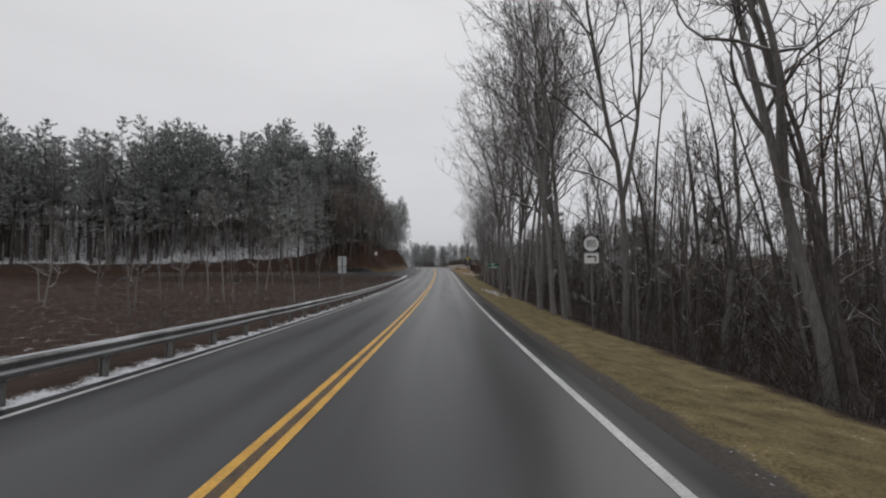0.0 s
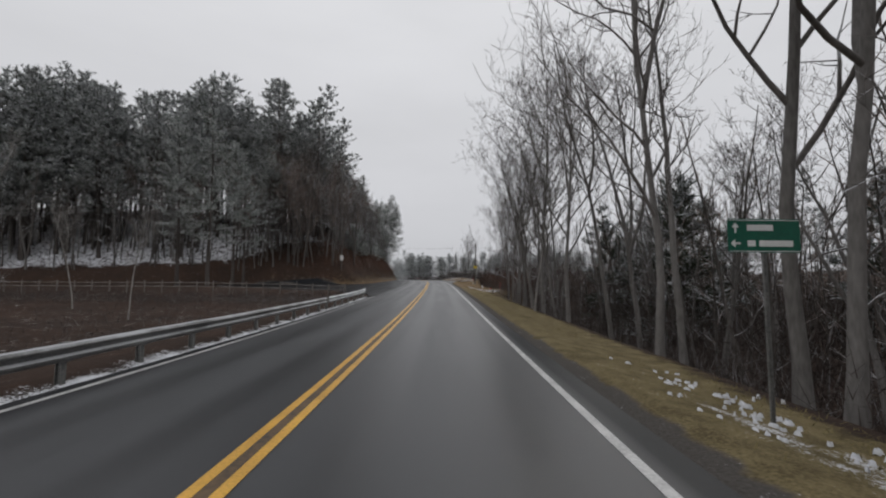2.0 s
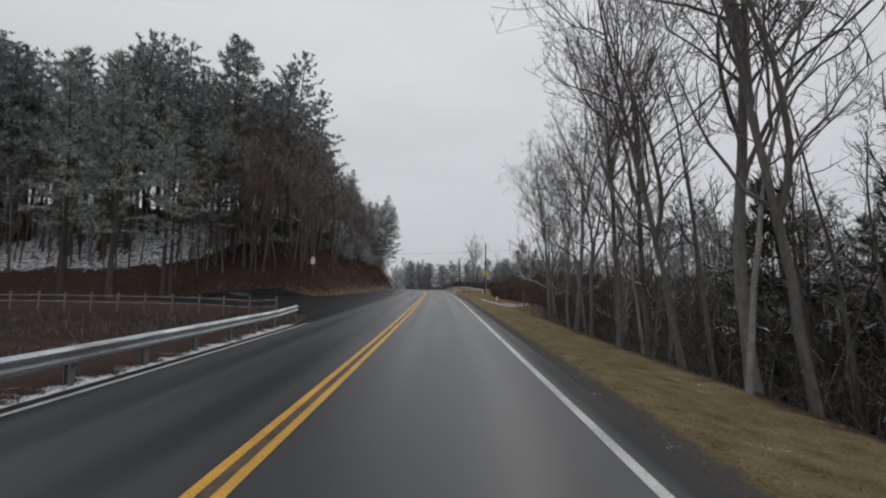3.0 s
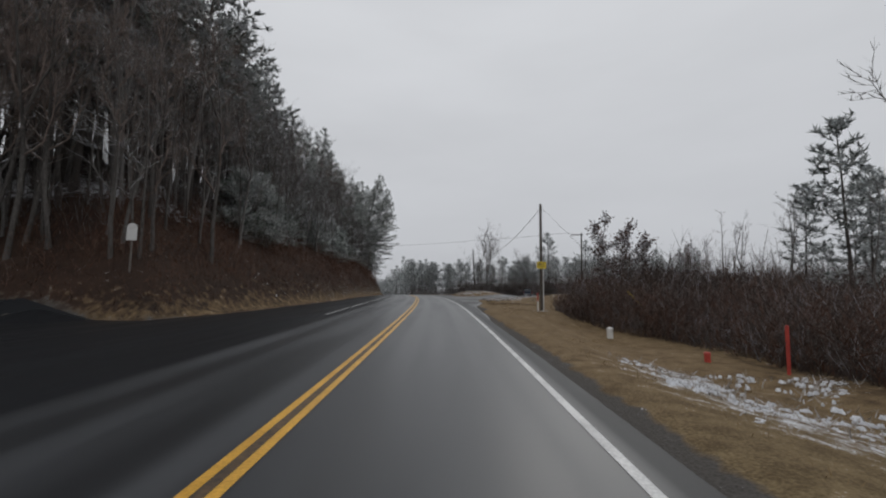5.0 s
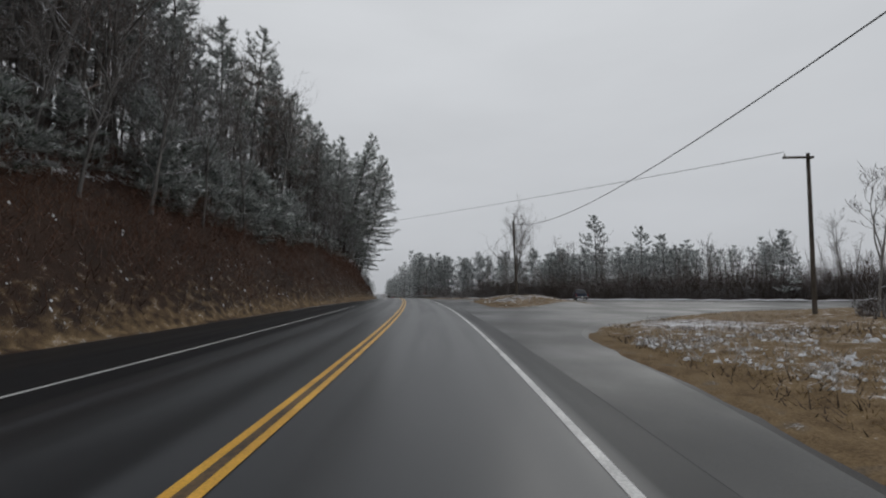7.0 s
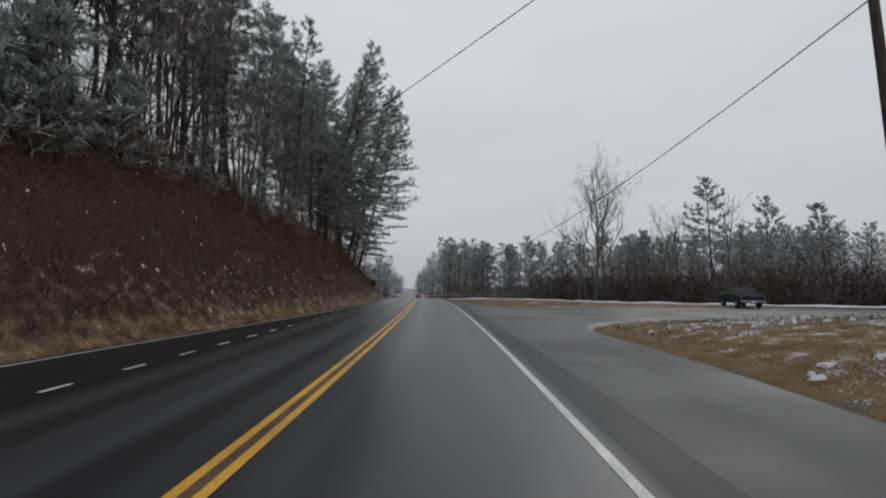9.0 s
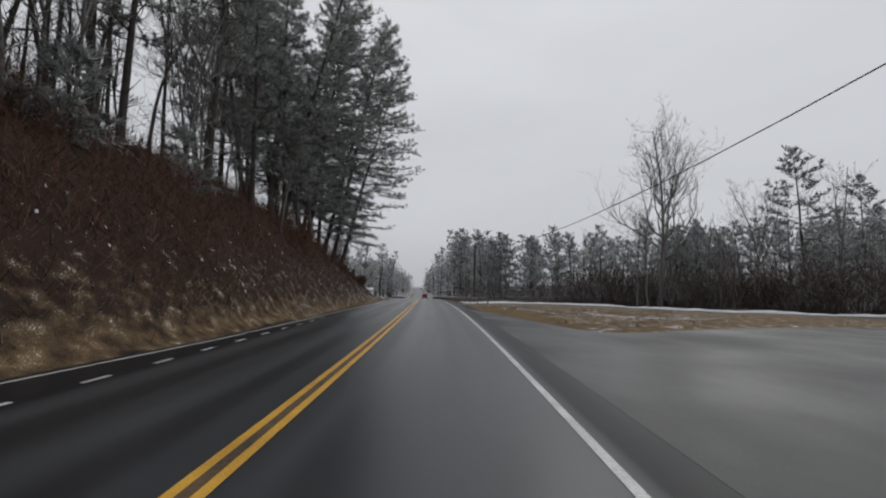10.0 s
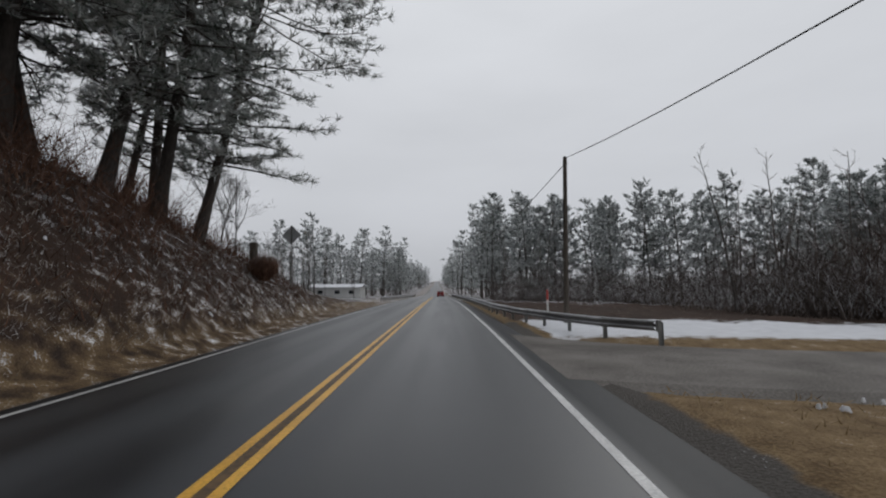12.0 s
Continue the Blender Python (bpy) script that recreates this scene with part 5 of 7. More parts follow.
for n in range(130):
    d = rng.uniform(-130, -20)
    y = 114.5 + (d + 12.6) * 0.22 + rng.choice((rng.uniform(5, 14), rng.uniform(8, 38)))
    size, turn = rng.uniform(0.95, 1.32), rng.uniform(0, 6.28)
    if y < 114.5 + (d + 12.6) * 0.22 + 10 and d > -44 and n % 2:
        continue
    if y < 114.5 + (d + 12.6) * 0.22 + 10 and d > -75:
        planted(face_pines[rng.randrange(2)], y, d, size, turn)
    else:
        deep.append((hill_pines[rng.randrange(2)], stand(y, d, size, turn)))
for d in (-58, -61, -64, -67, -70, -73, -76, -80):
    deep.append((hill_pines[d % 2], stand(114.5 + (d + 12.6) * 0.22 + rng.uniform(9, 18), d, rng.uniform(1.05, 1.2), rng.uniform(0, 6.28))))
for y, d in ((112, -66), (118, -68), (124, -70), (130, -72), (110, -70), (116, -63), (121, -74)):
    deep.append((hill_pines[y % 2], stand(y, d, 1.18, y * 1.7)))
for n in range(8):
    d = rng.uniform(-112, -66)
    planted(far_bare[n % 3], 114.5 + (d + 12.6) * 0.22 + rng.uniform(5, 14), d, rng.uniform(1.45, 1.7), rng.uniform(0, 6.28))
for n in range(26):
    d = rng.uniform(-135, -72)
    deep.append((hill_pines[n % 2], stand(114.5 + (d + 12.6) * 0.22 + rng.uniform(6, 22), d, rng.uniform(0.95, 1.25), rng.uniform(0, 6.28))))
grove("hill_wood", deep, "deep dark pine wood covering the snowy hillside")
for n in range(34):
    y = rng.uniform(118, 222)
    d = float(np.interp(y, FOOT_Y, FOOT_D)) - rng.uniform(8, 30)
    if beyond_foot(y, d) > 6:
        planted(young[rng.randrange(3)] if rng.random() < 0.6 else far_bare[rng.randrange(3)], y, d, rng.uniform(0.6, 0.95), rng.uniform(0, 6.28))
for n in range(18):
    d = rng.uniform(-85, -16)
    y = 114.5 + (d + 12.6) * 0.22 + rng.uniform(4, 14)
    planted(young[rng.randrange(3)] if rng.random() < 0.6 else far_bare[rng.randrange(3)], y, d, rng.uniform(0.6, 1.0), rng.uniform(0, 6.28))
for y, u, s in [(166, 6.0, 1.0), (163, 7.2, 0.9), (170, 7.5, 1.0), (158, 8, 0.8), (150, 8.5, 1.0), (176, 7, 0.9), (184, 7.5, 1.1), (190, 7, 0.8), (141, 8, 1.1), (145, 6.5, 0.9), (154, 6, 0.8), (135, 8.5, 1.0), (160, 5.6, 0.7), (196, 6.5, 0.9), (203, 6.2, 0.8), (168, 5.2, 0.7)]:
    planted(snowy_bush, y, float(np.interp(y, FOOT_Y, FOOT_D)) - u, s, rng.uniform(0, 6))
for y, d, size, turn, tip in [(221.0, -13.0, 0.98, 0.3, 0.10), (225.0, -12.2, 0.95, 1.3, 0.12), (228.5, -12.6, 1.0, -0.4, 0.10), (231.5, -11.4, 1.0, 0.2, 0.13), (234.0, -10.8, 0.98, -0.3, 0.14), (236.2, -10.2, 0.95, 0.1, 0.15),
                              (217.0, -12.6, 0.9, 2.0, 0.08), (223.2, -15.0, 0.95, 2.6, 0.08), (227.2, -15.6, 0.95, 0.9, 0.10), (230.3, -13.6, 1.0, 3.4, 0.12), (219.5, -16.4, 0.95, 4.4, 0.08), (237.0, -15.5, 0.8, 1.5, 0.10)]:
    planted(road_pine, y, d, size, turn, (0.0, tip + 0.07))
for n in range(26):
    y = rng.uniform(132, 182)
    planted(snowy_bush, y, float(np.interp(y, FOOT_Y, FOOT_D)) - rng.uniform(5.8, 9.5), rng.uniform(0.9, 1.6), rng.uniform(0, 6.28), (0.0, rng.uniform(0.0, 0.2)))
# small trees down the bank's far end
for y, d, s in [(239, -10.6, 0.42), (241.5, -11.5, 0.45), (236.5, -10.4, 0.5), (245, -13, 0.6)]:
    planted(frost_bare[n % 2], y, d, s, rng.uniform(0, 6))

# trees round the side road on the right
planted(young[2], 152.5, 25.6, 0.85, 0.4)
planted(young[0], 105, 16.5, 1.05, 2.2, (0.0, -0.05))
planted(young[0], 151, 27.5, 0.7, 1.4)
planted(open_tree, 238.6, 29.9, 1.04, 0.3)
planted(young[1], 238, 27, 0.9, 1.0)
planted(tall_bare[3], 238.2, 28.4, 0.62, 1.0, (0.0, -0.16))
planted(tall_bare[1], 244.8, 44.9, 0.8, 2.0)
for y, d, k, s in [(252.7, 57.1, 2, 1.22), (267.2, 77.8, 2, 1.16), (258, 66, 1, 0.95), (250, 74, 1, 1.1), (252, 67, 1, 0.9), (168.5, 68.7, 2, 1.02), (206, 66, 1, 0.75), (160, 74, 1, 0.9), (150, 66, 0, 0.8), (140, 52, 1, 0.7), (128, 48, 0, 0.8), (118, 42, 2, 0.75), (130, 38, 1, 1.08), (136, 46, 0, 0.8)]:
    planted(mid_pines[k], y, d, s, rng.uniform(0, 6.28))
for n in range(44):
    y = rng.uniform(120, 262)
    d = rng.uniform(46, 110) if y < 200 else rng.uniform(42, 120)
    if in_outline(EAST_MOUTH, y, d) or in_outline(EAST_FORK, y, d):
        continue
    planted((young + far_bare)[rng.choice((0, 1, 2, 3, 4, 5))], y, d, rng.uniform(0.6, 0.95), rng.uniform(0, 6.28))
for y, d, s in [(120, 30, 0.7), (112, 26, 0.6), (155, 31, 0.6), (160, 36, 0.75), (152, 38, 0.7), (148, 27, 0.5)]:
    planted(young[rng.randrange(3)], y, d, s, rng.uniform(0, 6))

# the far tree line across the fields and on both sides of the road beyond
far = []
for n in range(150):
    d = rng.uniform(9, 130)
    back = rng.uniform(0, 26)
    y = 282 - 0.12 * d + back + (6 if d < 14 else 0)
    kind, size, turn = mid_pines[rng.choice((0, 0, 1, 2))], rng.uniform(0.78, 1.0), rng.uniform(0, 6.28)
    if back < 9 and d < 70:
        planted(kind, y, d, size, turn)
    else:
        far.append((far_pines[n % 2], stand(y, d, size, turn)))
for n in range(170):
    d = rng.uniform(10, 150)
    far.append((poles[rng.randrange(3)], stand(280 - 0.12 * d + rng.uniform(-3, 14), d, rng.uniform(0.5, 0.85), rng.uniform(0, 6.28))))
for n in range(90):
    y = rng.uniform(128, 262)
    d = float(np.interp(y, [128, 153, 165, 186, 215, 245, 262], [40, 40, 44, 54, 64, 74, 78])) + abs(rng.gauss(0, 22))
    if not in_outline(EAST_MOUTH, y, d):
        far.append((poles[rng.randrange(3)], stand(y, d, rng.uniform(0.5, 0.85), rng.uniform(0, 6.28))))
for n in range(190):
    d = rng.uniform(20, 110)
    far.append((poles[rng.randrange(3)], stand(far_edge(d) + 2 + abs(rng.gauss(0, 12)), d, rng.uniform(0.4, 0.8), rng.uniform(0, 6.28))))
for n in range(80):
    far.append((far_pines[n % 2], stand(rng.uniform(300, 760), rng.uniform(8.5, 26), rng.uniform(0.9, 1.2), rng.uniform(0, 6.28))))
for n in range(110):
    far.append((far_pines[n % 2], stand(rng.uniform(320, 760), -rng.uniform(9, 34), rng.uniform(0.8, 1.15), rng.uniform(0, 6.28))))
for n in range(60):
    far.append((poles[n % 3], stand(rng.uniform(258, 330), -rng.uniform(10.0, 50), rng.uniform(0.45, 0.75), rng.uniform(0, 6.28))))
for n in range(34):
    far.append((far_pines[n % 2], stand(rng.uniform(276, 350), -rng.uniform(9.5, 46), rng.uniform(0.5, 0.8), rng.uniform(0, 6.28))))
for n in range(26):
    far.append(((young + far_bare)[rng.choice((0, 1, 2, 3, 5))], stand(rng.uniform(264, 335), -rng.uniform(11, 60), rng.uniform(0.5, 0.75), rng.uniform(0, 6.28))))
grove("far_wood", far, "distant snowy wood on both sides of the road, paled for haze")
put_away(*hill_bare, *face_pines, *far_pines, *poles, *frost_bare, *tall_bare, *far_bare, lean_bare, *young, birch, open_tree, *pines, *hill_pines, road_pine, *mid_pines, *oaks, cedar, snowy_bush)


# ---- undergrowth and grass ----
def on_ground(spots, sink):
    """Places and scales of (y, d, scale) spots, sunk a little into the ground."""
    a = np.array(spots)
    x, y = world_xy(a[:, 0], a[:, 1])
    return [(Vector(p), s) for p, s in zip(np.stack([x, y, ground_z(a[:, 0], a[:, 1]) - sink], 1).tolist(), a[:, 2].tolist())]


def stems(name, spots, mat, tall, label, category, rng, thick=0.012, kids=3, bend=0.35):
    """Brush of thin forked stems at (y, d, scale) spots, as one stuff object."""
    w = Wood()
    for p, s in on_ground(spots, 0.05):
        h = tall * s * rng.uniform(0.6, 1.25)
        way = Vector((rng.gauss(0, bend), rng.gauss(0, bend), 1)).normalized()
        mid = p + way * h * 0.5
        tip = mid + (way + Vector((rng.gauss(0, bend), rng.gauss(0, bend), 0.1))).normalized() * h * 0.5
        w.twig(p, mid.lerp(tip, 0.25), thick * 1.3)
        w.twig(mid, tip, thick)
        for _ in range(kids):
            a = p.lerp(mid, rng.uniform(0.35, 1)) if rng.random() < 0.5 else mid.lerp(tip, rng.uniform(0, 0.8))
            b = a + Vector((rng.gauss(0, 0.6), rng.gauss(0, 0.6), rng.uniform(0.2, 1))).normalized() * h * rng.uniform(0.2, 0.45)
            w.spray(a, b, thick * 0.9)
    ob = new(name, w.mesh(name, mat))
    return tagged(ob, label, category, kind="stuff")


def blades(name, spots, mat, tall, label, rng, width=0.035, lean=1.0):
    w = Wood()
    for p, s in on_ground(spots, 0.03):
        h = tall * s * rng.uniform(0.5, 1.3)
        way = Vector((rng.gauss(0, lean), rng.gauss(0, lean), 1)).normalized()
        a = rng.uniform(0, 6.28)
        w.blade(p, p + way * h, width, Vector((math.cos(a), math.sin(a), 0)))
    ob = new(name, w.mesh(name, mat, False))
    return tagged(ob, label, "grass", kind="stuff")


brush_rng = random.Random(21)
spots = []
while len(spots) < 12000:
    y = brush_rng.uniform(100, 245)
    u = brush_rng.uniform(0.8, 13) if y > 117 else brush_rng.uniform(0.8, 7)
    d = float(np.interp(y, FOOT_Y, FOOT_D)) - u if y > 117 else brush_rng.uniform(-70, -12)
    if y <= 117 and not 0.6 < y - (114.5 + (d + 12.6) * 0.22) < (11 if d > -26 else 7):
        continue
    spots.append((y, d, brush_rng.uniform(0.35, 1.0) * min(1, 0.35 + u * 0.16)))
for _ in range(110):
    y0, u0 = brush_rng.uniform(116, 238), brush_rng.uniform(1.6, 9)
    for _ in range(34):
        y = y0 + brush_rng.gauss(0, 0.8)
        spots.append((y, float(np.interp(y, FOOT_Y, FOOT_D)) - u0 - brush_rng.gauss(0, 0.6), brush_rng.uniform(0.9, 1.7)))
stems("bank_brush", spots, BRUSH, 1.8, "dense reddish-brown leafless brush covering the bank", "brush", brush_rng, 0.011, 4, 0.55)
spots = []
while len(spots) < 4200:
    y = brush_rng.uniform(118, 204)
    spots.append((y, float(np.interp(y, FOOT_Y, FOOT_D)) - brush_rng.uniform(7.5, 22), brush_rng.uniform(0.4, 1.2)))
stems("crest_brush", spots, FROST_BRUSH, 3.6, "tall tangled brush under the trees on the crest", "brush", brush_rng, 0.016, 5, 0.5)
spots = [(brush_rng.uniform(0, 96), 8.6 + abs(brush_rng.gauss(0, 9)), brush_rng.uniform(0.4, 1.2)) for _ in range(5600)]
stems("hollow_brush", spots, DARK_BRUSH, 1.9, "tangled grey-brown undergrowth in the wooded hollow", "brush", brush_rng, 0.009, 4, 0.5)
spots = [(brush_rng.uniform(-5, 80), -6.5 - abs(brush_rng.gauss(0, 12)), brush_rng.uniform(0.3, 1.0)) for _ in range(3000)]
spots += [(brush_rng.uniform(73, 81), -brush_rng.uniform(8, 60), brush_rng.uniform(0.9, 1.7)) for _ in range(2600)]
stems("field_brush", spots, DARK_BRUSH, 0.8, "low dark dead weeds in the hollow field", "brush", brush_rng, 0.012, 3)
spots = []
while len(spots) < 12000:
    y, d = brush_rng.uniform(92, 138), brush_rng.choice((9.9 + abs(brush_rng.gauss(0, 3)), 10.4 + abs(brush_rng.gauss(0, 11))))
    if d < np.interp(y, [92, 104, 112, 118, 125, 128, 138], [12.5, 12.0, 11.0, 9.9, 10.8, 13.0, 17.0]):
        continue
    spots.append((y, d, brush_rng.uniform(0.35, 1.15) * (0.7 if d < 12 else 1.0 if d < 15 else 1.2) * max(0.35, 0.9 + 0.9 * noise.noise((y * 0.22, d * 0.3, 7.0)))))
stems("thicket_brush", spots[::3], BRUSH, 2.7, "dense brown thicket beside the utility pole", "brush", brush_rng, 0.010, 5, 0.5)
stems("thicket_stems", [p for n, p in enumerate(spots) if n % 3], GREY_BRUSH, 2.6, "grey-brown stems filling the thicket beside the pole", "brush", brush_rng, 0.010, 5, 0.5)
spots = []
while len(spots) < 14500:
    if brush_rng.random() < 0.2:
        y = brush_rng.uniform(146, 174)
        d = float(np.interp(y, [142, 153, 165, 172, 176], [14, 20, 32, 46, 64])) + 5 + abs(brush_rng.gauss(0, 14))
        spots.append((y, d, brush_rng.uniform(0.15, 0.42)))
        continue
    elif brush_rng.random() < 0.6:
        d = brush_rng.uniform(20, 112)
        y = far_edge(d) + 1.2 + abs(brush_rng.gauss(0, 9))
    else:
        d = brush_rng.uniform(9, 90)
        y = 275 - 0.12 * d + brush_rng.uniform(-5, 8)
    spots.append((y, d, brush_rng.uniform(0.5, 1.5)))
stems("field_edge_brush", spots, FROST_BRUSH, 3.9, "grey-brown brush along the field's edge", "brush", brush_rng, 0.024, 4, 0.45)
spots = []
while len(spots) < 6500:
    d = brush_rng.uniform(24, 118)
    spots.append((far_edge(d) + 3 + abs(brush_rng.gauss(0, 7)), d, brush_rng.uniform(0.5, 1.2)))
while len(spots) < 11500:
    y = brush_rng.uniform(124, 160)
    d = float(np.interp(y, [124, 132, 140, 150, 160], [14, 19, 24, 30, 38])) + abs(brush_rng.gauss(0, 12))
    if not any(in_outline(EAST_MOUTH, y + a, d) for a in (-2, 2)):
        spots.append((y, d, brush_rng.uniform(0.25, 0.75) * max(0.4, 0.9 + noise.noise((y * 0.2, d * 0.2, 1.0)))))
stems("field_thicket", spots, GREY_BRUSH, 6.0, "tall dark brown thicket behind the forked side road", "brush", brush_rng, 0.026, 6, 0.4)
spots = [(brush_rng.uniform(-10, 100), 13 + abs(brush_rng.gauss(0, 30)), brush_rng.uniform(0.5, 1.3)) for _ in range(7600)]
stems("hollow_thicket", spots, DARK_BRUSH, 4.8, "high dark thicket filling the hollow wood", "brush", brush_rng, 0.022, 5, 0.45)
grass_rng = random.Random(5)
spots = [(grass_rng.uniform(2, 92), grass_rng.uniform(5.1, 7.9), 1) for _ in range(18000)]
blades("verge_grass", spots, GREEN_STRAW, 0.10, "short yellow-green winter grass on the verge", grass_rng, 0.02, 1.4)
spots = []
while len(spots) < 8000:
    y, d = grass_rng.uniform(92, 140), grass_rng.uniform(5.4, 9.5)
    if d > float(np.interp(y, [92, 113, 118, 124, 130, 136, 141], [5.4, 5.4, 5.8, 6.6, 7.2, 7.5, 7.7])):
        spots.append((y, d, 1))
blades("verge_straw", spots, STRAW, 0.12, "short tan winter grass on the verge", grass_rng, 0.02, 1.5)
spots = []
while len(spots) < 24000:
    y, d = grass_rng.uniform(128, 227), 5.4 + abs(grass_rng.gauss(0, 9))
    if any(in_outline(poly, y + a, d + b) for poly in (EAST_MOUTH, EAST_FORK, DRIVE) for a in (-0.7, 0.7) for b in (-0.7, 0.7)) or d < edge_right(y) + 0.5:
        continue
    spots.append((y, d, 1))
blades("field_grass", spots, STRAW, 0.14, "rough tan grass round the side road", grass_rng, 0.022, 1.8)
spots = []
while len(spots) < 6000:
    y = grass_rng.uniform(112, 250)
    spots.append((y, float(np.interp(y, FOOT_Y, FOOT_D)) - 0.1 - abs(grass_rng.gauss(0, 0.9)), grass_rng.uniform(0.6, 1.4) * (1 if y < 208 else 0.6)))
blades("bank_foot_grass", spots, DULL_STRAW, 0.2, "dead tan grass along the foot of the bank", grass_rng, 0.025, 0.8)


weed_rng = random.Random(8)
spots = []
while len(spots) < 30000:
    y = weed_rng.uniform(114, 246)
    u = weed_rng.uniform(0.5, 11)
    spots.append((y, float(np.interp(y, FOOT_Y, FOOT_D)) - u, weed_rng.uniform(0.5, 1.3)))
blades("dark_weeds", [p for n, p in enumerate(spots) if noise.noise((p[0] * 0.16, p[1] * 0.3, 5.0)) > 0.02], UMBER, 0.6, "dark matted dead weeds in patches on the bank", weed_rng, 0.03, 0.9)
blades("bank_weeds", [p for n, p in enumerate(spots) if noise.noise((p[0] * 0.16, p[1] * 0.3, 5.0)) <= 0.02], BRUSH, 0.55, "matted russet weeds and bracken on the bank", weed_rng, 0.045, 0.9)
spots = []
while len(spots) < 6000:
    y = weed_rng.choice((weed_rng.uniform(114, 246), weed_rng.gauss(200, 9)))
    spots.append((y, float(np.interp(y, FOOT_Y, FOOT_D)) - 0.2 - abs(weed_rng.gauss(0, 1.0 + 1.3 * math.exp(-(((y - 198) / 14) ** 2)))), weed_rng.uniform(0.5, 1.2) * (1 if y < 208 else 0.55)))
blades("bank_straw", spots, DULL_STRAW, 0.28, "tan dead grass climbing the lower bank", weed_rng, 0.028, 0.9)
spots = []
while len(spots) < 11000:
    y = weed_rng.choice((weed_rng.uniform(206, 246), weed_rng.uniform(219, 243), weed_rng.uniform(140, 246)))
    u = 0.1 + abs(weed_rng.gauss(0, 0.7 if y < 214 else 2.6))
    if noise.noise((y * 0.5, u * 0.8, 2.0)) < -0.05:
        continue
    spots.append((y, float(np.interp(y, FOOT_Y, FOOT_D)) - u, weed_rng.uniform(0.5, 1.3)))
blades("snowy_weeds", spots, SNOWY_GRASS, 0.2, "dead weeds dusted with snow on the bank's end", weed_rng, 0.022, 1.1)


def snow_patches(name, spots, label):
    """Thin ragged patches of snow at (y, d, radius) spots, as one stuff object."""
    patch_rng = random.Random(31)
    verts, faces = [], []
    for y, d, r in spots:
        base = len(verts)
        stretch, turn = patch_rng.uniform(0.3, 0.8), patch_rng.uniform(0, 3.14)
        rim = [patch_rng.uniform(0.45, 1.35) for _ in range(11)]
        for share, up in ((1.0, -0.03), (0.6, 0.035)):
            for a in range(11):
                t = math.tau * a / 11
                cx, cy = r * share * rim[a] * math.cos(t), r * share * rim[a] * math.sin(t) * stretch
                verts.append(place(y + cx * math.sin(turn) + cy * math.cos(turn), d + cx * math.cos(turn) - cy * math.sin(turn), up * patch_rng.uniform(0.6, 1.4)))
        for a in range(11):
            b = (a + 1) % 11
            faces.append((base + a, base + b, base + 11 + b, base + 11 + a))
        faces.append(tuple(base + 11 + a for a in range(11)))
    return tagged(mesh_object(name, verts, faces, SNOW, smooth_faces=True), label, "snow", kind="stuff")


patch_spots, tuft_spots = [], []
for y0, d0, sy, sd, many, big in ((172.2, 11.0, 0.8, 1.3, 40, 0.30), (177.5, 10.2, 0.7, 0.9, 18, 0.26), (171.0, 7.6, 2.4, 0.25, 16, 0.12), (140.5, 9.2, 1.2, 0.7, 26, 0.16), (137, 9.4, 1.3, 0.8, 26, 0.17), (141, 11.5, 2.5, 1.6, 34, 0.20),
                                  (173.2, 12.4, 0.5, 1.2, 16, 0.26), (225.4, 8.4, 0.3, 2.4, 8, 0.12), (216, 9.6, 3.0, 0.8, 26, 0.16), (220.5, 12, 1.5, 2.5, 9, 0.16), (123.6, 9.5, 0.2, 0.25, 6, 0.14),
                                  (101.6, 7.5, 1.2, 0.55, 46, 0.24), (99.4, 8.7, 1.2, 1.1, 40, 0.24), (102.6, 10.6, 0.7, 1.4, 24, 0.2), (43.5, 6.7, 2.0, 0.4, 26, 0.17)):
    for _ in range(many):
        y, d = weed_rng.gauss(y0, sy), weed_rng.gauss(d0, sd)
        patch_spots += [(y + weed_rng.gauss(0, big), d + weed_rng.gauss(0, big), big * weed_rng.uniform(0.15, 0.55)) for _ in range(3)]
        tuft_spots += [] if y > 222 or y < 96 else [(y + weed_rng.gauss(0, big), d + weed_rng.gauss(0, big), weed_rng.uniform(0.5, 1.3)) for _ in range(22 if y > 115 else 9)]


def on_grass(p):
    """Whether a spot lies clear of all pavement on the right."""
    return p[1] > edge_right(p[0]) + 0.6 and not any(in_outline(poly, p[0] + a, p[1] + b) for poly in (EAST_MOUTH, EAST_FORK, DRIVE) for a in (-0.8, 0.8) for b in (-0.6, 0.6))


fleck_spots = []
for _ in range(260):
    y = weed_rng.uniform(125, 244)
    fleck_spots.append((y, float(np.interp(y, FOOT_Y, FOOT_D)) - 0.3 - abs(weed_rng.gauss(0, 3.2)), weed_rng.uniform(0.5, 1.2)))
snow_patches("snow_flecks", [(y, d, 0.07 * s) for y, d, s in fleck_spots], "flecks of snow caught in the bank's weeds")
spots = []
while len(spots) < 9000:
    y, d = weed_rng.uniform(127, 222), 6.5 + abs(weed_rng.gauss(0, 9))
    if noise.noise((y * 0.35, d * 0.35, 9.0)) < 0.05 or not on_grass((y, d)):
        continue
    spots.append((y, d, weed_rng.uniform(0.4, 1.3)))
blades("rough_weeds", spots, GREY_BRUSH, 0.24, "patches of dark dead weeds in the rough grass", weed_rng, 0.025, 1.0)
snow_patches("snow_patches", [p for p in patch_spots if on_grass(p)], "thin scattered patches of old snow on the grass")
blades("snowy_tufts", [p for p in tuft_spots if on_grass(p)], SNOWY_GRASS, 0.26, "grass tufts crusted with snow beside the side road", weed_rng, 0.04, 1.5)


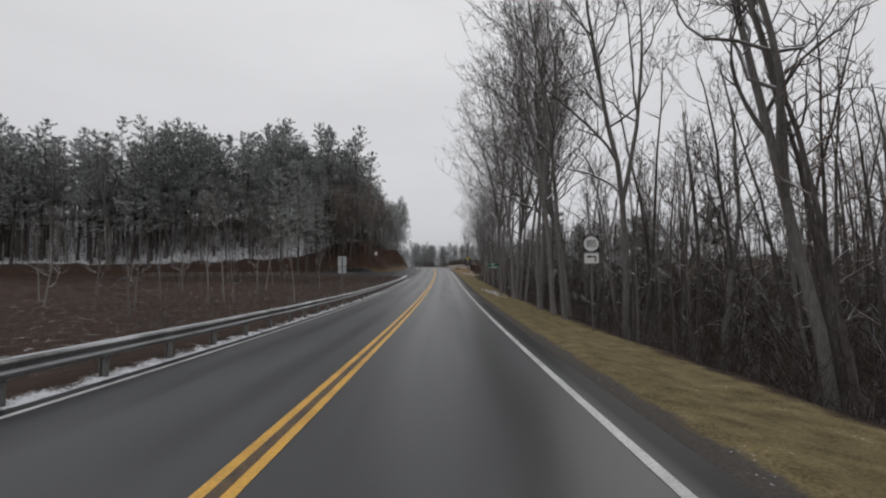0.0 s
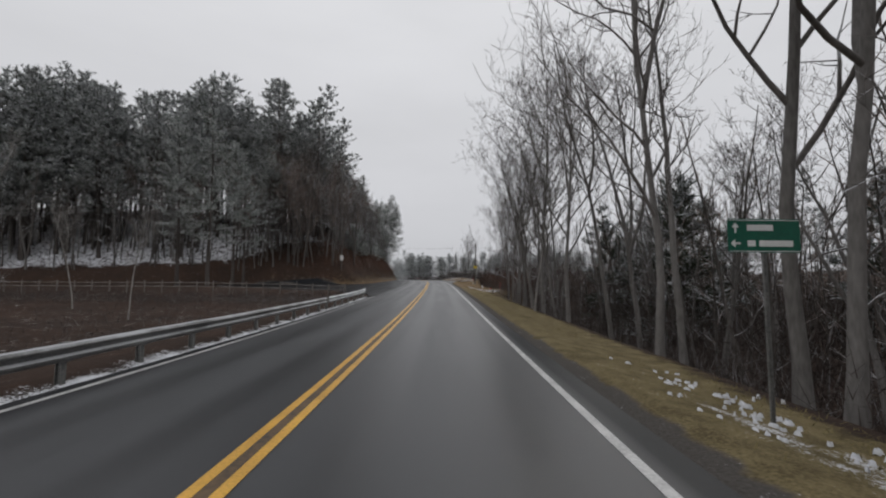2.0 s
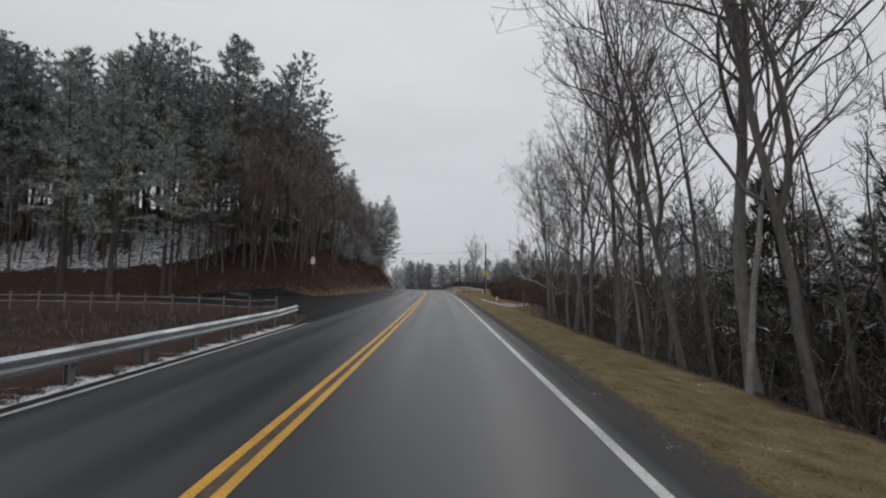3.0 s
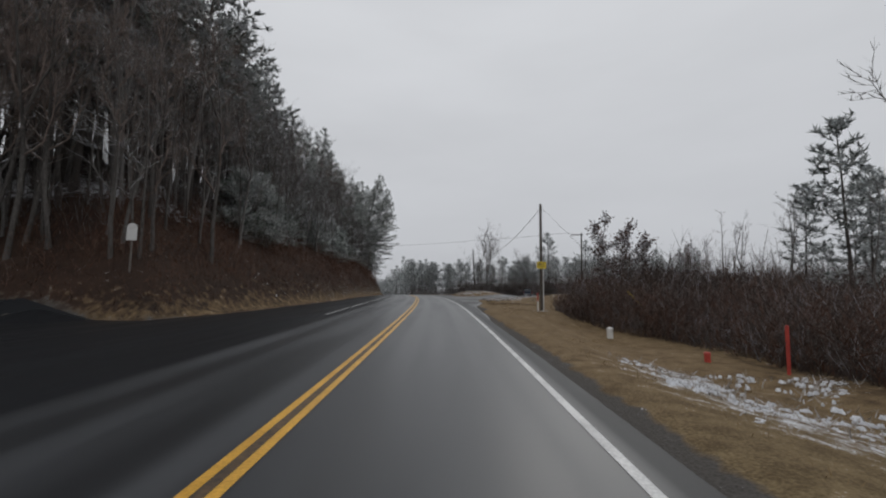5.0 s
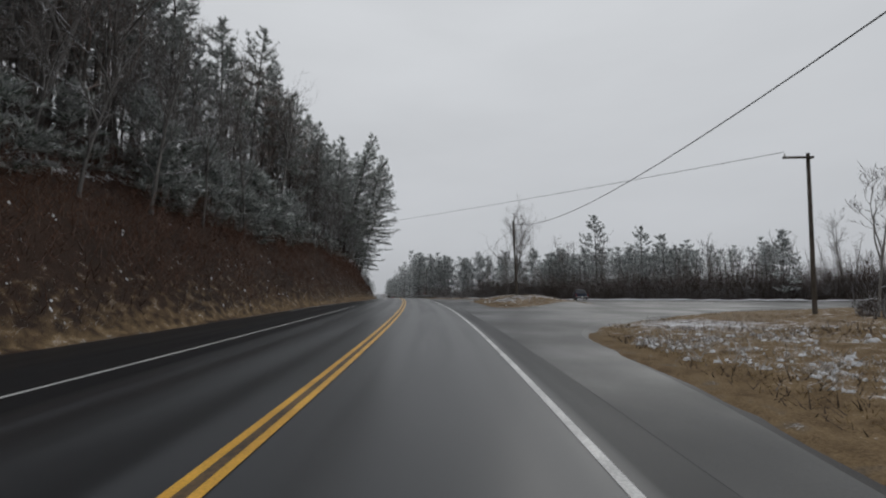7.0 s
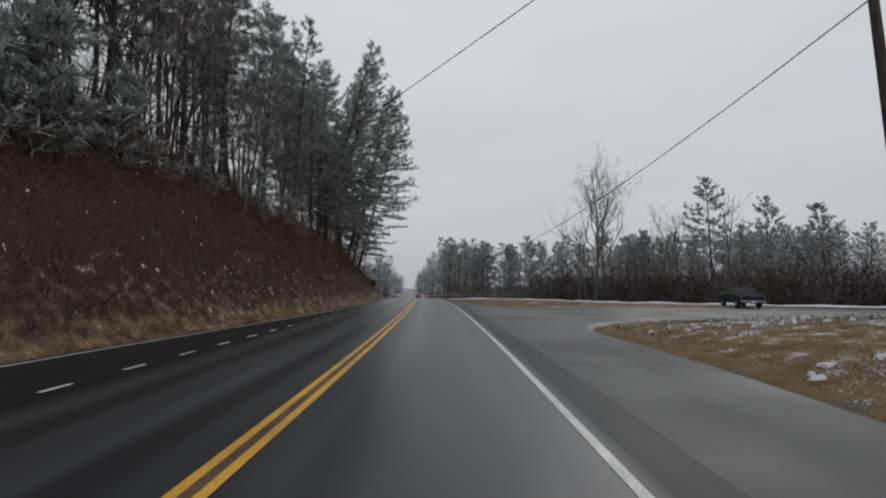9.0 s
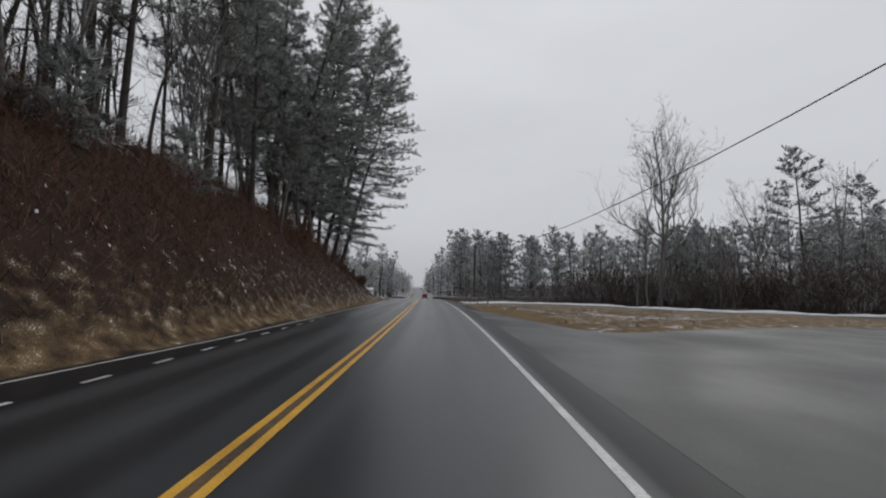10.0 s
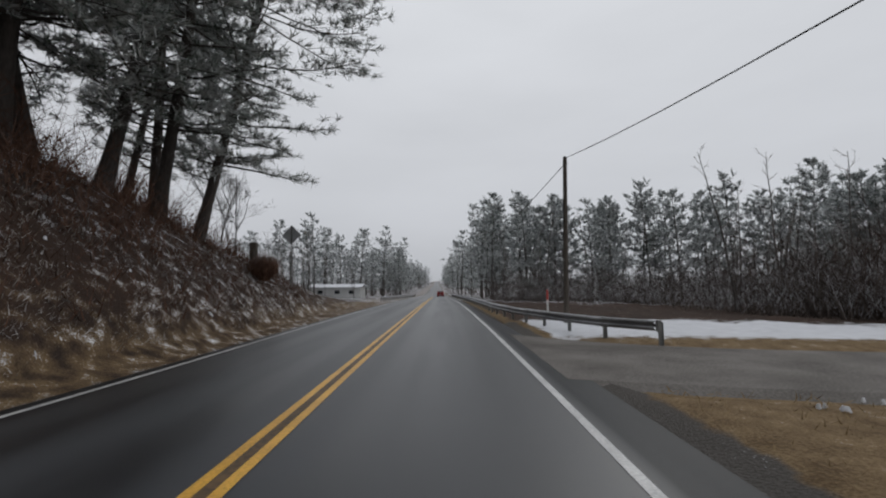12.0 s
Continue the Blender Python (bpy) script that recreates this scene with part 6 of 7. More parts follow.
# ---- guard rails ----
def line_points(route, step):
    """Places at even steps along a route of (y, d) corners, with the way there."""
    ys, ds = np.array([r[0] for r in route], float), np.array([r[1] for r in route], float)
    x, y = world_xy(ys, ds)
    far = np.concatenate([[0], np.cumsum(np.hypot(np.diff(x), np.diff(y)))])
    out = []
    for s in np.arange(0, far[-1] + 1e-6, step):
        yy, dd = float(np.interp(s, far, ys)), float(np.interp(s, far, ds))
        out.append((yy, dd))
    return out


def guard_rail(route, mat, label, side=1, spacing=1.905, high=0.68, offset_posts=0.0):
    """A W-beam on steel posts. side: +1 where the road lies to the right of the beam."""
    thing = new("guard_rail")
    tagged(thing, label, "guard rail")
    profile = [(0.0, 0.0), (0.045, -0.02), (0.082, -0.06), (0.082, -0.09), (0.02, -0.13), (0.02, -0.18), (0.082, -0.22), (0.082, -0.25), (0.045, -0.29), (0.0, -0.31)]
    verts, faces = [], []
    pts = line_points(route, spacing / 2)
    for k, (y, d) in enumerate(pts):
        base = place(y, d)
        level = float(mid_z(y)) - 0.05
        sag = 0.012 * noise.noise((y * 0.4, d, 3.0))
        for back in (0, 0.006):
            for a, b in profile:
                x, yy = world_xy(y, d + side * (0.10 + a - back))
                verts.append((float(x), yy, level + high + b + sag))
    w = 2 * len(profile)
    n = len(profile)
    for k in range(len(pts) - 1):
        for i in range(n - 1):
            q = k * w + i
            faces += [(q, q + 1, q + w + 1, q + w), (q + n, q + n + w, q + n + w + 1, q + n + 1)]
        faces += [(k * w, k * w + w, k * w + w + n, k * w + n), (k * w + n - 1, k * w + 2 * n - 1, k * w + w + 2 * n - 1, k * w + w + n - 1)]
    mesh_object("rail", verts, faces, mat, thing)
    bm = bmesh.new()
    for dx in (-0.05, 0.05):
        box(bm, (0.012, 0.10, 1.5), (dx, 0, -0.08))
    box(bm, (0.09, 0.012, 1.5), (0, 0, -0.08))
    post = part("post", bm, POST_STEEL, thing)
    bm = bmesh.new()
    box(bm, (0.11, 0.15, 0.34), (0, 0, 0), bevel=0.008)
    block = part("block", bm, POST_STEEL, thing)
    for k, (y, d) in enumerate(line_points(route, spacing)):
        x, yy = world_xy(y, d)
        p, b = (post, block) if k == 0 else (post.copy(), block.copy())
        if k:
            scene.collection.objects.link(p)
            scene.collection.objects.link(b)
        turn = Matrix.Rotation(float(heading(y)), 4, "Z")
        p.matrix_basis = Matrix.Translation((float(x), yy, float(mid_z(y)) + 0.0)) @ turn
        p.location.z += high - 0.72 - 0.05
        x2, _ = world_xy(y, d + side * 0.055)
        b.matrix_basis = Matrix.Translation((float(x2), yy, float(mid_z(y)) - 0.05 + high - 0.16)) @ turn
    return thing


guard_rail([(-30, -4.62), (61.0, -4.62)], DULL_STEEL, "dull weathered steel guard rail edged with snow")
guard_rail([(61.0, -4.62), (68, -4.62), (73, -4.8), (76.5, -5.3)], GALV, "bright new galvanised guard rail with a flared end")
guard_rail([(231.6, 8.3), (233.2, 7.1), (235.5, 6.3), (239, 5.5), (244, 5.05), (256, 4.95), (330, 4.95)], DULL_STEEL, "long weathered steel guard rail curving off beside snow", side=-1)
guard_rail([(268, -5.6), (330, -5.0)], DULL_STEEL, "weathered guard rail beyond the snowy drive", side=1)

# ---- wooden fence along the side road ----
fence = tagged(new("rail_fence"), "old grey post-and-rail fence with snow along it", "fence")
FENCE = line_points([(81.0, -8.0), (82.6, -14), (83.6, -25), (83.2, -58)], 1.9)
bm = bmesh.new()
box(bm, (0.10, 0.10, 1.6), (0, 0, 0.45), bevel=0.015)
fence_post = part("post", bm, FENCE_WOOD, fence)
for n, (y, d) in enumerate(FENCE):
    ob = fence_post if n == 0 else fence_post.copy()
    if n:
        scene.collection.objects.link(ob)
    ob.location = place(y, d)
for (y1, d1), (y2, d2) in zip(FENCE, FENCE[1:]):
    for high in (0.62, 1.02):
        bm = bmesh.new()
        a, b = place(y1, d1, high), place(y2, d2, high)
        box(bm, (0.04, (b - a).length + 0.1, 0.085), bevel=0.01)
        rail = part("rail", bm, FENCE_WOOD, fence)
        rail.matrix_basis = Matrix.Translation((a + b) / 2 + Vector((0, 0.08, 0))) @ (b - a).to_track_quat("Y", "Z").to_matrix().to_4x4()


# ---- road signs ----
def plate(bm, outline_pts, thick=0.004):
    """A flat plate in the x-z plane, facing -y."""
    front = [bm.verts.new((x, 0, z)) for x, z in outline_pts]
    back = [bm.verts.new((x, thick, z)) for x, z in outline_pts]
    bm.faces.new(front)
    bm.faces.new(back[::-1])
    for n in range(len(front)):
        m = (n + 1) % len(front)
        bm.faces.new((front[m], front[n], back[n], back[m]))
    bmesh.ops.recalc_face_normals(bm, faces=bm.faces[:])


def rounded(w, h, r, cx=0.0, cz=0.0):
    pts = []
    for sx, sz, start in ((1, 1, 0), (-1, 1, 90), (-1, -1, 180), (1, -1, 270)):
        for a in (0, 30, 60, 90):
            t = radians(start + a)
            pts.append((cx + sx * (w / 2 - r) + r * math.cos(t), cz + sz * (h / 2 - r) + r * math.sin(t)))
    return pts


def shape_part(name, pts, mat, parent, lift, label="", at=(0, 0, 0)):
    bm = bmesh.new()
    plate(bm, pts, 0.003)
    ob = part(name, bm, mat, parent, label)
    ob.location = (at[0], -lift + at[1], at[2])
    return ob


def lettering(text, size, mat, parent, at):
    """Words as a thin mesh facing -y, centred at a place."""
    curve = bpy.data.curves.new("lettering", "FONT")
    curve.body, curve.size, curve.align_x, curve.align_y, curve.extrude = text, size, "CENTER", "CENTER", 0.001
    holder = bpy.data.objects.new("lettering", curve)
    me = bpy.data.meshes.new_from_object(holder)
    bpy.data.objects.remove(holder)
    me.materials.clear()
    me.materials.append(mat)
    ob = new("lettering", me)
    ob.parent = parent
    ob.matrix_basis = Matrix.Translation(at) @ Matrix.Rotation(radians(90), 4, "X") @ Matrix.Diagonal((0.82, 1.25, 1, 1))
    return ob


def channel_post(parent, high, sink=0.5, at=(0, 0.03)):
    bm = bmesh.new()
    for dx, dy, sx, sy in ((0, 0, 0.05, 0.006), (-0.028, -0.012, 0.006, 0.03), (0.028, -0.012, 0.006, 0.03)):
        box(bm, (sx, sy, high + sink), (dx + at[0], dy + at[1], (high - sink) / 2))
    return part("post", bm, POST_STEEL, parent, "galvanised channel post")


def standing(name, y, d, label, turn=0.0, category="road sign"):
    thing = new(name)
    thing.matrix_basis = Matrix.Translation(place(y, d)) @ Matrix.Rotation(float(heading(y)) + radians(turn), 4, "Z")
    return tagged(thing, label, category)


# route marker with its arrow plate
g = standing("route_sign", 16.2, 7.4, "white round route marker 805 over an arrow plate, on a post")
low = float(relief(16.2, 7.4))
board = shape_part("panel", rounded(0.62, 0.62, 0.03), BLACK_PLATE, g, 0.0, "black square sign panel", (0, 0, 2.95 - low))
shape_part("disc", [(0.285 * math.cos(a * math.tau / 40), 0.285 * math.sin(a * math.tau / 40)) for a in range(40)], WHITE_PLATE, board, 0.005, "white disc")
lettering("805", 0.30, BLACK_PLATE, board, (0, -0.011, 0))
arrow_plate = shape_part("arrow_plate", rounded(0.54, 0.38, 0.03), WHITE_PLATE, g, 0.0, "white plate with a black left arrow", (0, 0, 2.40 - low))
shape_part("arrow", [(-0.19, 0.06), (-0.07, 0.13), (-0.07, 0.085), (0.17, 0.085), (0.17, -0.13), (0.12, -0.13), (0.12, 0.035), (-0.07, 0.035), (-0.07, -0.01)], BLACK_PLATE, arrow_plate, 0.005)
channel_post(g, 3.2 - low)

# green guide sign with two rows
g = standing("guide_sign", 43.2, 6.65, "green guide sign with two white rows and arrows", 3)
low = float(relief(43.2, 6.65))
board = shape_part("panel", rounded(1.12, 0.50, 0.04), GREEN_PLATE, g, 0.0, "green sign panel", (0, 0, 2.38 - low))
for a, b in (((-0.545, 0.225), (0.545, 0.235)), ((-0.545, -0.235), (0.545, -0.225))):
    shape_part("border", [(a[0], a[1]), (b[0], a[1]), (b[0], b[1]), (a[0], b[1])], WHITE_PLATE, board, 0.005)
shape_part("arrow", [(-0.44, 0.19), (-0.50, 0.12), (-0.455, 0.12), (-0.455, 0.04), (-0.425, 0.04), (-0.425, 0.12), (-0.38, 0.12)], WHITE_PLATE, board, 0.005)
shape_part("arrow", [(-0.52, -0.115), (-0.45, -0.055), (-0.45, -0.10), (-0.37, -0.10), (-0.37, -0.13), (-0.45, -0.13), (-0.45, -0.175)], WHITE_PLATE, board, 0.005)
for x0, x1, z0 in ((-0.26, 0.14, 0.075), (-0.26, -0.14, -0.16), (-0.08, 0.44, -0.16)):
    shape_part("text_bar", [(x0, z0), (x1, z0), (x1, z0 + 0.09), (x0, z0 + 0.09)], WHITE_PLATE, board, 0.005)
channel_post(g, 2.6 - low)

# back of a stacked pair of signs behind the guard rail
g = standing("road_sign", 28.3, -5.05, "bare grey backs of two stacked sign plates on a post")
low = float(relief(28.3, -5.05))
for w, h, z in ((0.58, 0.66, 2.72), (0.54, 0.44, 2.14)):
    bm = bmesh.new()
    plate(bm, rounded(w, h, 0.03), 0.004)
    ob = part("panel", bm, PLATE_BACK, g, "bare aluminium sign back")
    ob.location = (0, 0.03, z - low)
channel_post(g, 3.0 - low, at=(0, 0.01))

# back of a diamond sign beyond the bank
g = standing("warning_sign", 242.6, -7.7, "grey back of a diamond warning sign on a post")
low = 5.0 - float(relief(242.6, -7.7))
bm = bmesh.new()
plate(bm, [(0.62, 0), (0, 0.62), (-0.62, 0), (0, -0.62)], 0.005)
ob = part("panel", bm, PLATE_BACK, g, "bare aluminium diamond sign back")
ob.location = (0, 0.03, low)
channel_post(g, low + 0.6, at=(0, 0.0))


# ---- utility poles and cables ----
def utility_pole(y, d, high, label, tip=(0.0, 0.0), arm=False):
    """A tapered wooden pole. Returns the thing and the place of its top."""
    thing = new("utility_pole")
    thing.matrix_basis = Matrix.Translation(place(y, d)) @ Euler((tip[0], tip[1], 0)).to_matrix().to_4x4()
    tagged(thing, label, "utility pole")
    bm = bmesh.new()
    rod(bm, (0, 0, -0.8), (0, 0, high), 0.125, 0.09, 14)
    part("pole", bm, POLE_WOOD, thing, smooth_faces=False)
    bm = bmesh.new()
    rod(bm, (0, 0, high - 0.02), (0, 0, high + 0.03), 0.095, 0.075, 14)
    part("cap", bm, POST_STEEL, thing)
    bm = bmesh.new()
    rod(bm, (-0.12, 0, high - 0.3), (0.12, 0, high - 0.3), 0.02, 0.02, 8)
    rod(bm, (0.12, 0, high - 0.3), (0.16, 0, high - 0.3), 0.045, 0.045, 10)
    part("insulator", bm, WHITE_PLASTIC, thing)
    if arm:
        bm = bmesh.new()
        box(bm, (1.7, 0.1, 0.12), (-0.65, -0.15, high - 0.25), bevel=0.01)
        part("crossarm", bm, POLE_WOOD, thing)
        bm = bmesh.new()
        rod(bm, (-1.4, -0.15, high - 0.19), (-1.4, -0.15, high - 0.02), 0.05, 0.035, 10)
        part("insulator", bm, WHITE_PLASTIC, thing)
    return thing, thing.matrix_basis @ Vector((0, 0, high - 0.3)), thing.matrix_basis


def cable(a, b, sag, label, radius=0.017, name="cable"):
    """A sagging cable between two places."""
    w = Wood()
    a, b = Vector(a), Vector(b)
    pts = [a.lerp(b, t / 24) - Vector((0, 0, sag * 4 * (t / 24) * (1 - t / 24))) for t in range(25)]
    w.tube(pts, [radius] * 25, 5)
    return tagged(new(name, w.mesh(name, CABLE)), label, "cable")


pole_a, top_a, at_a = utility_pole(124.2, 9.62, 8.3, "weathered wooden utility pole with a yellow sign", (-0.095, 0.03))
warn = shape_part("sign_plate", rounded(0.70, 0.52, 0.02), YELLOW_PLATE, pole_a, 0.135, "yellow warning plate", (0, 0, 3.45))
for z, x1 in ((0.15, 0.26), (0.05, 0.22), (-0.05, 0.27), (-0.15, 0.18)):
    shape_part("text_bar", [(-0.27, z - 0.018), (x1, z - 0.018), (x1, z + 0.018), (-0.27, z + 0.018)], BLACK_PLATE, warn, 0.004)
bm = bmesh.new()
rod(bm, (0.15, -0.02, -0.2), (0.15, -0.02, 3.1), 0.03, 0.03, 10)
part("conduit", bm, WHITE_PLASTIC, pole_a, "grey plastic conduit")
pole_b, top_b, at_b = utility_pole(154.0, 23.8, 9.3, "wooden utility pole with a short crossarm", (0.055, 0.0), True)
pole_c, top_c, at_c = utility_pole(175.0, 12.1, 8.1, "leaning weathered wooden utility pole on the grass", (0.0, -0.03))
pole_d, top_d, at_d = utility_pole(238.2, 7.5, 7.6, "slim wooden utility pole behind the guard rail", (0.0, 0.02))
pole_e, top_e, at_e = utility_pole(305, 8.2, 8.0, "far wooden utility pole among pines")
cable(top_a, top_c, 2.05, "thin black overhead cable between two poles")
cable(top_c - Vector((0, 0, 0.4)), top_d + Vector((0, 0, 0.25)), 2.6, "thin black overhead cable between two poles")
cable(top_d, top_e, 0.45, "thin black overhead cable running on along the road")
cable(at_b @ Vector((-1.4, -0.15, 9.38)), (-34.0, 212.5, 15.0), 0.5, "thin black overhead cable crossing the road to the hill")
cable(top_a + Vector((0, 0, 0.1)), place(119.0, 15.2, 0.1), 0.0, "taut steel guy wire from the pole top", 0.008, "guy_wire")
g = standing("guy_guard", 119.4, 14.75, "yellow plastic guard round the guy wire", category="guy guard")
bm = bmesh.new()
way = (top_a + Vector((0, 0, 0.1)) - place(119.0, 15.2, 0.1)).normalized()
rod(bm, (0, 0, 0.1), Vector((0, 0, 0.1)) + way * 2.2, 0.035, 0.035, 10)
ob = part("guard", bm, YELLOW_PLATE, g)
g.matrix_basis = Matrix.Translation(place(119.0, 15.2, 0.0))


# ---- markers, posts and pedestals along the verges ----
def marker_post(y, d, high, low_mat, top_mat, split_at, label, tip=(0, 0), radius=0.045):
    g = new("marker_post")
    g.matrix_basis = Matrix.Translation(place(y, d)) @ Euler((tip[0], tip[1], 0)).to_matrix().to_4x4()
    tagged(g, label, "marker post")
    bm = bmesh.new()
    rod(bm, (0, 0, -0.3), (0, 0, high * split_at), radius, radius, 12)
    part("post", bm, low_mat, g)
    bm = bmesh.new()
    rod(bm, (0, 0, high * split_at), (0, 0, high - 0.03), radius * 1.04, radius * 1.04, 12)
    rod(bm, (0, 0, high - 0.03), (0, 0, high), radius * 1.04, radius * 0.5, 12)
    part("cap", bm, top_mat, g)
    return g


marker_post(123.6, 9.2, 1.35, WHITE_PLASTIC, RED_PLASTIC, 0.55, "white marker post with a red upper half")
marker_post(240.3, 7.2, 1.45, WHITE_PLASTIC, RED_PLASTIC, 0.66, "white marker post with a red top behind the rail")
marker_post(104.0, 11.4, 1.3, RED_PLASTIC, RED_PLASTIC, 0.5, "faded red pipe marker standing in grass", (0, 0.03))
marker_post(36.3, 7.2, 0.95, BLACK_PLATE, WHITE_PLASTIC, 0.86, "dark marker post with a white cap at the wood's edge")
marker_post(239.8, -8.9, 1.5, POLE_WOOD, POLE_WOOD, 0.9, "broken dark tree stump on the bank's end", (0.05, 0.0), 0.22)
# cable pedestals
for y, d, s, mat, text in ((111.4, 9.5, 0.9, WHITE_PLASTIC, "white domed cable pedestal in the grass"), (105.6, 10.2, 0.6, RED_PLASTIC, "small faded red domed marker in grass")):
    g = standing("pedestal", y, d, text, category="pedestal")
    bm = bmesh.new()
    rod(bm, (0, 0, -0.1), (0, 0, 0.42 * s), 0.15 * s, 0.15 * s, 16)
    part("body", bm, mat, g)
    bm = bmesh.new()
    rod(bm, (0, 0, 0.42 * s), (0, 0, 0.50 * s), 0.165 * s, 0.15 * s, 16)
    rod(bm, (0, 0, 0.50 * s), (0, 0, 0.54 * s), 0.15 * s, 0.08 * s, 16)
    part("lid", bm, mat, g)
# arched white board on the bank
g = standing("bank_marker", 116.2, -16.1, "arched white board standing on the brushy bank", category="marker board")
bm = bmesh.new()
plate(bm, [(-0.30, 0.0), (0.30, 0.0), (0.30, 0.72)] + [(0.30 * math.cos(radians(a)), 0.72 + 0.30 * math.sin(radians(a))) for a in range(20, 180, 20)] + [(-0.30, 0.72)], 0.03)
ob = part("board", bm, WHITE_PLASTIC, g)
ob.location = (0, 0, 1.9)
bm = bmesh.new()
box(bm, (0.08, 0.05, 2.4), (0, 0.06, 1.0))
part("post", bm, FENCE_WOOD, g)


# ---- vehicles ----
def profile_body(bm, outline_pts, half, inset, roof_from):
    """A car body from its side outline (y along, z up): sides lean in above roof_from."""
    left, right = [], []
    for y, z in outline_pts:
        lean = inset * max(0.0, (z - roof_from))
        left.append(bm.verts.new((-half + lean, y, z)))
        right.append(bm.verts.new((half - lean, y, z)))
    bm.faces.new(left)
    bm.faces.new(right[::-1])
    for n in range(len(left)):
        m = (n + 1) % len(left)
        bm.faces.new((left[m], left[n], right[n], right[m]))
    bmesh.ops.recalc_face_normals(bm, faces=bm.faces[:])


def wheel_set(thing, spots, radius):
    for x, y in spots:
        bm = bmesh.new()
        rod(bm, (x - 0.11, y, radius), (x + 0.11, y, radius), radius, radius, 24)
        tyre = part("wheel", bm, RUBBER, thing, "black tyre")
        bm = bmesh.new()
        out = 0.115 if x > 0 else -0.115
        rod(bm, (x + out * 0.9, y, radius), (x + out * 1.05, y, radius), radius * 0.62, radius * 0.58, 18)
        part("rim", bm, ALLOY, tyre, "grey alloy rim")


def pickup(y, d, turn):
    g = new("pickup_truck")
    x, yy = world_xy(y, d)
    g.matrix_basis = Matrix.Translation((float(x), yy, float(ground_z(y, d)) - 0.03)) @ Matrix.Rotation(radians(turn), 4, "Z") @ Matrix.Scale(1.12, 4)
    tagged(g, "dark blue crew-cab pickup truck on the side road", "pickup truck")
    bm = bmesh.new()
    profile_body(bm, [(-2.85, 0.62), (-2.9, 1.12), (-0.95, 1.15), (-0.80, 1.15), (1.0, 1.18), (2.45, 1.10), (2.82, 0.95), (2.85, 0.5), (2.3, 0.42), (-2.6, 0.45)], 0.98, 0.1, 0.9)
    bmesh.ops.bevel(bm, geom=bm.edges[:], offset=0.04, segments=2, affect="EDGES")
    part("body", bm, BLUE_PAINT, g)
    bm = bmesh.new()
    profile_body(bm, [(-0.92, 1.13), (-0.72, 1.82), (0.35, 1.86), (1.25, 1.15)], 0.93, 0.28, 1.15)
    bmesh.ops.bevel(bm, geom=bm.edges[:], offset=0.05, segments=2, affect="EDGES")
    part("cab", bm, BLUE_PAINT, g)
    bm = bmesh.new()
    profile_body(bm, [(-0.72, 1.24), (-0.62, 1.72), (-0.05, 1.74), (-0.05, 1.24)], 0.925, 0.24, 1.2)
    part("window", bm, GLASS_DARK, g)
    bm = bmesh.new()
    profile_body(bm, [(0.05, 1.24), (0.05, 1.74), (0.36, 1.74), (0.98, 1.24)], 0.925, 0.24, 1.2)
    part("window", bm, GLASS_DARK, g)
    bm = bmesh.new()
    box(bm, (1.45, 0.03, 0.45), (0, -0.84, 1.47), Matrix.Rotation(radians(-16), 4, "X"))
    part("window", bm, GLASS_DARK, g)
    for px in (-0.92, 0.92):
        bm = bmesh.new()
        box(bm, (0.10, 0.05, 0.34), (px, -2.9, 0.93), bevel=0.012)
        part("tail_light", bm, RED_PLASTIC, g)
    bm = bmesh.new()
    box(bm, (1.9, 0.16, 0.2), (0, -2.93, 0.58), bevel=0.03)
    part("bumper", bm, CHROME, g, "chrome rear bumper")
    bm = bmesh.new()
    box(bm, (0.36, 0.02, 0.15), (0, -3.015, 0.6), bevel=0.004)
    part("number_plate", bm, WHITE_PLASTIC, g)
    wheel_set(g, [(-0.86, 1.85), (0.86, 1.85), (-0.86, -1.75), (0.86, -1.75)], 0.39)
    return g


def small_car(y, d, turn):
    g = new("car")
    x, yy = world_xy(y, d)
    g.matrix_basis = Matrix.Translation((float(x), yy, float(mid_z(y)) - 0.03)) @ Matrix.Rotation(float(heading(y)) + radians(turn), 4, "Z")
    tagged(g, "red compact car with its tail lights towards us", "car")
    bm = bmesh.new()
    profile_body(bm, [(-2.1, 0.45), (-2.15, 0.95), (-1.85, 1.02), (1.0, 0.98), (1.95, 0.82), (2.1, 0.5), (1.9, 0.28), (-1.9, 0.28)], 0.88, 0.1, 0.8)
    bmesh.ops.bevel(bm, geom=bm.edges[:], offset=0.05, segments=2, affect="EDGES")
    part("body", bm, RED_PAINT, g)
    bm = bmesh.new()
    profile_body(bm, [(-2.0, 0.98), (-1.35, 1.48), (0.1, 1.5), (1.05, 0.98)], 0.82, 0.3, 0.98)
    bmesh.ops.bevel(bm, geom=bm.edges[:], offset=0.05, segments=2, affect="EDGES")
    part("cabin", bm, RED_PAINT, g)
    bm = bmesh.new()
    box(bm, (1.15, 0.03, 0.42), (0, -1.72, 1.25), Matrix.Rotation(radians(-52), 4, "X"))
    part("rear_window", bm, GLASS_DARK, g)
    for px in (-0.68, 0.68):
        bm = bmesh.new()
        box(bm, (0.34, 0.05, 0.16), (px, -2.13, 0.84), bevel=0.02)
        part("tail_light", bm, RED_PLASTIC, g)
    bm = bmesh.new()
    box(bm, (0.36, 0.02, 0.15), (0, -2.16, 0.6), bevel=0.004)
    part("number_plate", bm, WHITE_PLASTIC, g)
    wheel_set(g, [(-0.76, 1.3), (0.76, 1.3), (-0.76, -1.3), (0.76, -1.3)], 0.31)
    return g


pickup(215.0, 35.4, -8)
small_car(322, 1.9, 0)

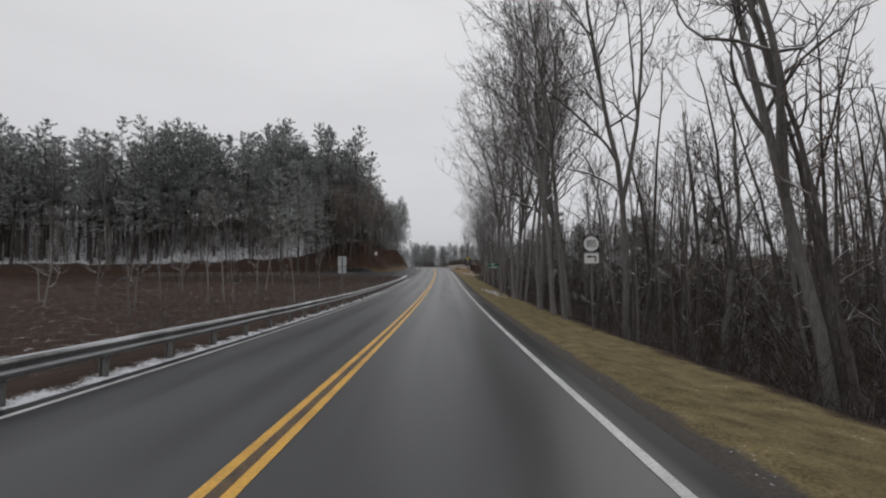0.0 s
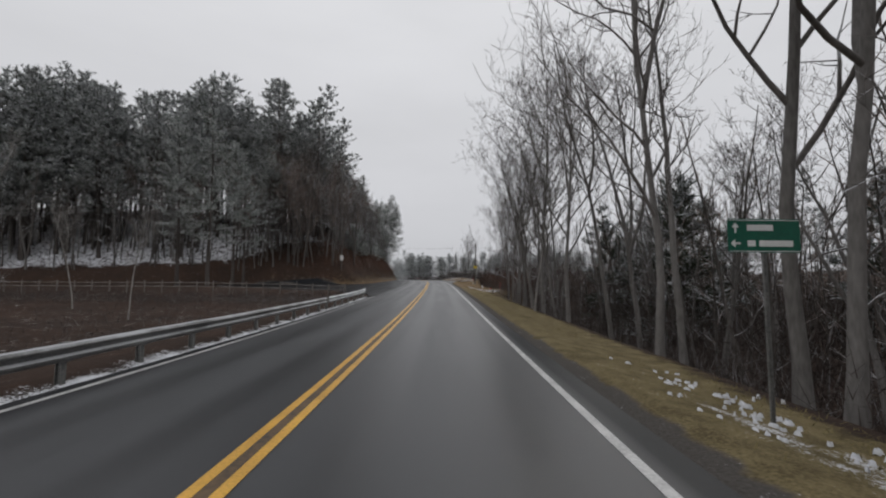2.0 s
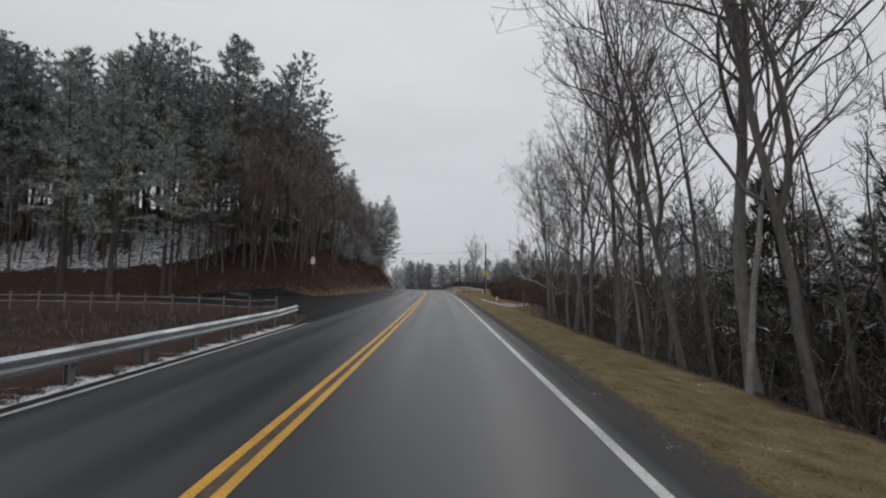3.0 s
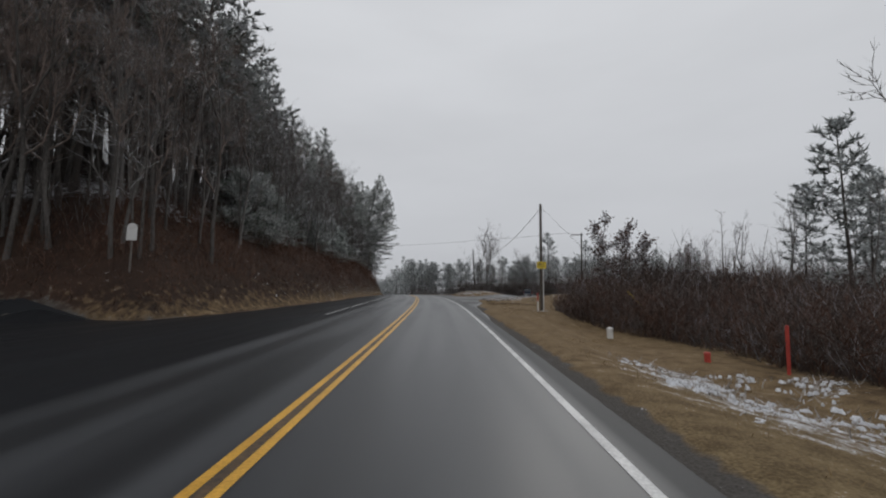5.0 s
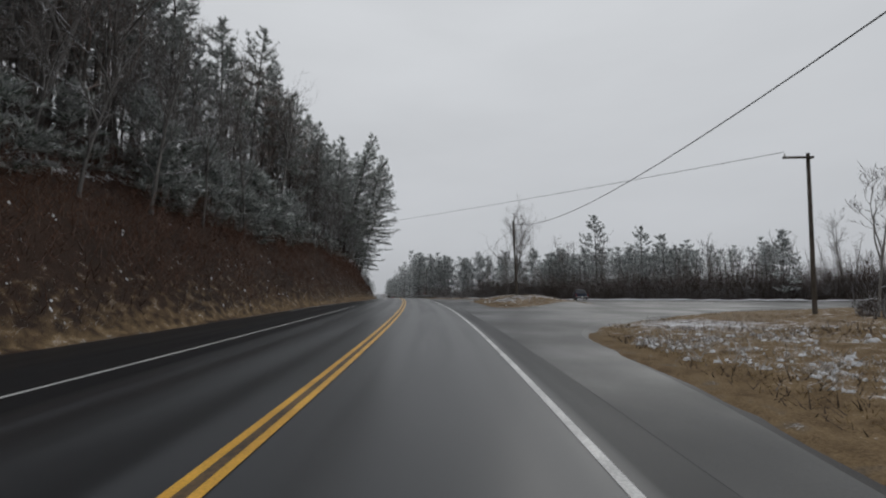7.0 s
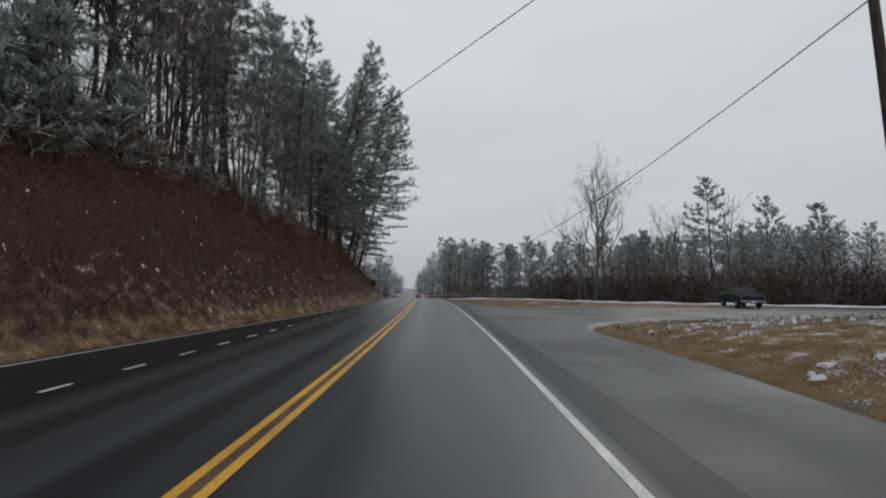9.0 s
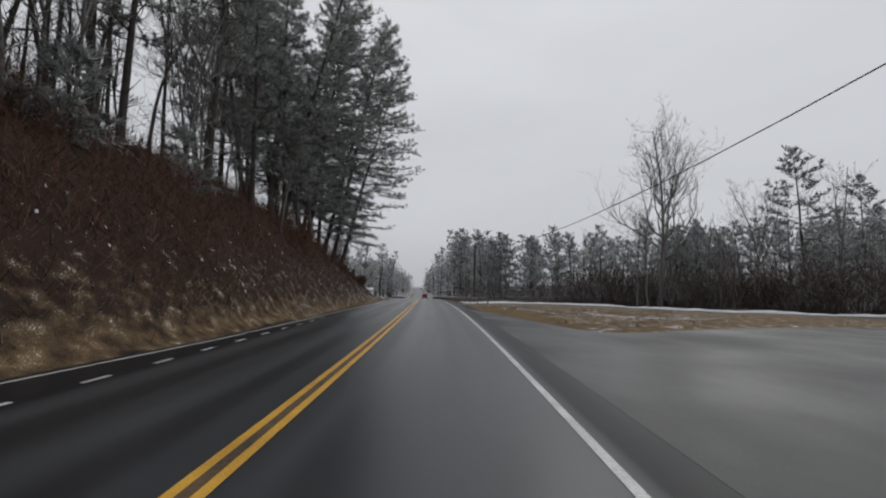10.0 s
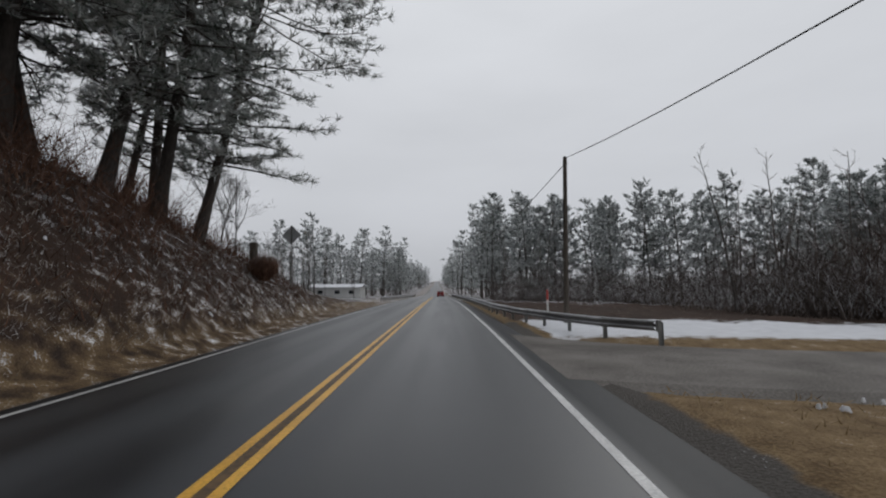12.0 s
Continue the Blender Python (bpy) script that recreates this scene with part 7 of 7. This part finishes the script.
# ---- low shed by the snowy drive ----
shed = tagged(new("shed"), "long low pale shed with a snow-covered roof", "shed")
shed.matrix_basis = Matrix.Translation(place(289, -16.5)) @ Matrix.Rotation(radians(8), 4, "Z")
bm = bmesh.new()
box(bm, (9.0, 3.6, 2.4), (0, 0, 0.7), bevel=0.02)
part("wall", bm, SIDING, shed)
bm = bmesh.new()
vs = [bm.verts.new(p) for p in ((-4.8, -2.1, 1.86), (4.8, -2.1, 1.86), (4.8, 0, 2.35), (-4.8, 0, 2.35), (-4.8, 2.1, 1.86), (4.8, 2.1, 1.86), (-4.8, -2.1, 1.98), (4.8, -2.1, 1.98), (4.8, 0, 2.5), (-4.8, 0, 2.5), (-4.8, 2.1, 1.98), (4.8, 2.1, 1.98))]
for f in ((0, 1, 7, 6), (6, 7, 8, 9), (9, 8, 11, 10), (10, 11, 5, 4), (0, 3, 2, 1), (3, 4, 5, 2), (0, 6, 9, 3), (3, 9, 10, 4), (1, 2, 8, 7), (2, 5, 11, 8)):
    bm.faces.new([vs[i] for i in f])
bmesh.ops.recalc_face_normals(bm, faces=bm.faces[:])
part("roof", bm, SNOW, shed, "snow-covered low roof")
for px in (-2.6, 0.4, 2.9):
    bm = bmesh.new()
    box(bm, (0.9, 0.06, 0.6), (px, -1.81, 1.1), bevel=0.01)
    part("window", bm, GLASS_DARK, shed)

# ---- round bush on the bank's end ----
bush_rng = random.Random(3)
w = Wood()
for _ in range(1500):
    a = Vector((bush_rng.gauss(0, 0.16), bush_rng.gauss(0, 0.16), 0.05))
    way = Vector((bush_rng.gauss(0, 1), bush_rng.gauss(0, 1), bush_rng.uniform(-0.1, 1.6))).normalized()
    c = Vector((0, 0, 0.85))
    end = c + way * 0.95 * bush_rng.uniform(0.75, 1.05)
    start = a.lerp(end, bush_rng.uniform(0.1, 0.75))
    w.twig(start, end, 0.012)
bush = new("round_shrub", w.mesh("round_shrub", BRUSH))
bush.location = place(238.4, -7.6)
tagged(bush, "rounded dark brown leafless shrub on the bank's end", "shrub")


# ---- crusted snow left along the far edge of the side road ----
def snow_ridge(points, width, height, label):
    """A low broken ridge of ploughed snow along a line of (y, d)."""
    ridge_rng = random.Random(17)
    verts, faces = [], []
    total = 0
    for (y1, d1), (y2, d2) in zip(points, points[1:]):
        many = max(2, int(math.hypot(y2 - y1, d2 - d1) / 0.5))
        way = Vector((y2 - y1, d2 - d1)).normalized()
        for n in range(many):
            t = n / many
            y, d = y1 + (y2 - y1) * t, d1 + (d2 - d1) * t
            size = max(0.0, min(1.0, 0.75 + 1.4 * noise.noise((total * 0.13, 3.0, 0.0)))) * ridge_rng.uniform(0.8, 1.15)
            for k, (off, up) in enumerate(((-0.5, -0.1), (-0.28, 0.75), (0.1, 1.0), (0.5, -0.1))):
                verts.append(place(y - way.y * off * width, d + way.x * off * width, (up * height + 0.02) * size - 0.08 * (1 - size)))
            total += 1
    for n in range(total - 1):
        for k in range(3):
            a = n * 4 + k
            faces.append((a, a + 1, a + 5, a + 4))
    ob = mesh_object("snow_ridge", verts, faces, SNOW, smooth_faces=True)
    return tagged(ob, label, "snow", kind="stuff")


snow_ridge([(192, 112), (198.5, 80), (209.5, 56), (217.2, 44.5), (223.5, 39), (232.5, 23)], 0.9, 0.22, "low broken ridge of ploughed snow along the side road")
